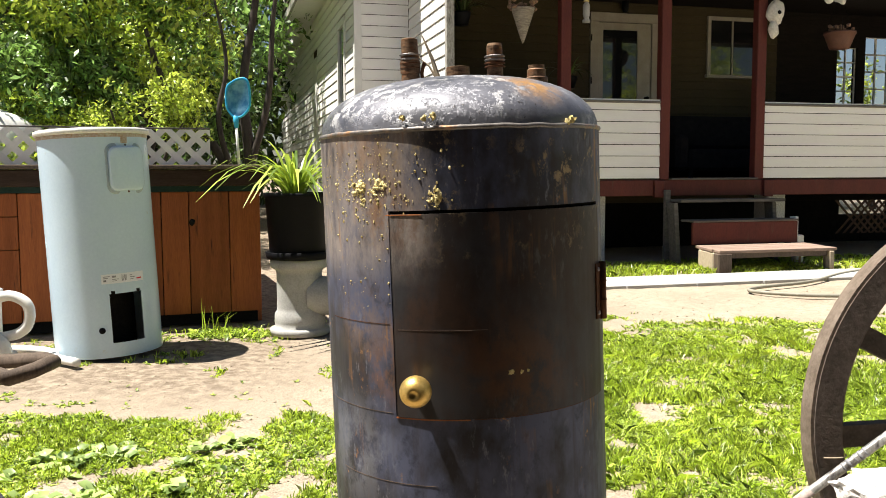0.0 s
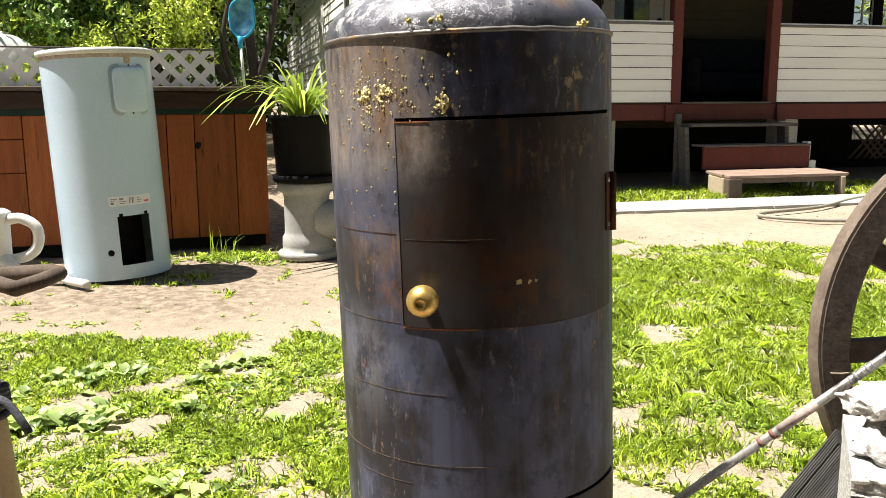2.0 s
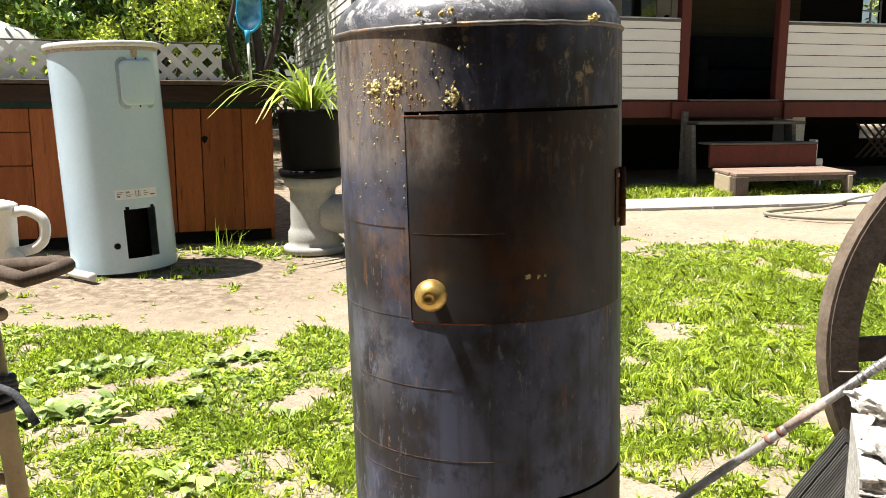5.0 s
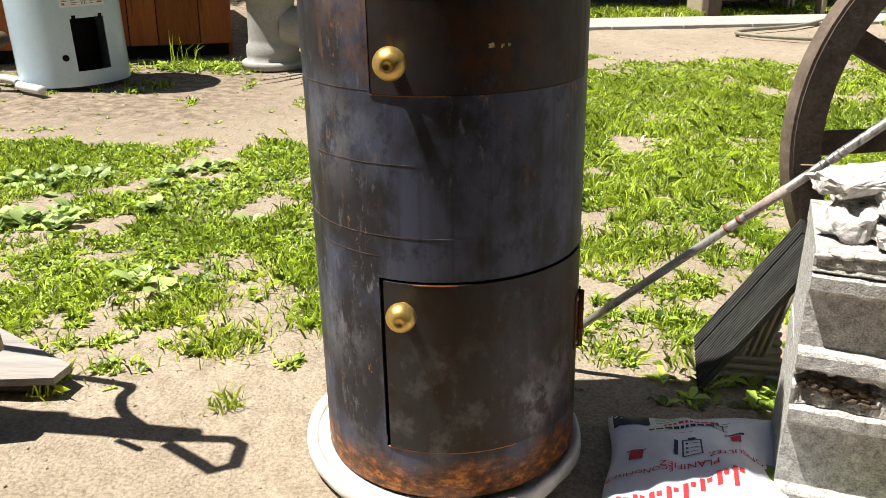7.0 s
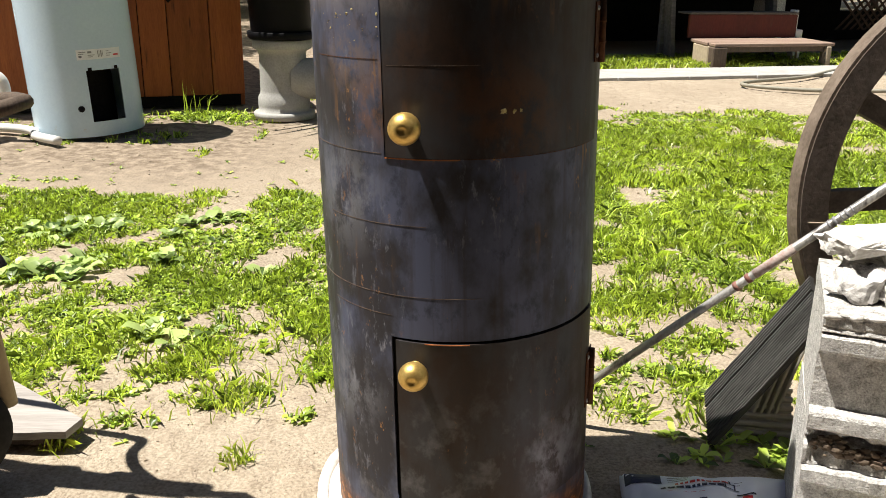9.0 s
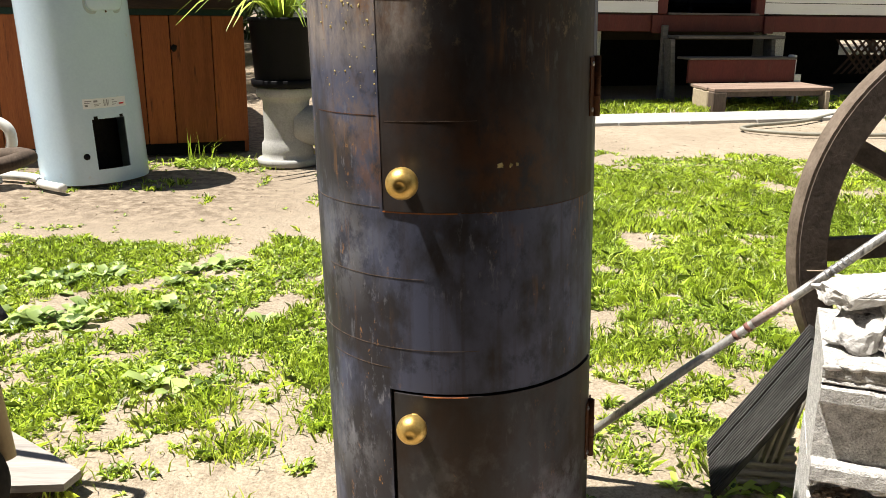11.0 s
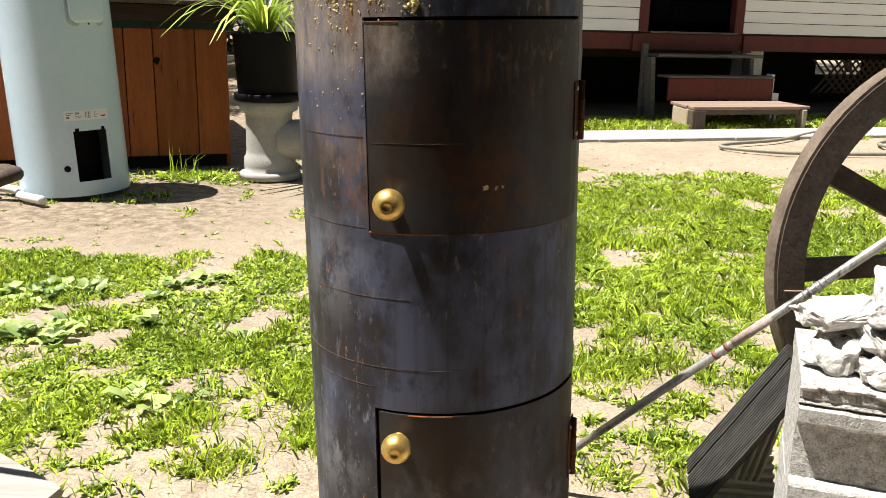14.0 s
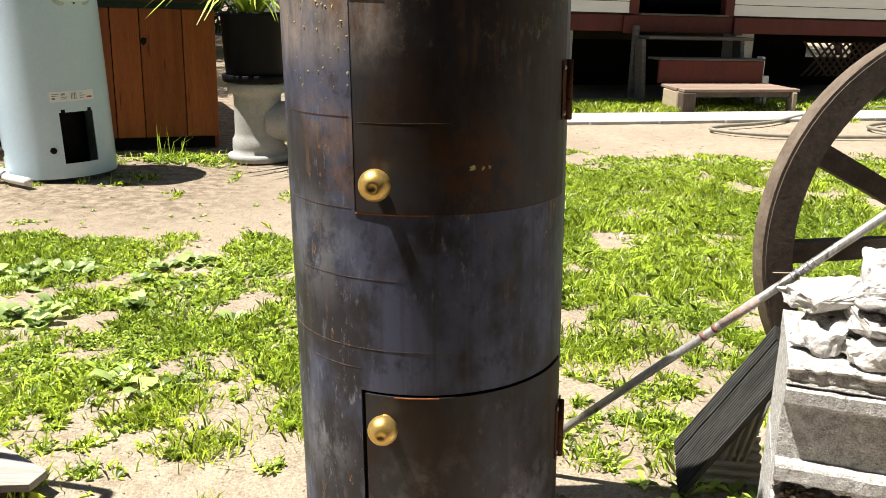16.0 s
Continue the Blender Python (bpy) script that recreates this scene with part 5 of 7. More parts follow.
def rock_slab(size, seed):
    """An angular broken stone: the hull of scattered points, roughened."""
    rng = random.Random(seed)
    bm = bmesh.new()
    for k in range(26):
        p = Vector((rng.uniform(-1, 1), rng.uniform(-1, 1), rng.uniform(-1, 1)))
        p /= max(abs(p.x), abs(p.y), abs(p.z)) ** 0.7
        bm.verts.new((p.x * size[0] / 2, p.y * size[1] / 2, p.z * size[2] / 2))
    hull = bmesh.ops.convex_hull(bm, input=bm.verts[:])
    bmesh.ops.delete(bm, geom=[g for g in hull["geom_interior"] if isinstance(g, bmesh.types.BMVert)], context="VERTS")
    bmesh.ops.subdivide_edges(bm, edges=bm.edges[:], cuts=4, use_grid_fill=True)
    bm.normal_update()
    for v in bm.verts:
        v.co += v.normal * (0.009 * noise.noise(v.co * 38 + Vector((seed, 0, 0))) + 0.005 * noise.noise(v.co * 100))
        v.co.z += 0.004 * round(3 * noise.noise(Vector((v.co.z * 60, seed, v.co.x * 8)))) / 3
    return bm


PILE = Matrix.Translation((0.600, -0.205, 0)) @ pose(0, 0, 0, 0, 0, -20)


def build_pile():
    """Concrete blocks stacked up, with whitewashed rubble on top."""
    rng = random.Random(12)
    z = 0.0
    for row, h in enumerate((0.212, 0.072, 0.182, 0.040)):
        for col in range(2):
            x0 = col * 0.392 + rng.uniform(-0.003, 0.003)
            if row == 3:
                bm = block_mesh(0.388, 0.30, h, 31 + col, 0.010, 0.003)
            elif row == 1:
                bm = broken_course(0.388, 0.29, h - 0.002, 3 + col)
            else:
                bm = block_mesh(0.388, 0.30, h - 0.002, row * 5 + col)
            b = part("concrete_block", bm, CONCRETE)
            b.matrix_basis = PILE @ pose(x0, (-0.004, 0.004, 0.0, 0.003)[row] + rng.uniform(-0.002, 0.002), z, 0, 0, rng.uniform(-0.6, 0.6))
            tagged(b, "crumbling grey concrete course in a stack" if row == 1 else "rough grey concrete block in a stack", "block", "stacked concrete blocks")
        z += h
    # rubble
    slabs = ((0.060, 0.105, 0.506, (0.085, 0.11, 0.066), 0, 4, 1), (0.135, 0.055, 0.506, (0.105, 0.09, 0.050), 2, -6, 0), (0.150, 0.100, 0.552, (0.12, 0.14, 0.036), 6, 4, 1),
             (0.070, 0.150, 0.585, (0.17, 0.13, 0.040), 8, -10, 0), (0.165, 0.085, 0.590, (0.12, 0.12, 0.042), -6, 8, 1), (0.160, 0.170, 0.622, (0.14, 0.11, 0.050), 4, -4, 1), (0.090, 0.230, 0.506, (0.16, 0.10, 0.085), 0, 0, 0),
             (0.265, 0.110, 0.506, (0.15, 0.20, 0.110), 0, 3, 0), (0.270, 0.110, 0.612, (0.17, 0.17, 0.065), 5, 6, 1), (0.235, 0.190, 0.660, (0.12, 0.12, 0.060), 0, -8, 0), (0.200, 0.060, 0.560, (0.09, 0.07, 0.030), 3, 10, 1))
    for k, (x, y, z, size, rx, ry, burnt) in enumerate(slabs):
        s = part("stone", rock_slab(size, k * 3 + 5), SCORCHED if burnt else STONE)
        s.matrix_basis = PILE @ pose(x, y, z + size[2] * 0.47, rx, ry, k * 23 - 30)
        tagged(s, "whitewashed flat stone with black scorch marks" if burnt else "whitewashed angular broken stone", "stone", "rubble on the block stack")
    bm = bmesh.new()
    for k in range(120):
        t = rng.uniform(0, 1)
        lump(rng.uniform(0.002, 0.0075), k, (1.3, 0.6, rng.uniform(0.6, 1.0)), 2, 0.5, 2.6, bm, (0.02 + 0.11 * t + 0.01 * rng.gauss(0, 1), 0.012 + rng.uniform(-0.006, 0.012), 0.032 - 0.018 * t + rng.gauss(0, 0.008)))
    bm_drip = bmesh.new()
    for k in range(9):
        x = 0.004 + 0.042 * k + rng.uniform(-0.012, 0.012)
        lump(rng.uniform(0.006, 0.012), 60 + k, (rng.uniform(1.2, 2.6), 0.45, rng.uniform(0.6, 1.2)), 2, 0.5, 2.2, bm_drip, (x, 0.004, 0.500 + rng.uniform(-0.004, 0.003)))
    dr = part("mortar_drips", bm_drip, STONE, None, "", True)
    dr.matrix_basis = PILE
    tagged(dr, "white mortar drips along the block edge", "mortar", kind="stuff")
    mo = part("mortar_lump", bm, CLAY)
    mo.matrix_basis = PILE @ pose(0.0, 0.0, 0.222)
    tagged(mo, "dark crumbling clay mortar between blocks", "mortar", kind="stuff")


CLAY = mat("clay_mortar", (0.07, 0.05, 0.036), (0.19, 0.145, 0.105), 60, 0.95, 0, 200, 0.9, 0.004)
build_pile()


def build_pole():
    a, b = Vector((0.215, 0.340, 0.012)), Vector((0.8095, 0.0573, 0.6663))
    d = (b - a)
    pole = thing("metal_pole", Matrix.Identity(4), "worn aluminium pole leaning across the block stack", "pole")
    part("shaft", tube([a, a + d * 0.5, a + d * 1.40], 0.0094, 16), ALUMINIUM, pole, "", True)
    for t in (0.605, 0.6385):
        part("band", tube([a + d * t, a + d * (t + 0.010)], 0.0108, 16), RED_BAND, pole, "faded red ring", True)
    part("sleeve", tube([a + d * 0.6595, a + d * 0.766], 0.0101, 16), FADED, pole, "faded pinkish tape", True)
    for t, span in ((0.851, 0.004), (0.8635, 0.007), (0.882, 0.003), (0.8925, 0.006), (0.907, 0.004)):
        part("mark", tube([a + d * t, a + d * (t + span)], 0.0098, 16), PRINT_GREY, pole, "worn black printing", True)


FADED = mat("faded_tape", (0.30, 0.20, 0.17), (0.52, 0.45, 0.41), 40, 0.7, 0, 160, 0.3, 0.001)
build_pole()


def ribbed_board(length, width, thick, ribs, groove=0.0045, skew=0.0, start=0.0):
    """A plank whose face is milled with rounded ribs along its length."""
    bm = bmesh.new()
    prof = [(0, -thick)]
    w = width / ribs
    for k in range(ribs):
        x = w * k
        prof += [(x + 0.04 * w, -groove * 0.6), (x + 0.16 * w, -groove * 0.1), (x + 0.36 * w, 0), (x + 0.56 * w, -groove * 0.1), (x + 0.68 * w, -groove * 0.6), (x + 0.74 * w, -groove), (x + 0.96 * w, -groove)]
    prof += [(width, -thick)]
    rows = []
    for s in range(13):
        wob = 0.0012 * noise.noise(Vector((s * 0.7, width * 40, 0.3)))
        rows.append([bm.verts.new((length * s / 12 + skew * (start + x), x + wob, z + wob)) for x, z in prof])
    n = len(prof)
    for p, q in zip(rows, rows[1:]):
        for k in range(n):
            j = (k + 1) % n
            bm.faces.new((p[k], q[k], q[j], p[j]))
    bm.faces.new(rows[0][::-1])
    bm.faces.new(rows[-1])
    bmesh.ops.recalc_face_normals(bm, faces=bm.faces[:])
    return bm


def board_frame(foot, head, side):
    """A pose with x from foot to head and y towards side."""
    x = (head - foot).normalized()
    y = (side - x * side.dot(x)).normalized()
    n = x.cross(y)
    return Matrix(((x.x, y.x, n.x, foot.x), (x.y, y.y, n.y, foot.y), (x.z, y.z, n.z, foot.z), (0, 0, 0, 1))), (head - foot).length


def build_boards():
    m, length = board_frame(Vector((0.572, 0.205, 0.0)), Vector((0.776, 0.20, 0.303)), Vector((0.009, 0.10, 0.088)))
    for off, w, ribs in ((0.0, 0.076, 13), (0.079, 0.029, 5)):
        b = part("grooved_board", ribbed_board(length, w, 0.02, ribs, 0.0028, 0.72, off), RIBBED)
        b.matrix_basis = m @ Matrix.Translation((0.0, off, 0.0))
        tagged(b, "dark weathered deck board with milled grooves, leaning by the blocks", "board", "leaning grooved boards")
    for foot, head, side, w, ribs in ((Vector((0.655, 0.270, -0.004)), Vector((0.800, 0.270, -0.014)), Vector((0.02, 0.08, 0.12)), 0.150, 7), (Vector((0.760, 0.300, 0.010)), Vector((0.846, 0.320, 0.300)), Vector((-0.10, 0.0, 0.03)), 0.070, 4)):
        m, length = board_frame(foot, head, side)
        b = part("grooved_board", ribbed_board(length, w, 0.022, ribs, 0.012), RIBBED_PALE)
        b.matrix_basis = m
        tagged(b, "pale grooved board standing behind darker boards", "board", "leaning grooved boards")


RIBBED = mat("grooved_grey_wood", (0.012, 0.0115, 0.011), (0.115, 0.11, 0.105), 24, 0.75, 0, 90, 0.5, 0.003, (0.3, 3, 3))
RIBBED_PALE = mat("grooved_pale_wood", (0.30, 0.27, 0.225), (0.50, 0.46, 0.39), 14, 0.85, 0, 90, 0.5, 0.003, (0.3, 3, 3))
build_boards()


def bag_height(u, v):
    e = min(u, 1 - u, v, 1 - v)
    dome = 0.050 * min(1, (e / 0.26)) ** 0.6
    fold = 0.006 * math.sin(9 * u + 5 * v + 2 * noise.noise(Vector((u * 3, v * 3, 0)))) + 0.016 * noise.noise(Vector((u * 4, v * 4, 2.2))) + 0.007 * noise.noise(Vector((u * 11, v * 9, 7.2)))
    return 0.012 + dome + fold * min(1, e / 0.12) + 0.008 * max(0, 1 - abs(u + 0.55 * v - 0.95) / 0.16) * min(1, e / 0.1)


def bag_drift(x, y, w, l):
    """Pulls the flat sack out of square: its far edge rises towards one corner."""
    u, v = x / w, y / l
    return x + 0.006 * math.sin(v * 11) * (1 - 2 * u), y + v * (0.075 * u - 0.045) + 0.006 * math.sin(u * 9 + 1)


def build_bag():
    m = Matrix.Translation((0.240, -0.421, 0.0)) @ pose(0, 0, 0, 0, 0, -12.5)
    W_, L_ = 0.335, 0.53
    bag = thing("printed_bag", m, "full white plastic bag with red and dark printing on soil", "bag")
    n = 44
    v, f = [], []
    for j in range(n + 1):
        for i in range(n + 1):
            u, w = i / n, j / n
            v.append((*bag_drift(u * W_, w * L_, W_, L_), bag_height(u, w)))
    k = n + 1
    f = [(j * k + i, j * k + i + 1, (j + 1) * k + i + 1, (j + 1) * k + i) for j in range(n) for i in range(n)]
    base = len(v)
    rim = [i for i in range(k)] + [j * k + n for j in range(1, k)] + [n * k + i for i in range(n - 1, -1, -1)] + [j * k for j in range(n - 1, 0, -1)]
    v += [(v[i][0] * 0.97 + 0.006, v[i][1] * 0.97 + 0.006, -0.01) for i in rim]
    for a in range(len(rim)):
        b = (a + 1) % len(rim)
        f.append((rim[b], rim[a], base + a, base + b))
    raw("sack", v, f, BAG_WHITE, bag, True)

    def laid(bm, lift=0.0018):
        for vert in bm.verts:
            u, w = vert.co.x / W_, vert.co.y / L_
            vert.co.x, vert.co.y = bag_drift(vert.co.x, vert.co.y, W_, L_)
            vert.co.z = bag_height(min(max(u, 0), 1), min(max(w, 0), 1)) + lift
        return bm

    def words(text, size, cx, cy, material):
        cu = bpy.data.curves.new("words", "FONT")
        cu.body, cu.size, cu.align_x = text, size, "CENTER"
        cu.resolution_u = 2
        ob = bpy.data.objects.new("words", cu)
        me = bpy.data.meshes.new_from_object(ob)
        bpy.data.objects.remove(ob)
        bpy.data.curves.remove(cu)
        bm = bmesh.new()
        bm.from_mesh(me)
        bpy.data.meshes.remove(me)
        bmesh.ops.triangulate(bm, faces=bm.faces[:])
        bmesh.ops.subdivide_edges(bm, edges=[e for e in bm.edges if e.calc_length() > 0.012], cuts=2)
        for vert in bm.verts:
            vert.co = Vector((cx - vert.co.x, cy - vert.co.y, 0))
        part("lettering", laid(bm), material, bag)

    def patch(x0, x1, y0, y1, material, name="print_block", lift=0.0016):
        bm = bmesh.new()
        bmesh.ops.create_grid(bm, x_segments=6, y_segments=4, size=0.5)
        for vert in bm.verts:
            vert.co = Vector(((x0 + x1) / 2 + vert.co.x * (x1 - x0), (y0 + y1) / 2 + vert.co.y * (y1 - y0), 0))
        part(name, laid(bm, lift), material, bag)

    words("PLANIFIEZ", 0.024, 0.147, 0.292, BAG_RED)
    words("\u00c9CONOMISEZ", 0.019, 0.060, 0.275, BAG_RED)
    words("CONSULTEZ", 0.021, 0.244, 0.318, BAG_RED)
    patch(0.008, 0.080, 0.462, 0.512, BAG_DARK)
    for k in range(4):
        patch(0.092, 0.140 - 0.010 * (k % 2), 0.500 - 0.011 * k, 0.503 - 0.011 * k, PRINT_GREY, "print_bar")
    for row, (x0, x1, y0, material) in enumerate(((0.105, 0.205, 0.444, BAG_RED), (0.075, 0.190, 0.424, BAG_DARK))):
        x = x0
        while x < x1:
            w = 0.006 + 0.004 * ((int(x * 1000) + row) % 3)
            patch(x, x + w, y0, y0 + 0.011, material, "print_bar")
            x += w + 0.0035
    for k in range(5):
        patch(0.085 + 0.016 * k, 0.096 + 0.016 * k, 0.404 + 0.003 * (k % 2), 0.406 + 0.003 * (k % 2), BAG_PINK, "print_bar")
    # pencil and clipboard, house sketch, two red signs
    cx, cy = 0.136, 0.318
    for x0, x1, y0, y1 in ((0.0, 0.003, 0, 0.055), (0.036, 0.039, 0, 0.055), (0.0, 0.039, -0.001, 0.002), (0.0, 0.039, 0.053, 0.056), (0.012, 0.027, 0.054, 0.062), (-0.016, -0.008, 0.004, 0.052),
                           (0.007, 0.012, 0.040, 0.045), (0.007, 0.012, 0.026, 0.031), (0.007, 0.012, 0.012, 0.017), (0.016, 0.032, 0.041, 0.043), (0.016, 0.032, 0.027, 0.029), (0.016, 0.032, 0.013, 0.015)):
        patch(cx + x0, cx + x1, cy + y0, cy + y1, BAG_DARK, "print_bar")
    for x0, x1, y0, y1 in ((0.200, 0.232, 0.420, 0.423), (0.202, 0.205, 0.420, 0.446), (0.222, 0.225, 0.424, 0.450), (0.205, 0.235, 0.444, 0.447), (0.212, 0.216, 0.447, 0.466), (0.224, 0.240, 0.460, 0.463)):
        patch(x0, x1, y0, y1, BAG_DARK, "print_bar")
    patch(0.036, 0.062, 0.318, 0.344, BAG_RED)
    patch(0.030, 0.066, 0.346, 0.351, BAG_RED, "print_bar")
    patch(0.236, 0.256, 0.372, 0.394, BAG_RED)
    patch(0.226, 0.264, 0.398, 0.404, BAG_DARK, "print_bar")
    # the large red brand, as plain strokes
    for k, tall in enumerate((0.034, 0.034, 0.046, 0.030, 0.046, 0.034, 0.034, 0.050)):
        x, y = 0.022 + 0.0285 * k, 0.150 + 0.0095 * k
        patch(x, x + 0.009, y + 0.046 - tall, y + 0.046, BAG_RED, "brand_bar")
        patch(x + 0.012, x + 0.021, y + 0.034, y + 0.046, BAG_RED, "brand_bar")


BAG_PINK = mat("bag_pink_print", (0.55, 0.22, 0.28), (0.62, 0.28, 0.32), 10, 0.4)
build_bag()


def build_left_things():
    # hand truck: tan upright, tyre, grey foot plate
    ht = thing("hand_truck", Matrix.Identity(4), "tan painted hand truck with a rope round its frame", "hand truck")
    top, bottom = Vector((-1.00, 0.0, 1.05)), Vector((-0.955, 0.055, 0.16))
    part("upright", tube([top, bottom], 0.020, 14), TAN_PAINT, ht, "tan painted steel tube", True)
    part("upright", tube([top + Vector((-0.3, 0.05, 0)), bottom + Vector((-0.3, 0.05, 0))], 0.020, 14), TAN_PAINT, ht, "", True)
    for z in (0.35, 0.85):
        t = (top.z - z) / (top.z - bottom.z)
        p = top.lerp(bottom, t)
        part("crossbar", tube([p, p + Vector((-0.3, 0.05, 0))], 0.014, 10), TAN_PAINT, ht, "", True)
    c = Vector((-1.058, -0.03, 0.130))
    ty = lathe([(0.05, -0.025), (0.085, -0.035), (0.118, -0.03), (0.127, -0.012), (0.127, 0.012), (0.118, 0.03), (0.085, 0.035), (0.05, 0.025)], 36)
    for dx in (0.0, -0.36):
        w = part("tyre", ty.copy() if dx == 0 else ty, RUBBER, ht, "dark rubber tyre", True)
        w.matrix_basis = Matrix.Translation(c + Vector((dx * 0.9, 0.02, 0))) @ pose(0, 0, 0, 90, 0, 12 if dx == 0 else 0)
    for k in range(5):
        z = 0.515 + 0.014 * k
        t = (top.z - z) / (top.z - bottom.z)
        p = top.lerp(bottom, t)
        ring = [p + Vector((0.027 * math.cos(a), 0.027 * math.sin(a), 0.006 * math.sin(a + k))) for a in np.linspace(0, 2 * math.pi, 15)[:-1]]
        part("rope_turn", tube(ring, 0.0075, 8, None, True), ROPE, ht, "", True)
    part("rope_tail", tube(smooth_path([(-0.945, -0.02, 0.565), (-0.905, -0.04, 0.56), (-0.875, -0.05, 0.53), (-0.862, -0.05, 0.505)], 6), 0.008, 8), ROPE, ht, "frayed grey and black rope end", True)
    run = 0.7 / math.tan(SUN_ELEVATION)
    bar = [Vector((x - run, y - 0.055 * run, 0.7)) for x, y in ((-1.25, 0.33), (-0.90, 0.245), (-0.79, 0.22), (-0.745, 0.20), (-0.75, 0.15), (-0.72, 0.09), (-0.65, 0.03))]
    part("bent_handle", tube(smooth_path(bar, 5), 0.013, 10), TAN_PAINT, ht, "bent tube handle", True)
    # plank
    bm = bmesh.new()
    outline = ((-0.872, 0.20), (-0.885, 0.14), (-0.99, 0.13), (-1.45, 0.12), (-1.45, 0.52), (-1.24, 0.47))
    low = [bm.verts.new((x, y, 0.028)) for x, y in outline]
    high = [bm.verts.new((x, y, 0.046)) for x, y in outline]
    bm.faces.new(low)
    bm.faces.new(high[::-1])
    for k in range(len(outline)):
        j = (k + 1) % len(outline)
        bm.faces.new((low[k], high[k], high[j], low[j]))
    bmesh.ops.recalc_face_normals(bm, faces=bm.faces[:])
    pl = part("grey_board", bm, ASH_BOARD)
    tagged(pl, "pale grey worn board end lying on soil", "board")
    bt = part("wood_batten", box(-1.45, -0.93, 0.16, 0.20, -0.005, 0.027, 0.003), BROWN_WOOD)
    tagged(bt, "dark batten under a grey board", "batten")
    # spade with a loop grip
    h = 0.80
    run = h / math.tan(SUN_ELEVATION)
    g = [Vector((x - run, y - run * 0.055, h + dz)) for x, y, dz in ((-0.60, 0.01, 0), (-0.47, 0.00, 0.01), (-0.445, -0.02, 0.01), (-0.445, -0.09, 0.01), (-0.48, -0.11, 0.0), (-0.60, -0.015, 0))]
    sp = thing("spade", Matrix.Identity(4), "wooden spade with a loop grip leaning by a hand truck", "spade")
    part("grip", tube(g[:-1] + [g[-1]], 0.014, 10), BROWN_WOOD, sp, "", True)
    foot = Vector((-1.75, 0.12, 0.02))
    part("shaft", tube([g[0] + Vector((0.01, -0.002, 0)), foot + (g[0] - foot) * 0.25], 0.019, 10), BROWN_WOOD, sp, "", True)
    part("blade", box(-1.78, -1.52, 0.03, 0.055, 0.012, 0.25, 0.008), RUST, sp, "rusty blade")


build_left_things()


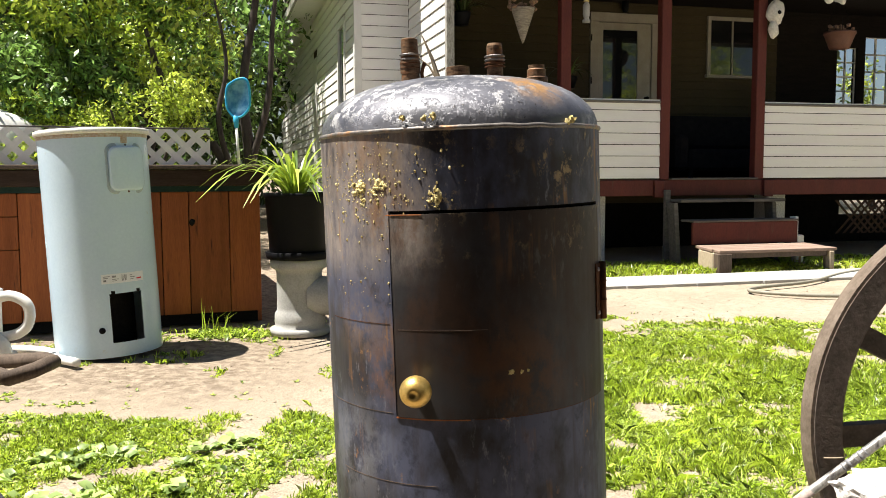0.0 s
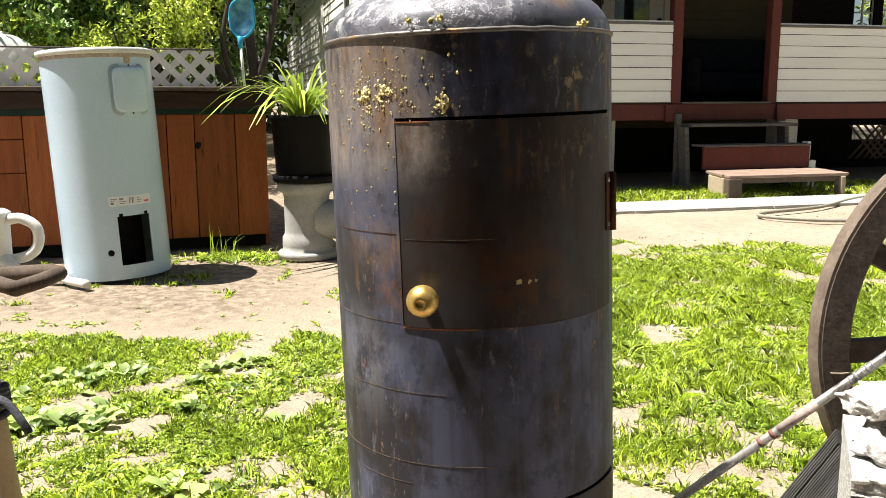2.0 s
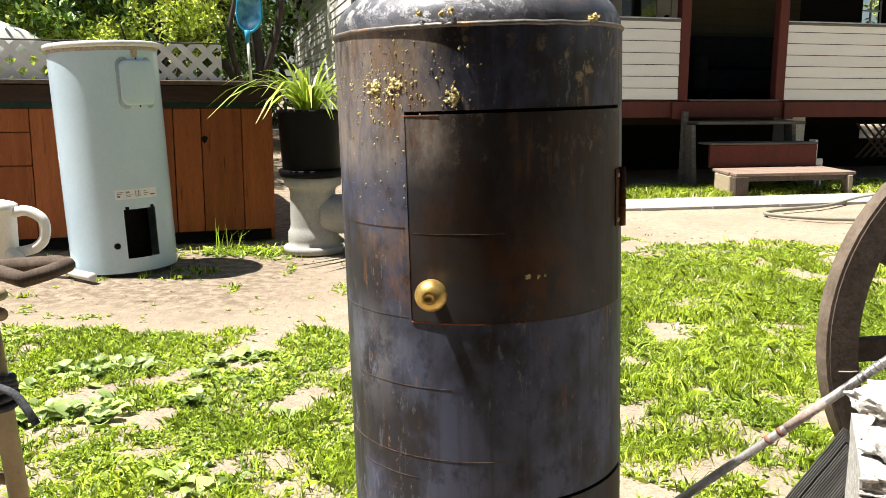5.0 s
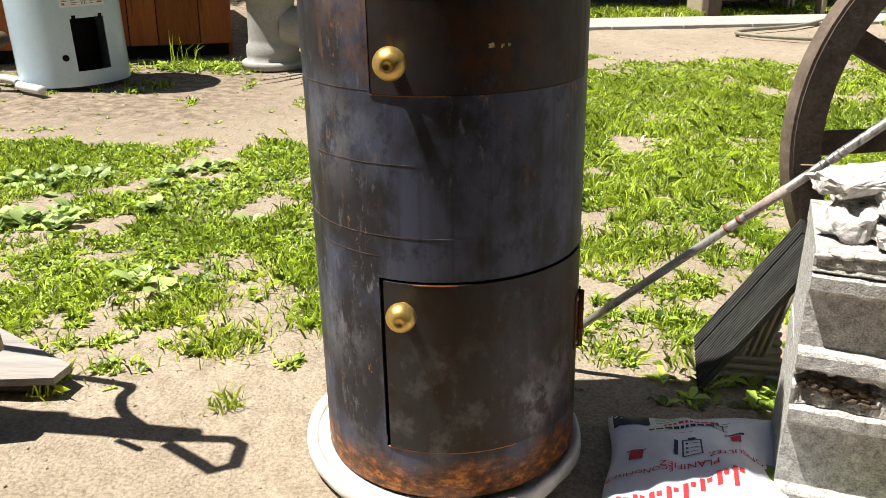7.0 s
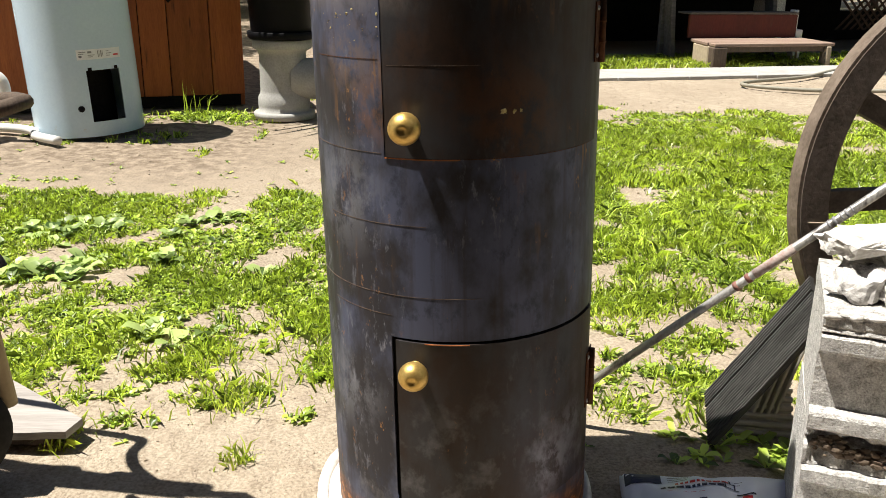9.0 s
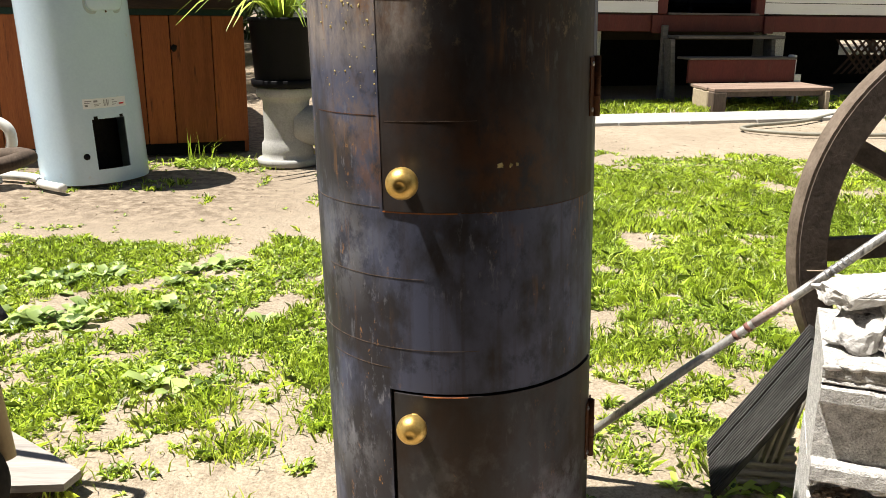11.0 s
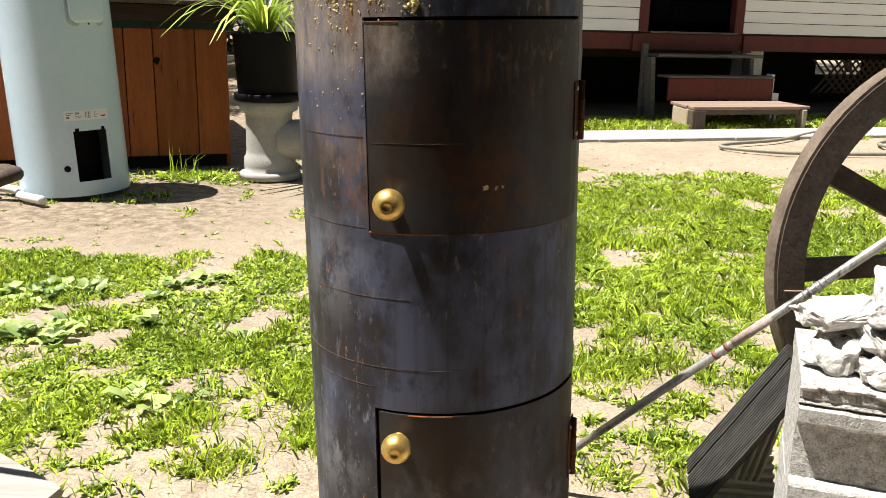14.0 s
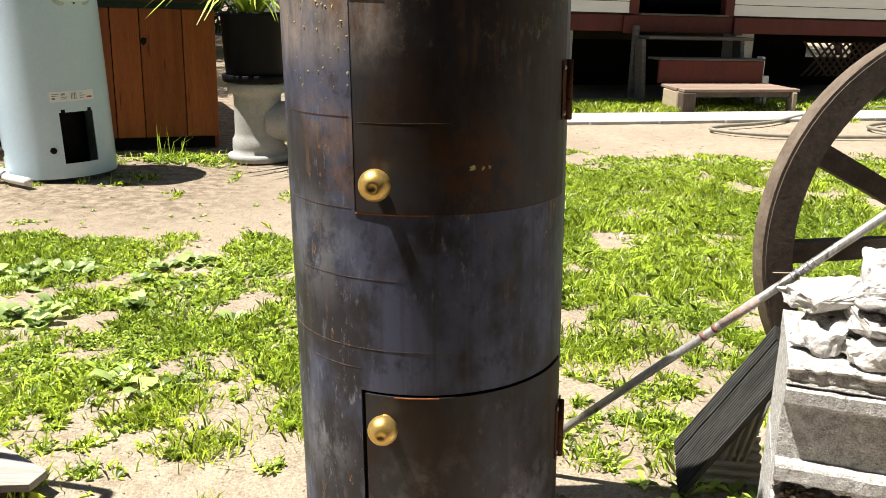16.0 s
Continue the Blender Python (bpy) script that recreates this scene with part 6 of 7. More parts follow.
# ---- porch furnishings ----
def build_porch_things():
    so = thing("sofa", HOUSE @ pose(1.75, 1.72, DECK_Z), "dark upholstered sofa in the shade of the porch", "sofa")
    part("seat", box(-0.95, 0.95, -0.45, 0.4, 0.12, 0.45, 0.05), FABRIC, so)
    part("backrest", box(-0.95, 0.95, 0.15, 0.42, 0.452, 0.98, 0.07), FABRIC, so)
    for s in (-1, 1):
        part("arm", box(s * 1.06 - 0.11, s * 1.06 + 0.11, -0.45, 0.42, 0.12, 0.66, 0.06), FABRIC, so)
        for y in (-0.38, 0.34):
            part("foot", box(s * 0.9 - 0.03, s * 0.9 + 0.03, y - 0.03, y + 0.03, 0.0, 0.119, 0.004), BLACK, so)
    # cone basket
    cb = thing("hanging_cone_basket", HOUSE @ pose(-2.33, -0.05, 3.02), "cone-shaped wicker hanging basket with dried flowers", "hanging basket")
    part("cone", lathe([(0, -0.26), (0.03, -0.20), (0.10, 0.02), (0.145, 0.16), (0.15, 0.17), (0.13, 0.16), (0, 0.12)], 24), WICKER, cb, "", True)
    bm = bmesh.new()
    rng = random.Random(3)
    for k in range(26):
        lump(rng.uniform(0.018, 0.04), k, (1, 1, 0.8), 1, 0.5, 2, bm, (rng.uniform(-0.17, 0.17), rng.uniform(-0.1, 0.1), 0.17 + rng.uniform(-0.02, 0.09)))
    part("dried_flowers", bm, FLOWER, cb, "faded dried flowers")
    part("cord", tube([(0, 0, 0.15), (0, 0.05, 0.78)], 0.004, 6), BROWN_WOOD, cb)
    # skull
    sk = thing("animal_skull", HOUSE @ pose(1.24, -0.05, 3.22) @ Matrix.Scale(1.25, 4), "bleached animal skull hung on a porch post", "skull ornament")
    part("skull", lump(0.1, 2.5, (0.95, 0.7, 1.25), 3, 0.3, 1.8, lump(0.075, 4, (0.75, 0.6, 1.3), 2, 0.3, 1.6, None, (-0.035, -0.02, -0.12)), (0.0, 0.0, 0.06)), BONE, sk, "", True)
    part("eye_socket", lump(0.025, 1, (1, 0.5, 1), 1, 0.2, 2, at=(-0.01, -0.082, 0.05)), BLACK, sk)
    # hanging flower pot
    hp = thing("hanging_flower_pot", HOUSE @ pose(2.50, 0.25, 2.90), "brown hanging pot with small dry flowers", "hanging basket")
    part("pot", lathe([(0, 0), (0.13, 0), (0.17, 0.10), (0.205, 0.20), (0.215, 0.20), (0.215, 0.235), (0.19, 0.235), (0, 0.2)], 28), mat("brown_pot", (0.10, 0.05, 0.035), (0.17, 0.085, 0.06), 8, 0.6), hp, "", True)
    bm = bmesh.new()
    for k in range(30):
        lump(rng.uniform(0.015, 0.035), k + 40, (1, 1, 1), 1, 0.5, 2, bm, (rng.uniform(-0.16, 0.16), rng.uniform(-0.14, 0.14), 0.24 + rng.uniform(-0.02, 0.10)))
    part("flowers", bm, FLOWER, hp)
    for a in (0, 2.1, 4.2):
        part("chain", tube([(0.2 * math.cos(a), 0.2 * math.sin(a), 0.23), (0, 0, 0.8)], 0.003, 5), BLACK_PLASTIC, hp)
    # garden flood lamp under the eave
    fl = thing("flood_lamp", HOUSE @ pose(2.15, 0.05, 3.52), "two-headed white flood lamp under the eave", "flood lamp")
    for s in (-1, 1):
        p = part("lamp_head", lathe([(0, 0), (0.03, 0.0), (0.035, 0.05), (0.06, 0.10), (0.06, 0.13), (0, 0.125)], 18), TRIM, fl, "", True)
        p.matrix_basis = pose(0.05 * s, -0.05, 0, 100, 0, 35 * s)
    part("mount", lathe([(0, 0.09), (0.05, 0.09), (0.05, 0.06), (0.02, 0.05), (0.02, 0), (0, 0)], 16), TRIM, fl, "", True)
    # bottle feeder
    bf = thing("bird_feeder", HOUSE @ pose(-1.42, 0.10, 3.20), "small clear bird feeder with a yellow cap", "bird feeder")
    part("bottle", lathe([(0, -0.12), (0.05, -0.12), (0.05, -0.09), (0.03, -0.07), (0.045, -0.02), (0.045, 0.10), (0.02, 0.14), (0, 0.14)], 16), PALE_CONCRETE, bf, "", True)
    part("cap", lathe([(0, 0.141), (0.035, 0.141), (0.035, 0.18), (0, 0.185)], 16), FOAM, bf, "yellow cap", True)
    part("cord", tube([(0, 0, 0.18), (0, 0.0, 0.59)], 0.003, 5), BLACK_PLASTIC, bf)


build_porch_things()


def build_porch_plants():
    for at, count, seed, length, label in (((-2.95, 0.55, 3.20), 40, 15, 0.42, "hanging trailing fern coloured dark for the porch shade"), ((-1.52, 0.45, 2.42), 30, 16, 0.36, "potted plant coloured dark for the porch shade")):
        m = HOUSE @ pose(*at)
        pot = thing("porch_plant_pot", m, "small brown pot in the porch shade", "plant pot", "porch plant pots")
        part("pot", lathe([(0, -0.14), (0.09, -0.14), (0.125, 0.0), (0.13, 0.02), (0.115, 0.02), (0, 0.0)], 24), BLACK_PLASTIC, pot, "", True)
        if at[2] > 3:
            for a in (0, 2.1, 4.2):
                part("chain", tube([(0.12 * math.cos(a), 0.12 * math.sin(a), 0.0), (0, 0, 0.59)], 0.003, 5), BLACK_PLASTIC, pot)
        else:
            part("stand", lathe([(0, -1.34), (0.12, -1.34), (0.12, -1.32), (0.02, -1.30), (0.02, -0.16), (0.10, -0.141), (0, -0.141)], 20), BROWN_WOOD, pot, "turned wooden plant stand", True)
        leaves = strap_leaves(count, seed, length, 0.012, 1.3)
        # Darkened leaves put the porch shade into the plant.
        leaves.materials[0] = SHADED_LEAF
        plant = new("porch_plant", leaves)
        plant.matrix_basis = m
        tagged(plant, label, "plant")


build_porch_plants()

# ---- path and hose ----
pa = part("concrete_path", bmesh.new(), PALE_CONCRETE)
bm = bmesh.new()
for k in range(14):
    x0 = -4.4 + 0.8 * k
    box(x0, x0 + 0.792, -2.28, -1.56, -0.03, 0.022, 0.006, bm, 0.002)
bm.to_mesh(pa.data)
bm.free()
pa.matrix_basis = HOUSE @ pose(0.0, 0.0, 0.0)
tagged(pa, "pale concrete slab path along the house", "path", kind="structure")
hs = part("garden_hose", tube(smooth_path([HOUSE @ Vector((*p, 0.025)) for p in ((4.6, -0.9), (2.6, -1.3), (0.99, -1.9), (-0.01, -2.53), (-0.8, -2.78), (-1.05, -2.98), (-0.9, -3.25), (-0.5, -3.5), (0.4, -3.65), (1.2, -3.5), (1.9, -3.0), (1.5, -2.7), (0.8, -3.0), (0.9, -3.6),
     (1.7, -3.7), (2.3, -3.2), (1.8, -2.8), (1.0, -3.2), (1.3, -3.9), (2.6, -3.8))], 8), 0.018, 8), HOSE_GREY, None, "", True)
tagged(hs, "grey garden hose lying in loops on dirt", "hose")

# ---- a white cover beyond the pool ----
wc = part("white_cover", lump(0.62, 6, (1.1, 0.8, 0.95), 3, 0.25, 1.4), WHITE_PLASTIC, None, "", True)
wc.matrix_basis = pose(-5.95, 8.8, 1.48)
tagged(wc, "white rounded tarpaulin cover beyond the pool", "cover")
st = part("cover_stand", box(-6.5, -5.4, 8.4, 9.2, 0, 1.25, 0.02), GREY_WOOD)
tagged(st, "grey wooden stand under a white cover", "stand")


# ---- trees ----
def leaf_cloud(centres, radii, count, size, seed, droop=0.3, material=None, name="crown"):
    """Many folded leaves scattered over the skins of overlapping lobes."""
    rng = np.random.RandomState(seed)
    centres, radii = np.asarray(centres, float), np.asarray(radii, float)
    pick = rng.choice(len(centres), count, p=radii ** 2 / (radii ** 2).sum())
    d = rng.normal(size=(count, 3))
    d /= np.linalg.norm(d, axis=1)[:, None]
    p = centres[pick] + d * (radii[pick] * rng.uniform(0.55, 1.08, count))[:, None] * np.array([1, 1, 0.85])
    keep = (vnoise(p[:, 0] + 0.7 * p[:, 2], p[:, 1] + 0.9 * p[:, 2], 1.1, seed + 9) > 0.33) & (vnoise(p[:, 0] - 0.4 * p[:, 1], p[:, 2] + 0.3 * p[:, 1], 3.1, seed + 19) > 0.42)
    p, d = p[keep], d[keep]
    n = len(p)
    ax = rng.normal(size=(n, 3)) + d * 0.6
    ax[:, 2] -= droop
    ax /= np.linalg.norm(ax, axis=1)[:, None]
    nr = rng.normal(size=(n, 3)) * 0.5 + np.array([-0.25, -0.15, 0.9])
    sd = np.cross(ax, nr)
    sd /= np.linalg.norm(sd, axis=1)[:, None] + 1e-9
    up = np.cross(sd, ax)
    s = size * rng.uniform(0.6, 1.35, n)[:, None]
    v = np.stack([p - ax * s, p - sd * s * 0.42 + up * s * 0.12, p + ax * s, p + sd * s * 0.42 + up * s * 0.12], 1).reshape(-1, 3)
    return fast_mesh(name, v, np.arange(n * 4).reshape(-1, 4), material or TREE_LEAF)


def tree(at, height, spread, seed, leaf, size, count, trunk_r=0.1, label="", low=0.25, forks=5):
    rng = random.Random(seed)
    t = thing("tree", Matrix.Translation(at), label, "tree", "trees behind the pool")
    bm = bmesh.new()
    lean = Vector((rng.uniform(-0.12, 0.12), rng.uniform(-0.1, 0.1), 1))
    trunk = [lean * (height * 0.62 * k / 5) + Vector((rng.uniform(-1, 1), rng.uniform(-1, 1), 0)) * 0.06 * k for k in range(6)]
    trunk[0].z = -0.05
    tube(smooth_path(trunk, 3), trunk_r, 9, bm, False, trunk_r * 0.35)
    centres, radii = [], []
    for k in range(forks):
        start = trunk[1 + k % 4]
        a = rng.uniform(0, 6.28)
        end = Vector((math.cos(a) * spread * rng.uniform(0.4, 0.9), math.sin(a) * spread * rng.uniform(0.4, 0.9), height * rng.uniform(0.45, 0.9)))
        mid = (start + end) / 2 + Vector((0, 0, rng.uniform(-0.2, 0.4)))
        tube(smooth_path([start, mid, end], 4), trunk_r * 0.45, 6, bm, False, trunk_r * 0.12)
        centres.append(end)
        radii.append(spread * rng.uniform(0.35, 0.6))
    for k in range(12):
        a, r = rng.uniform(0, 6.28), spread * math.sqrt(rng.uniform(0.05, 1))
        centres.append(Vector((math.cos(a) * r, math.sin(a) * r, height * rng.uniform(low, 1.0))))
        radii.append(spread * rng.uniform(0.25, 0.5))
    part("trunk", bm, BARK, t, "dark trunk and limbs", True)
    crown = new("crown", leaf_cloud(centres, radii, count, size, seed, 0.3, leaf))
    crown.parent = t
    return t


# Added out of view: wall and canopy that darken the tank's front.
UNSEEN_WALL = part("unseen_wall", box(-7, 7, -5.2, -5.0, 0, 3.0), DARK_BEAM)
tagged(UNSEEN_WALL, "unseen dark wall added behind the camera to block light", "wall", kind="structure")
UNSEEN_CANOPY = part("ceiling", box(-7, 7, -5.2, -1.15, 2.75, 2.85), DARK_BEAM)
tagged(UNSEEN_CANOPY, "unseen dark canopy added over the camera to block light", "ceiling", kind="structure")
TREES = ((-6.6, 10.5, 4.2, 1.7, 1, 0, 0.058, 24000), (-5.2, 11.8, 5.0, 1.8, 2, 1, 0.06, 24000), (-8.8, 12.5, 6.5, 2.4, 3, 0, 0.075, 22000),
         (-6.4, 15.5, 8.5, 2.6, 5, 0, 0.085, 22000), (-10.5, 17.0, 10.0, 3.4, 7, 0, 0.10, 18000), (-7.6, 9.8, 2.8, 1.3, 8, 1, 0.05, 19000),
         (-5.4, 9.4, 2.4, 1.1, 9, 1, 0.045, 17000), (-4.1, 9.3, 2.2, 0.8, 11, 1, 0.042, 13000), (-12.5, 13.0, 7.0, 2.8, 12, 0, 0.085, 14000), (-7.4, 19.5, 10.5, 3.2, 13, 0, 0.10, 17000))
for x, y, h, sp, seed, bright, size, count in TREES:
    tree((x, y, 0), h, sp, seed, BRIGHT_LEAF if bright else TREE_LEAF, size, count, 0.05 + 0.012 * h, "leafy tree with bright sunlit foliage" if bright else "leafy green tree with dense shaded foliage", 0.15)
for x, y, h, sp, seed, bright, size, count in ((13.5, 27, 4.3, 2.0, 21, 1, 0.09, 12000), (18.0, 29, 5.4, 2.4, 22, 0, 0.09, 12000), (11.0, 31, 4.2, 2.4, 23, 0, 0.09, 10000)):
    tree((x, y, 0), h, sp, seed, BRIGHT_LEAF if bright else TREE_LEAF, size, count, 0.12, "leafy tree beyond the porch", 0.15)
for x, y, h, sp, seed in ((12.5, 3.5, 6.0, 2.2, 61), (15.0, 0.5, 7.0, 2.4, 62), (16.5, 5.5, 7.0, 2.4, 63)):
    tree((x, y, 0), h, sp, seed, BRIGHT_LEAF, 0.10, 9000, 0.12, "leafy tree across the yard", 0.1)
# the dark leaning tree by the house
dk = thing("tree", Matrix.Translation((-3.35, 10.3, 0)), "dark many-stemmed tree beside the house wall", "tree", "trees behind the pool")
bm = bmesh.new()
for pts, r in (([(0.3, 0, 0), (0.15, 0.1, 1.0), (-0.25, 0.1, 1.7), (-0.8, 0.2, 2.3), (-1.1, 0.2, 3.2)], 0.09), ([(0.3, 0, 0), (0.35, 0.1, 1.3), (0.25, 0.2, 2.4), (0.45, 0.3, 3.8), (0.4, 0.3, 5.0)], 0.10),
               ([(0.15, 0.1, 1.0), (-0.05, 0.0, 1.9), (0.05, 0.1, 2.7), (-0.1, 0.1, 3.6)], 0.05), ([(0.35, 0.1, 1.3), (0.62, 0.1, 2.2), (0.7, 0.2, 3.4), (0.9, 0.2, 4.6)], 0.06), ([(-0.25, 0.1, 1.7), (-0.9, 0.0, 1.8), (-1.4, 0.1, 2.3)], 0.03)):
    tube(smooth_path(pts, 5), r, 8, bm, False, r * 0.3)
part("trunk", bm, BARK, dk, "dark bent stems", True)
crown = new("crown", leaf_cloud([(-1.1, 0.2, 3.3), (-0.2, 0.3, 4.6), (-0.7, 0.4, 3.9), (0.1, 0.3, 3.6), (-1.6, 0.2, 2.6), (-0.9, 0.8, 3.0)], [0.8, 0.8, 0.8, 0.4, 0.6, 0.8], 11000, 0.065, 31, 0.4, TREE_LEAF))
crown.parent = dk
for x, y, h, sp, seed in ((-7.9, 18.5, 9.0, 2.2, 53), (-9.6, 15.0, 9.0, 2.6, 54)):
    tree((x, y, 0), h, sp, seed, SHADED_LEAF, 0.085, 20000, 0.11, "tall tree behind the yard, leaves coloured dark for deep shade", 0.1)
# far woods, their shade put into the dark leaf colour
fw = new("far_woods", leaf_cloud([(-22 + 2.6 * k, 24 + 2 * math.sin(k * 1.7), 2.5 + 3.2 * (j)) for k in range(13) for j in range(4)], [3.0] * 52, 60000, 0.16, 41, 0.2, SHADED_LEAF))
tagged(fw, "dense green woods far behind the yard", "woods", kind="stuff")


fw = new("far_woods", leaf_cloud([(-30 + 3.6 * k, 33 + 2 * math.sin(k * 2.3), 2.5 + 4.4 * j) for k in range(12) for j in range(4)], [4.2] * 48, 46000, 0.34, 47, 0.2, SHADED_LEAF))
tagged(fw, "dark green woods on the slope behind the yard", "woods", kind="stuff")


# ---- grass and weeds ----
def blades(x, y, rng, lo, hi, width, lean):
    n = len(x)
    h = rng.uniform(lo, hi, n)
    a = rng.uniform(0, 2 * np.pi, n)
    dx, dy = np.cos(a), np.sin(a)
    l = rng.uniform(0.15, 1.0, n) * lean * h
    w = width * rng.uniform(0.6, 1.4, n)
    b = rng.uniform(0, 2 * np.pi, n)
    sx, sy = np.cos(b) * w, np.sin(b) * w
    z = ground_height(x, y) - 0.004
    base = np.stack([x, y, z], 1)
    side = np.stack([sx, sy, np.zeros(n)], 1)
    mid = base + np.stack([dx * l * 0.35, dy * l * 0.35, h * 0.6], 1)
    tip = base + np.stack([dx * l, dy * l, h * (1 - 0.25 * (l / h))], 1)
    v = np.stack([base - side, base + side, mid + side * 0.8, tip, mid - side * 0.8], 1).reshape(-1, 3)
    i = np.arange(n) * 5
    return v, i


def blade_mesh(name, v, i, material):
    me = bpy.data.meshes.new(name)
    n = len(i)
    loops = np.stack([i, i + 1, i + 2, i + 3, i + 4], 1).ravel()
    me.vertices.add(len(v))
    me.vertices.foreach_set("co", v.astype(np.float32).ravel())
    me.loops.add(len(loops))
    me.loops.foreach_set("vertex_index", loops.astype(np.int32))
    me.polygons.add(n)
    me.polygons.foreach_set("loop_start", np.arange(0, 5 * n, 5, dtype=np.int32))
    me.update(calc_edges=True)
    me.materials.append(material)
    return me


def clear_of_things(x, y):
    ok = (np.hypot(x + 0.012, y) > 0.325)
    ok &= ~((x > 0.58) & (x < 1.45) & (y > -0.25) & (y < 0.14))
    ok &= ~((x > 0.28) & (x < 0.72) & (y > -0.45) & (y < 0.12))
    ok &= np.hypot(x + 2.345, y - 3.97) > 0.33
    u = (x - 2.94) * math.cos(radians(16)) + (y - 9.88) * math.sin(radians(16))
    w = -(x - 2.94) * math.sin(radians(16)) + (y - 9.88) * math.cos(radians(16))
    ok &= ~((w > -2.30) & (w < -1.54) & (u > -4.4)) & (w < -0.1)
    pu = (x + 1.62) * math.cos(radians(21)) + (y - 5.12) * math.sin(radians(21))
    pw = -(x + 1.62) * math.sin(radians(21)) + (y - 5.12) * math.cos(radians(21))
    ok &= ~((pw > -0.02) & (pu < 0.05))
    return ok


def scatter(n, seed, x0, x1, y0, y1):
    rng = np.random.RandomState(seed)
    return rng, rng.uniform(x0, x1, n), rng.uniform(y0, y1, n)


def lawn(seed, n, x0, x1, y0, y1, lo, hi, width, gamma=1.0):
    rng, x, y = scatter(n, seed, x0, x1, y0, y1)
    # blades gather in tufts
    tx, ty = rng.normal(0, 0.018, n), rng.normal(0, 0.018, n)
    q = 0.075
    cx, cy = np.round(x / q) * q, np.round(y / q) * q
    jx, jy = (vnoise(cx, cy, 13.7, 8) - 0.5) * q * 1.6, (vnoise(cx, cy, 17.1, 9) - 0.5) * q * 1.6
    tuft = rng.rand(n) < 0.6
    x, y = np.where(tuft, cx + jx + tx, x), np.where(tuft, cy + jy + ty, y)
    thin = np.clip(0.35 + 1.7 * (vnoise(x, y, 6.5, 33) - 0.28), 0.15, 1)
    keep = (rng.rand(n) < thin * grassy(x, y) ** gamma) & clear_of_things(x, y)
    x, y = x[keep], y[keep]
    tall = 0.6 + 0.8 * vnoise(x, y, 2.2, 12)
    v, i = blades(x, y, rng, lo, hi, width, 1.5)
    v[:, 2] = ground_height(v[:, 0], v[:, 1]) + (v[:, 2] - ground_height(v[:, 0], v[:, 1])) * np.repeat(tall, 5)
    return v, i


def add_stuff(name, me, label):
    ob = new(name, me)
    tagged(ob, label, "grass", kind="stuff")


v, i = lawn(71, 210000, -2.2, 2.4, 0.0, 2.6, 0.011, 0.042, 0.0026)
add_stuff("grass", blade_mesh("grass", v, i, GRASS_LEAF), "patchy bright green lawn grass")
v, i = lawn(72, 170000, -3.4, 4.2, 2.4, 5.6, 0.014, 0.052, 0.0040)
add_stuff("grass", blade_mesh("grass", v, i, GRASS_LEAF), "patchy bright green lawn grass")
v, i = lawn(73, 60000, 0.3, 6.5, 7.9, 10.4, 0.03, 0.10, 0.005)
add_stuff("grass", blade_mesh("grass", v, i, GRASS_LEAF), "long grass at the foot of the porch")


v, i = lawn(74, 90000, 0.25, 2.6, 0.95, 4.6, 0.035, 0.085, 0.0019, 1.6)
add_stuff("grass", blade_mesh("grass", v, i, GRASS_LEAF), "longer fine grass in the lawn")


LEAFY = ((-1.66, 1.77, 0.1, 0.13, 16), (-1.55, 1.33, 0.06, 0.07, 12), (-1.37, 1.3, 0.05, 0.06, 8), (-1.46, 1.85, 0.1, 0.1, 10), (-1.12, 1.45, 0.04, 0.03, 4), (-1.1, 1.97, 0.06, 0.05, 5), (-0.71, 1.35, 0.01, 0.01, 1), (-0.85, 0.8, 0.05, 0.03, 3), (-1.37, 1.39, 0.05, 0.05, 5), (-1.15, 1.77, 0.02, 0.02, 2), (-1.03, 2.08, 0.02, 0.02, 2), (-0.87, 0.72, 0.02, 0.02, 1))


def weed_leaves(x, y, rng, lo, hi, rosette=5, broad=1.0, material=None):
    """Broad low leaves in rosettes."""
    k = rng.randint(3, rosette + 3, len(x))
    x, y = np.repeat(x, k), np.repeat(y, k)
    n = len(x)
    a, l, e = rng.uniform(0, 6.283, n), rng.uniform(lo, hi, n)[:, None], rng.uniform(0.1, 0.9, n)[:, None]
    w = l * rng.uniform(0.17, 0.36, n)[:, None] * broad
    up = np.array([[0, 0, 1.0]])
    d, s = np.stack([np.cos(a), np.sin(a), 0 * a], 1), np.stack([-np.sin(a), np.cos(a), 0 * a], 1)
    c = np.stack([x, y, ground_height(x, y)], 1)
    p1, p2, p3 = c + d * l * 0.35 + up * l * e * 0.4, c + d * l * 0.7 + up * l * e * 0.62, c + d * l + up * l * e * 0.55
    v = np.stack([c, p1 - s * w * 0.8 + up * w * 0.25, p1 - up * w * 0.1, p1 + s * w * 0.8 + up * w * 0.25,
                  p2 - s * w * 0.7 + up * w * 0.2, p2 - up * w * 0.1, p2 + s * w * 0.7 + up * w * 0.2, p3], 1).reshape(-1, 3)
    i = (np.arange(n) * 8)[:, None]
    tri = [(0, 2, 1), (0, 3, 2), (1, 2, 5), (1, 5, 4), (2, 3, 6), (2, 6, 5), (4, 5, 7), (5, 6, 7)]
    f = np.concatenate([i + np.array([t]) for t in tri])
    return fast_mesh("weeds", v, f, material or WEED_LEAF)


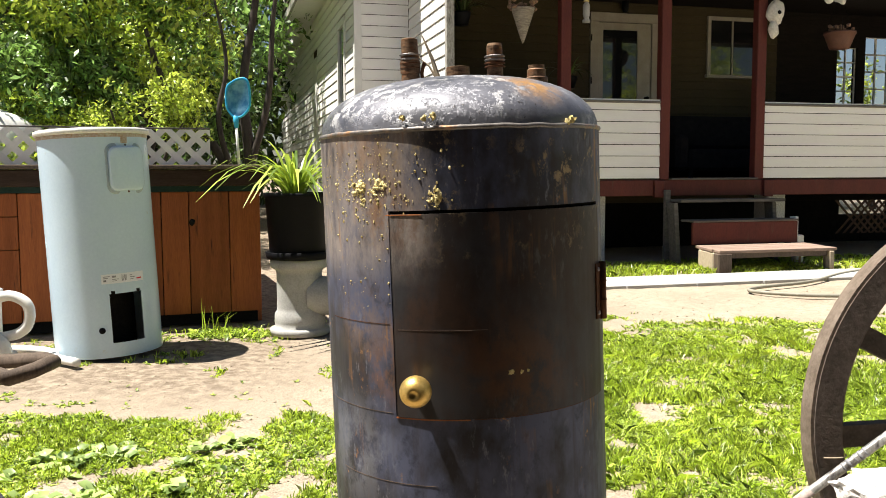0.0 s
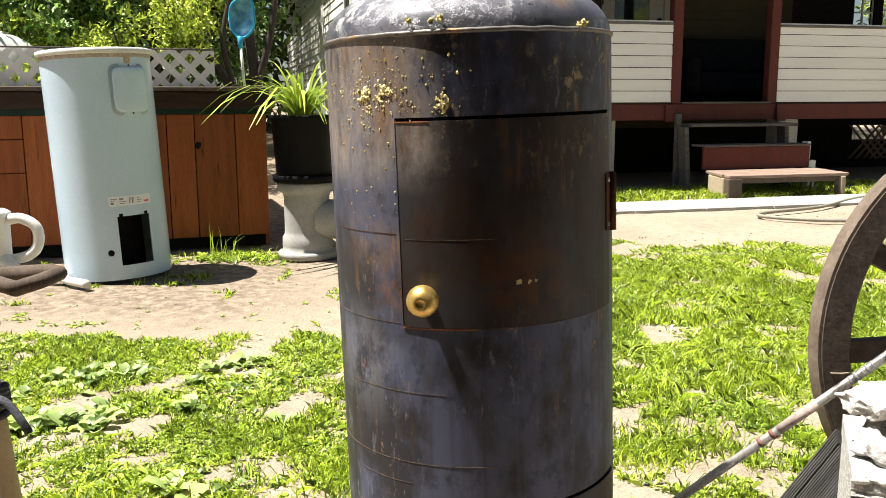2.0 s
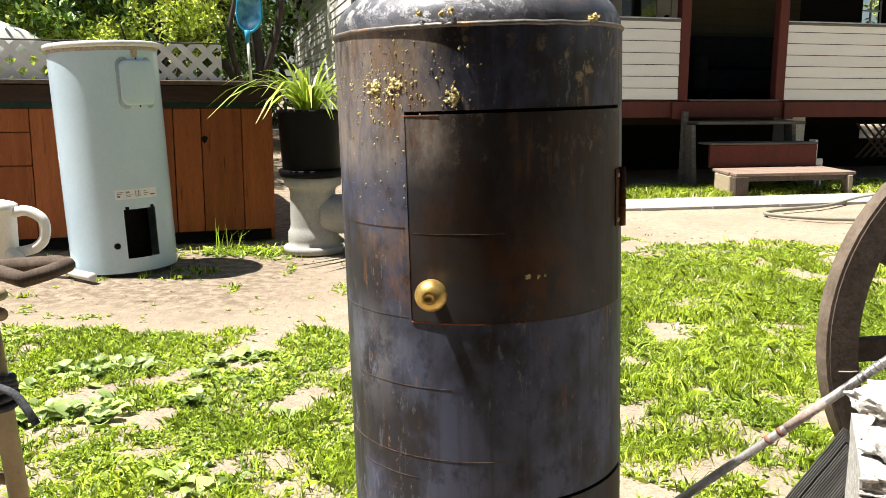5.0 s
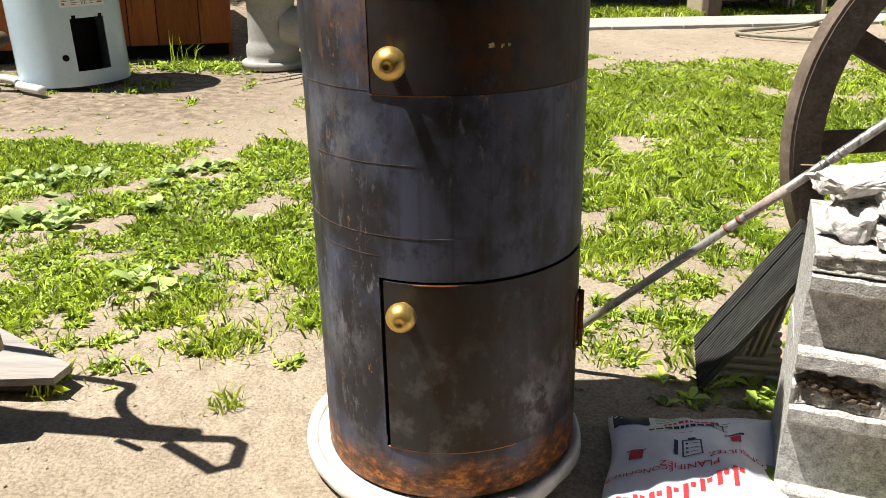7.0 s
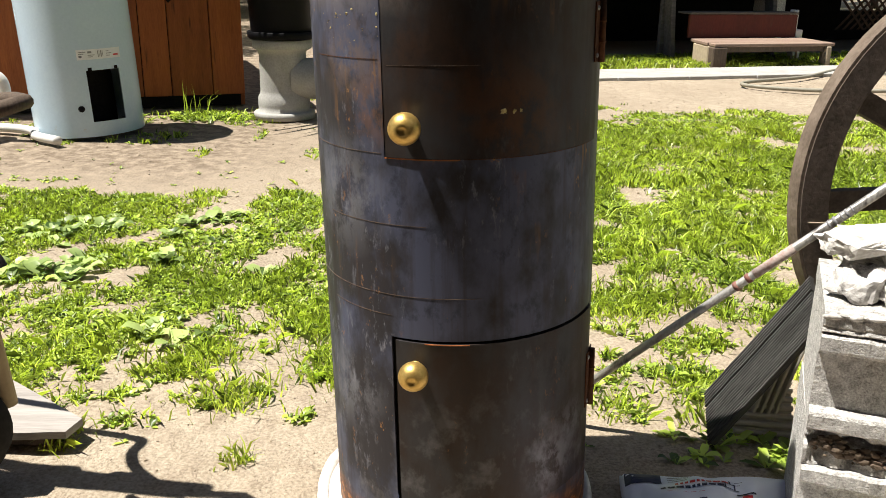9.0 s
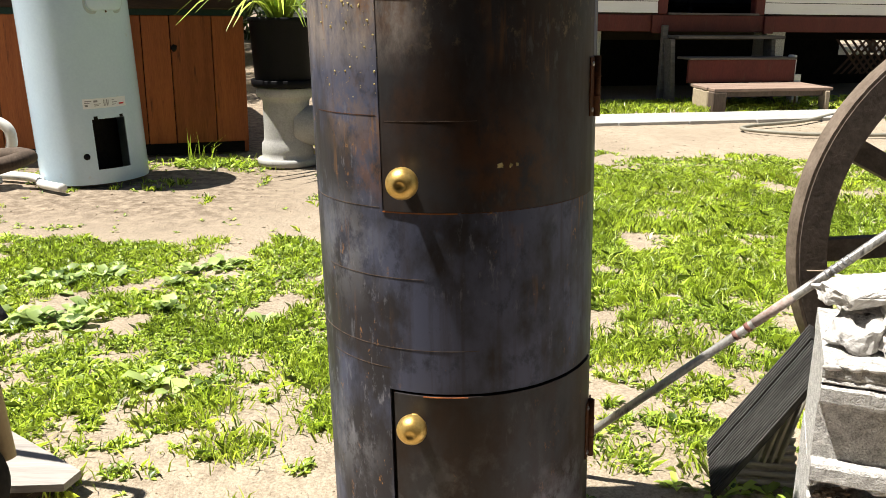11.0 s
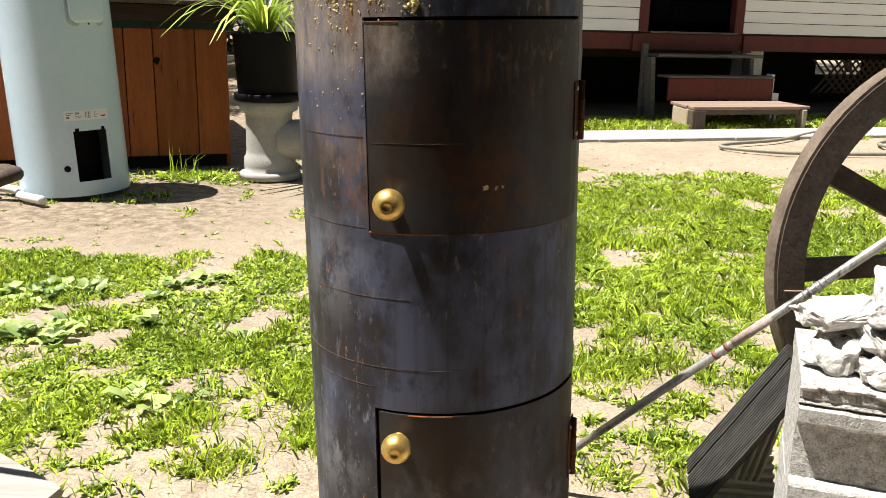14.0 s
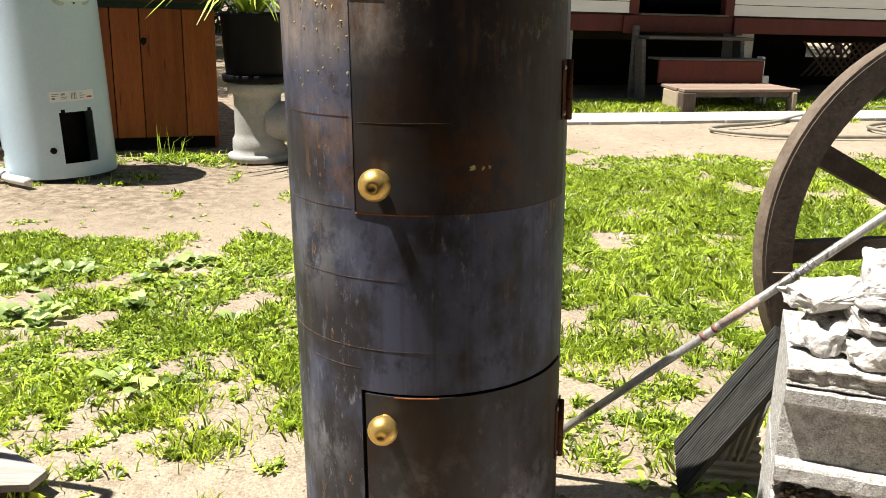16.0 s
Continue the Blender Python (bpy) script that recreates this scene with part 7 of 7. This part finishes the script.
rng, x, y = scatter(2600, 81, -2.6, 0.1, 0.45, 2.9)
keep = (rng.rand(len(x)) < grassy(x, y) * np.clip(1.6 * (vnoise(x, y, 2.6, 15) - 0.45) - 0.22 * (x + 0.5), 0.02, 0.9)) & clear_of_things(x, y)
add_stuff("broadleaf_weeds", weed_leaves(x[keep], y[keep], rng, 0.018, 0.05), "low broad-leaved weeds among the grass")
rng, x, y = scatter(2600, 82, 0.2, 3.4, 0.4, 4.8)
keep = (rng.rand(len(x)) < grassy(x, y) * 0.55) & clear_of_things(x, y)
add_stuff("broadleaf_weeds", weed_leaves(x[keep], y[keep], rng, 0.02, 0.05), "low broad-leaved weeds among the grass")
rng = np.random.RandomState(83)
x = np.concatenate([rng.normal(1.06, 0.03, 3), rng.normal(-1.75, 0.20, 90), rng.normal(0.70, 0.05, 14)])
y = np.concatenate([rng.normal(2.75, 0.03, 3), rng.normal(4.55, 0.10, 90), rng.normal(0.22, 0.05, 14)])
add_stuff("weed_clumps", weed_leaves(x, y, rng, 0.025, 0.065, 6), "taller weed clumps by the pool and blocks")
# two weeds in front of the block stack
rng = np.random.RandomState(84)
add_stuff("weed_clumps", weed_leaves(np.array([0.615, 0.625, 0.69, 0.73]), np.array([-0.235, -0.245, -0.262, -0.285]), rng, 0.07, 0.14, 4), "fresh green weeds at the foot of the blocks")
rng = np.random.RandomState(85)
x, y = [], []
for cx, cy, s, n in ((-0.30, 0.62, 0.07, 900), (0.55, 1.12, 0.075, 1100), (0.75, 1.2, 0.07, 500), (-0.58, 0.42, 0.05, 300), (-0.72, 0.62, 0.06, 350), (-0.50, 0.13, 0.02, 60), (-0.42, 0.9, 0.10, 700), (0.40, 0.42, 0.035, 60), (0.60, 0.46, 0.06, 130), (0.62, 0.33, 0.04, 50), (-0.92, 0.18, 0.02, 60), (-1.05, 0.7, 0.08, 400)):
    x.append(rng.normal(cx, s, n))
    y.append(rng.normal(cy, s, n))
x, y = np.concatenate(x), np.concatenate(y)
keep = clear_of_things(x, y)
v, i = blades(x[keep], y[keep], rng, 0.02, 0.06, 0.0024, 1.4)
add_stuff("grass_tufts", blade_mesh("grass_tufts", v, i, GRASS_LEAF), "long grass tufts on bare soil")
# rank weeds in the shade beside the tank
rng = np.random.RandomState(87)
x, y = rng.uniform(0.46, 0.60, 14), rng.uniform(0.11, 0.27, 14)
keep = (vnoise(x, y, 9, 44) > 0.42) & clear_of_things(x, y)
add_stuff("weed_clumps", weed_leaves(x[keep], y[keep], rng, 0.015, 0.045, 4), "low weeds in the shade beside the tank")
# large pale-leaved weeds in the lawn
rng = np.random.RandomState(88)
x, y = [], []
for cx, cy, sx, sy, n in LEAFY:
    x.append(rng.normal(cx, sx, n))
    y.append(rng.normal(cy, sy, n))
add_stuff("broadleaf_weeds", weed_leaves(np.concatenate(x), np.concatenate(y), rng, 0.04, 0.085, 4, 1.45, PALE_LEAF), "large pale-leaved weeds in the lawn")

rng = np.random.RandomState(86)
x, y = np.concatenate([rng.normal(-1.72, 0.20, 420), rng.normal(-1.80, 0.05, 60)]), np.concatenate([rng.normal(4.58, 0.09, 420), rng.normal(4.62, 0.04, 60)])
v, i = blades(x, y, rng, 0.02, 0.085, 0.0035, 1.5)
add_stuff("grass_tufts", blade_mesh("grass_tufts", v, i, GRASS_LEAF), "tall weeds growing at the foot of the pool")
x, y = rng.normal(-1.86, 0.05, 14), rng.normal(4.62, 0.03, 14)
v, i = blades(x, y, rng, 0.12, 0.30, 0.003, 0.7)
add_stuff("grass_tufts", blade_mesh("grass_tufts", v, i, GRASS_LEAF), "tall seeding grass stems by the pool")
# sparse sprigs on the bare soil before the lawn
rng = np.random.RandomState(89)
sx = np.concatenate([rng.uniform(-1.5, -0.3, 170), rng.uniform(0.32, 1.2, 70)])
sy = np.concatenate([0.22 + 0.95 * rng.rand(170) ** 0.7, rng.uniform(0.3, 1.5, 70)])
keep = rng.rand(len(sx)) < 0.25 + 0.9 * vnoise(sx, sy, 5, 77)
sx, sy = sx[keep], sy[keep]
each = rng.randint(5, 42, len(sx))
spread = np.repeat(rng.uniform(0.008, 0.032, len(sx)), each)
x, y = np.repeat(sx, each) + rng.normal(0, 1, each.sum()) * spread, np.repeat(sy, each) + rng.normal(0, 1, each.sum()) * spread
keep = clear_of_things(x, y)
x, y = x[keep], y[keep]
v, i = blades(x, y, rng, 0.012, 0.045, 0.0026, 1.7)
add_stuff("grass_tufts", blade_mesh("grass_tufts", v, i, GRASS_LEAF), "small separate grass sprigs on pale soil")
pick = rng.rand(len(x)) < 0.22
add_stuff("small_weeds", weed_leaves(x[pick], y[pick], rng, 0.012, 0.032, 3), "small leafy sprigs on pale soil")
# clover and small weeds knit the lawn together
rng, x, y = scatter(52000, 91, -2.6, 2.6, 0.0, 3.0)
keep = (rng.rand(len(x)) < grassy(x, y) * 0.8 + 0.004) & clear_of_things(x, y)
add_stuff("small_weeds", weed_leaves(x[keep], y[keep], rng, 0.008, 0.028, 4), "small clover-like weeds in the lawn")
rng, x, y = scatter(22000, 92, -3.4, 4.2, 2.8, 5.4)
keep = (rng.rand(len(x)) < grassy(x, y) * 0.8 + 0.004) & clear_of_things(x, y)
add_stuff("small_weeds", weed_leaves(x[keep], y[keep], rng, 0.012, 0.034, 4), "small clover-like weeds in the lawn")


def crumbs(n, seed, x0, x1, y0, y1, lo, hi):
    rng, x, y = scatter(n, seed, x0, x1, y0, y1)
    keep = clear_of_things(x, y) & (rng.rand(n) < 0.25 + vnoise(x, y, 5, 31))
    x, y = x[keep], y[keep]
    n = len(x)
    s = lo + (hi - lo) * rng.rand(n, 1) ** 3
    c = np.stack([x, y, ground_height(x, y)], 1) + s * np.array([[0, 0, 0.25]])
    axes = np.array([[1, 0, 0], [0, 1, 0], [-1, 0, 0], [0, -1, 0], [0, 0, 0.7], [0, 0, -0.7]])
    v = c[:, None] + s[:, None] * (axes[None] * rng.uniform(0.5, 1.2, (n, 6, 1)))
    i = (np.arange(n) * 6)[:, None]
    f = np.concatenate([i + np.array([t]) for t in ((0, 1, 4), (1, 2, 4), (2, 3, 4), (3, 0, 4), (1, 0, 5), (2, 1, 5), (3, 2, 5), (0, 3, 5))])
    return fast_mesh("soil_crumbs", v.reshape(-1, 3), f, CRUMB)


CRUMB = mat("soil_crumb", (0.22, 0.17, 0.115), (0.40, 0.335, 0.25), 20, 0.95, random=0.0)
tagged(new("soil_crumbs", crumbs(6000, 95, -1.6, 1.4, -0.9, 1.2, 0.0008, 0.005)), "small stones and crumbs of dry soil", "gravel", kind="stuff")
tagged(new("soil_crumbs", crumbs(7000, 96, -4.0, 5.5, 1.2, 7.8, 0.002, 0.010)), "small stones and crumbs of dry soil", "gravel", kind="stuff")
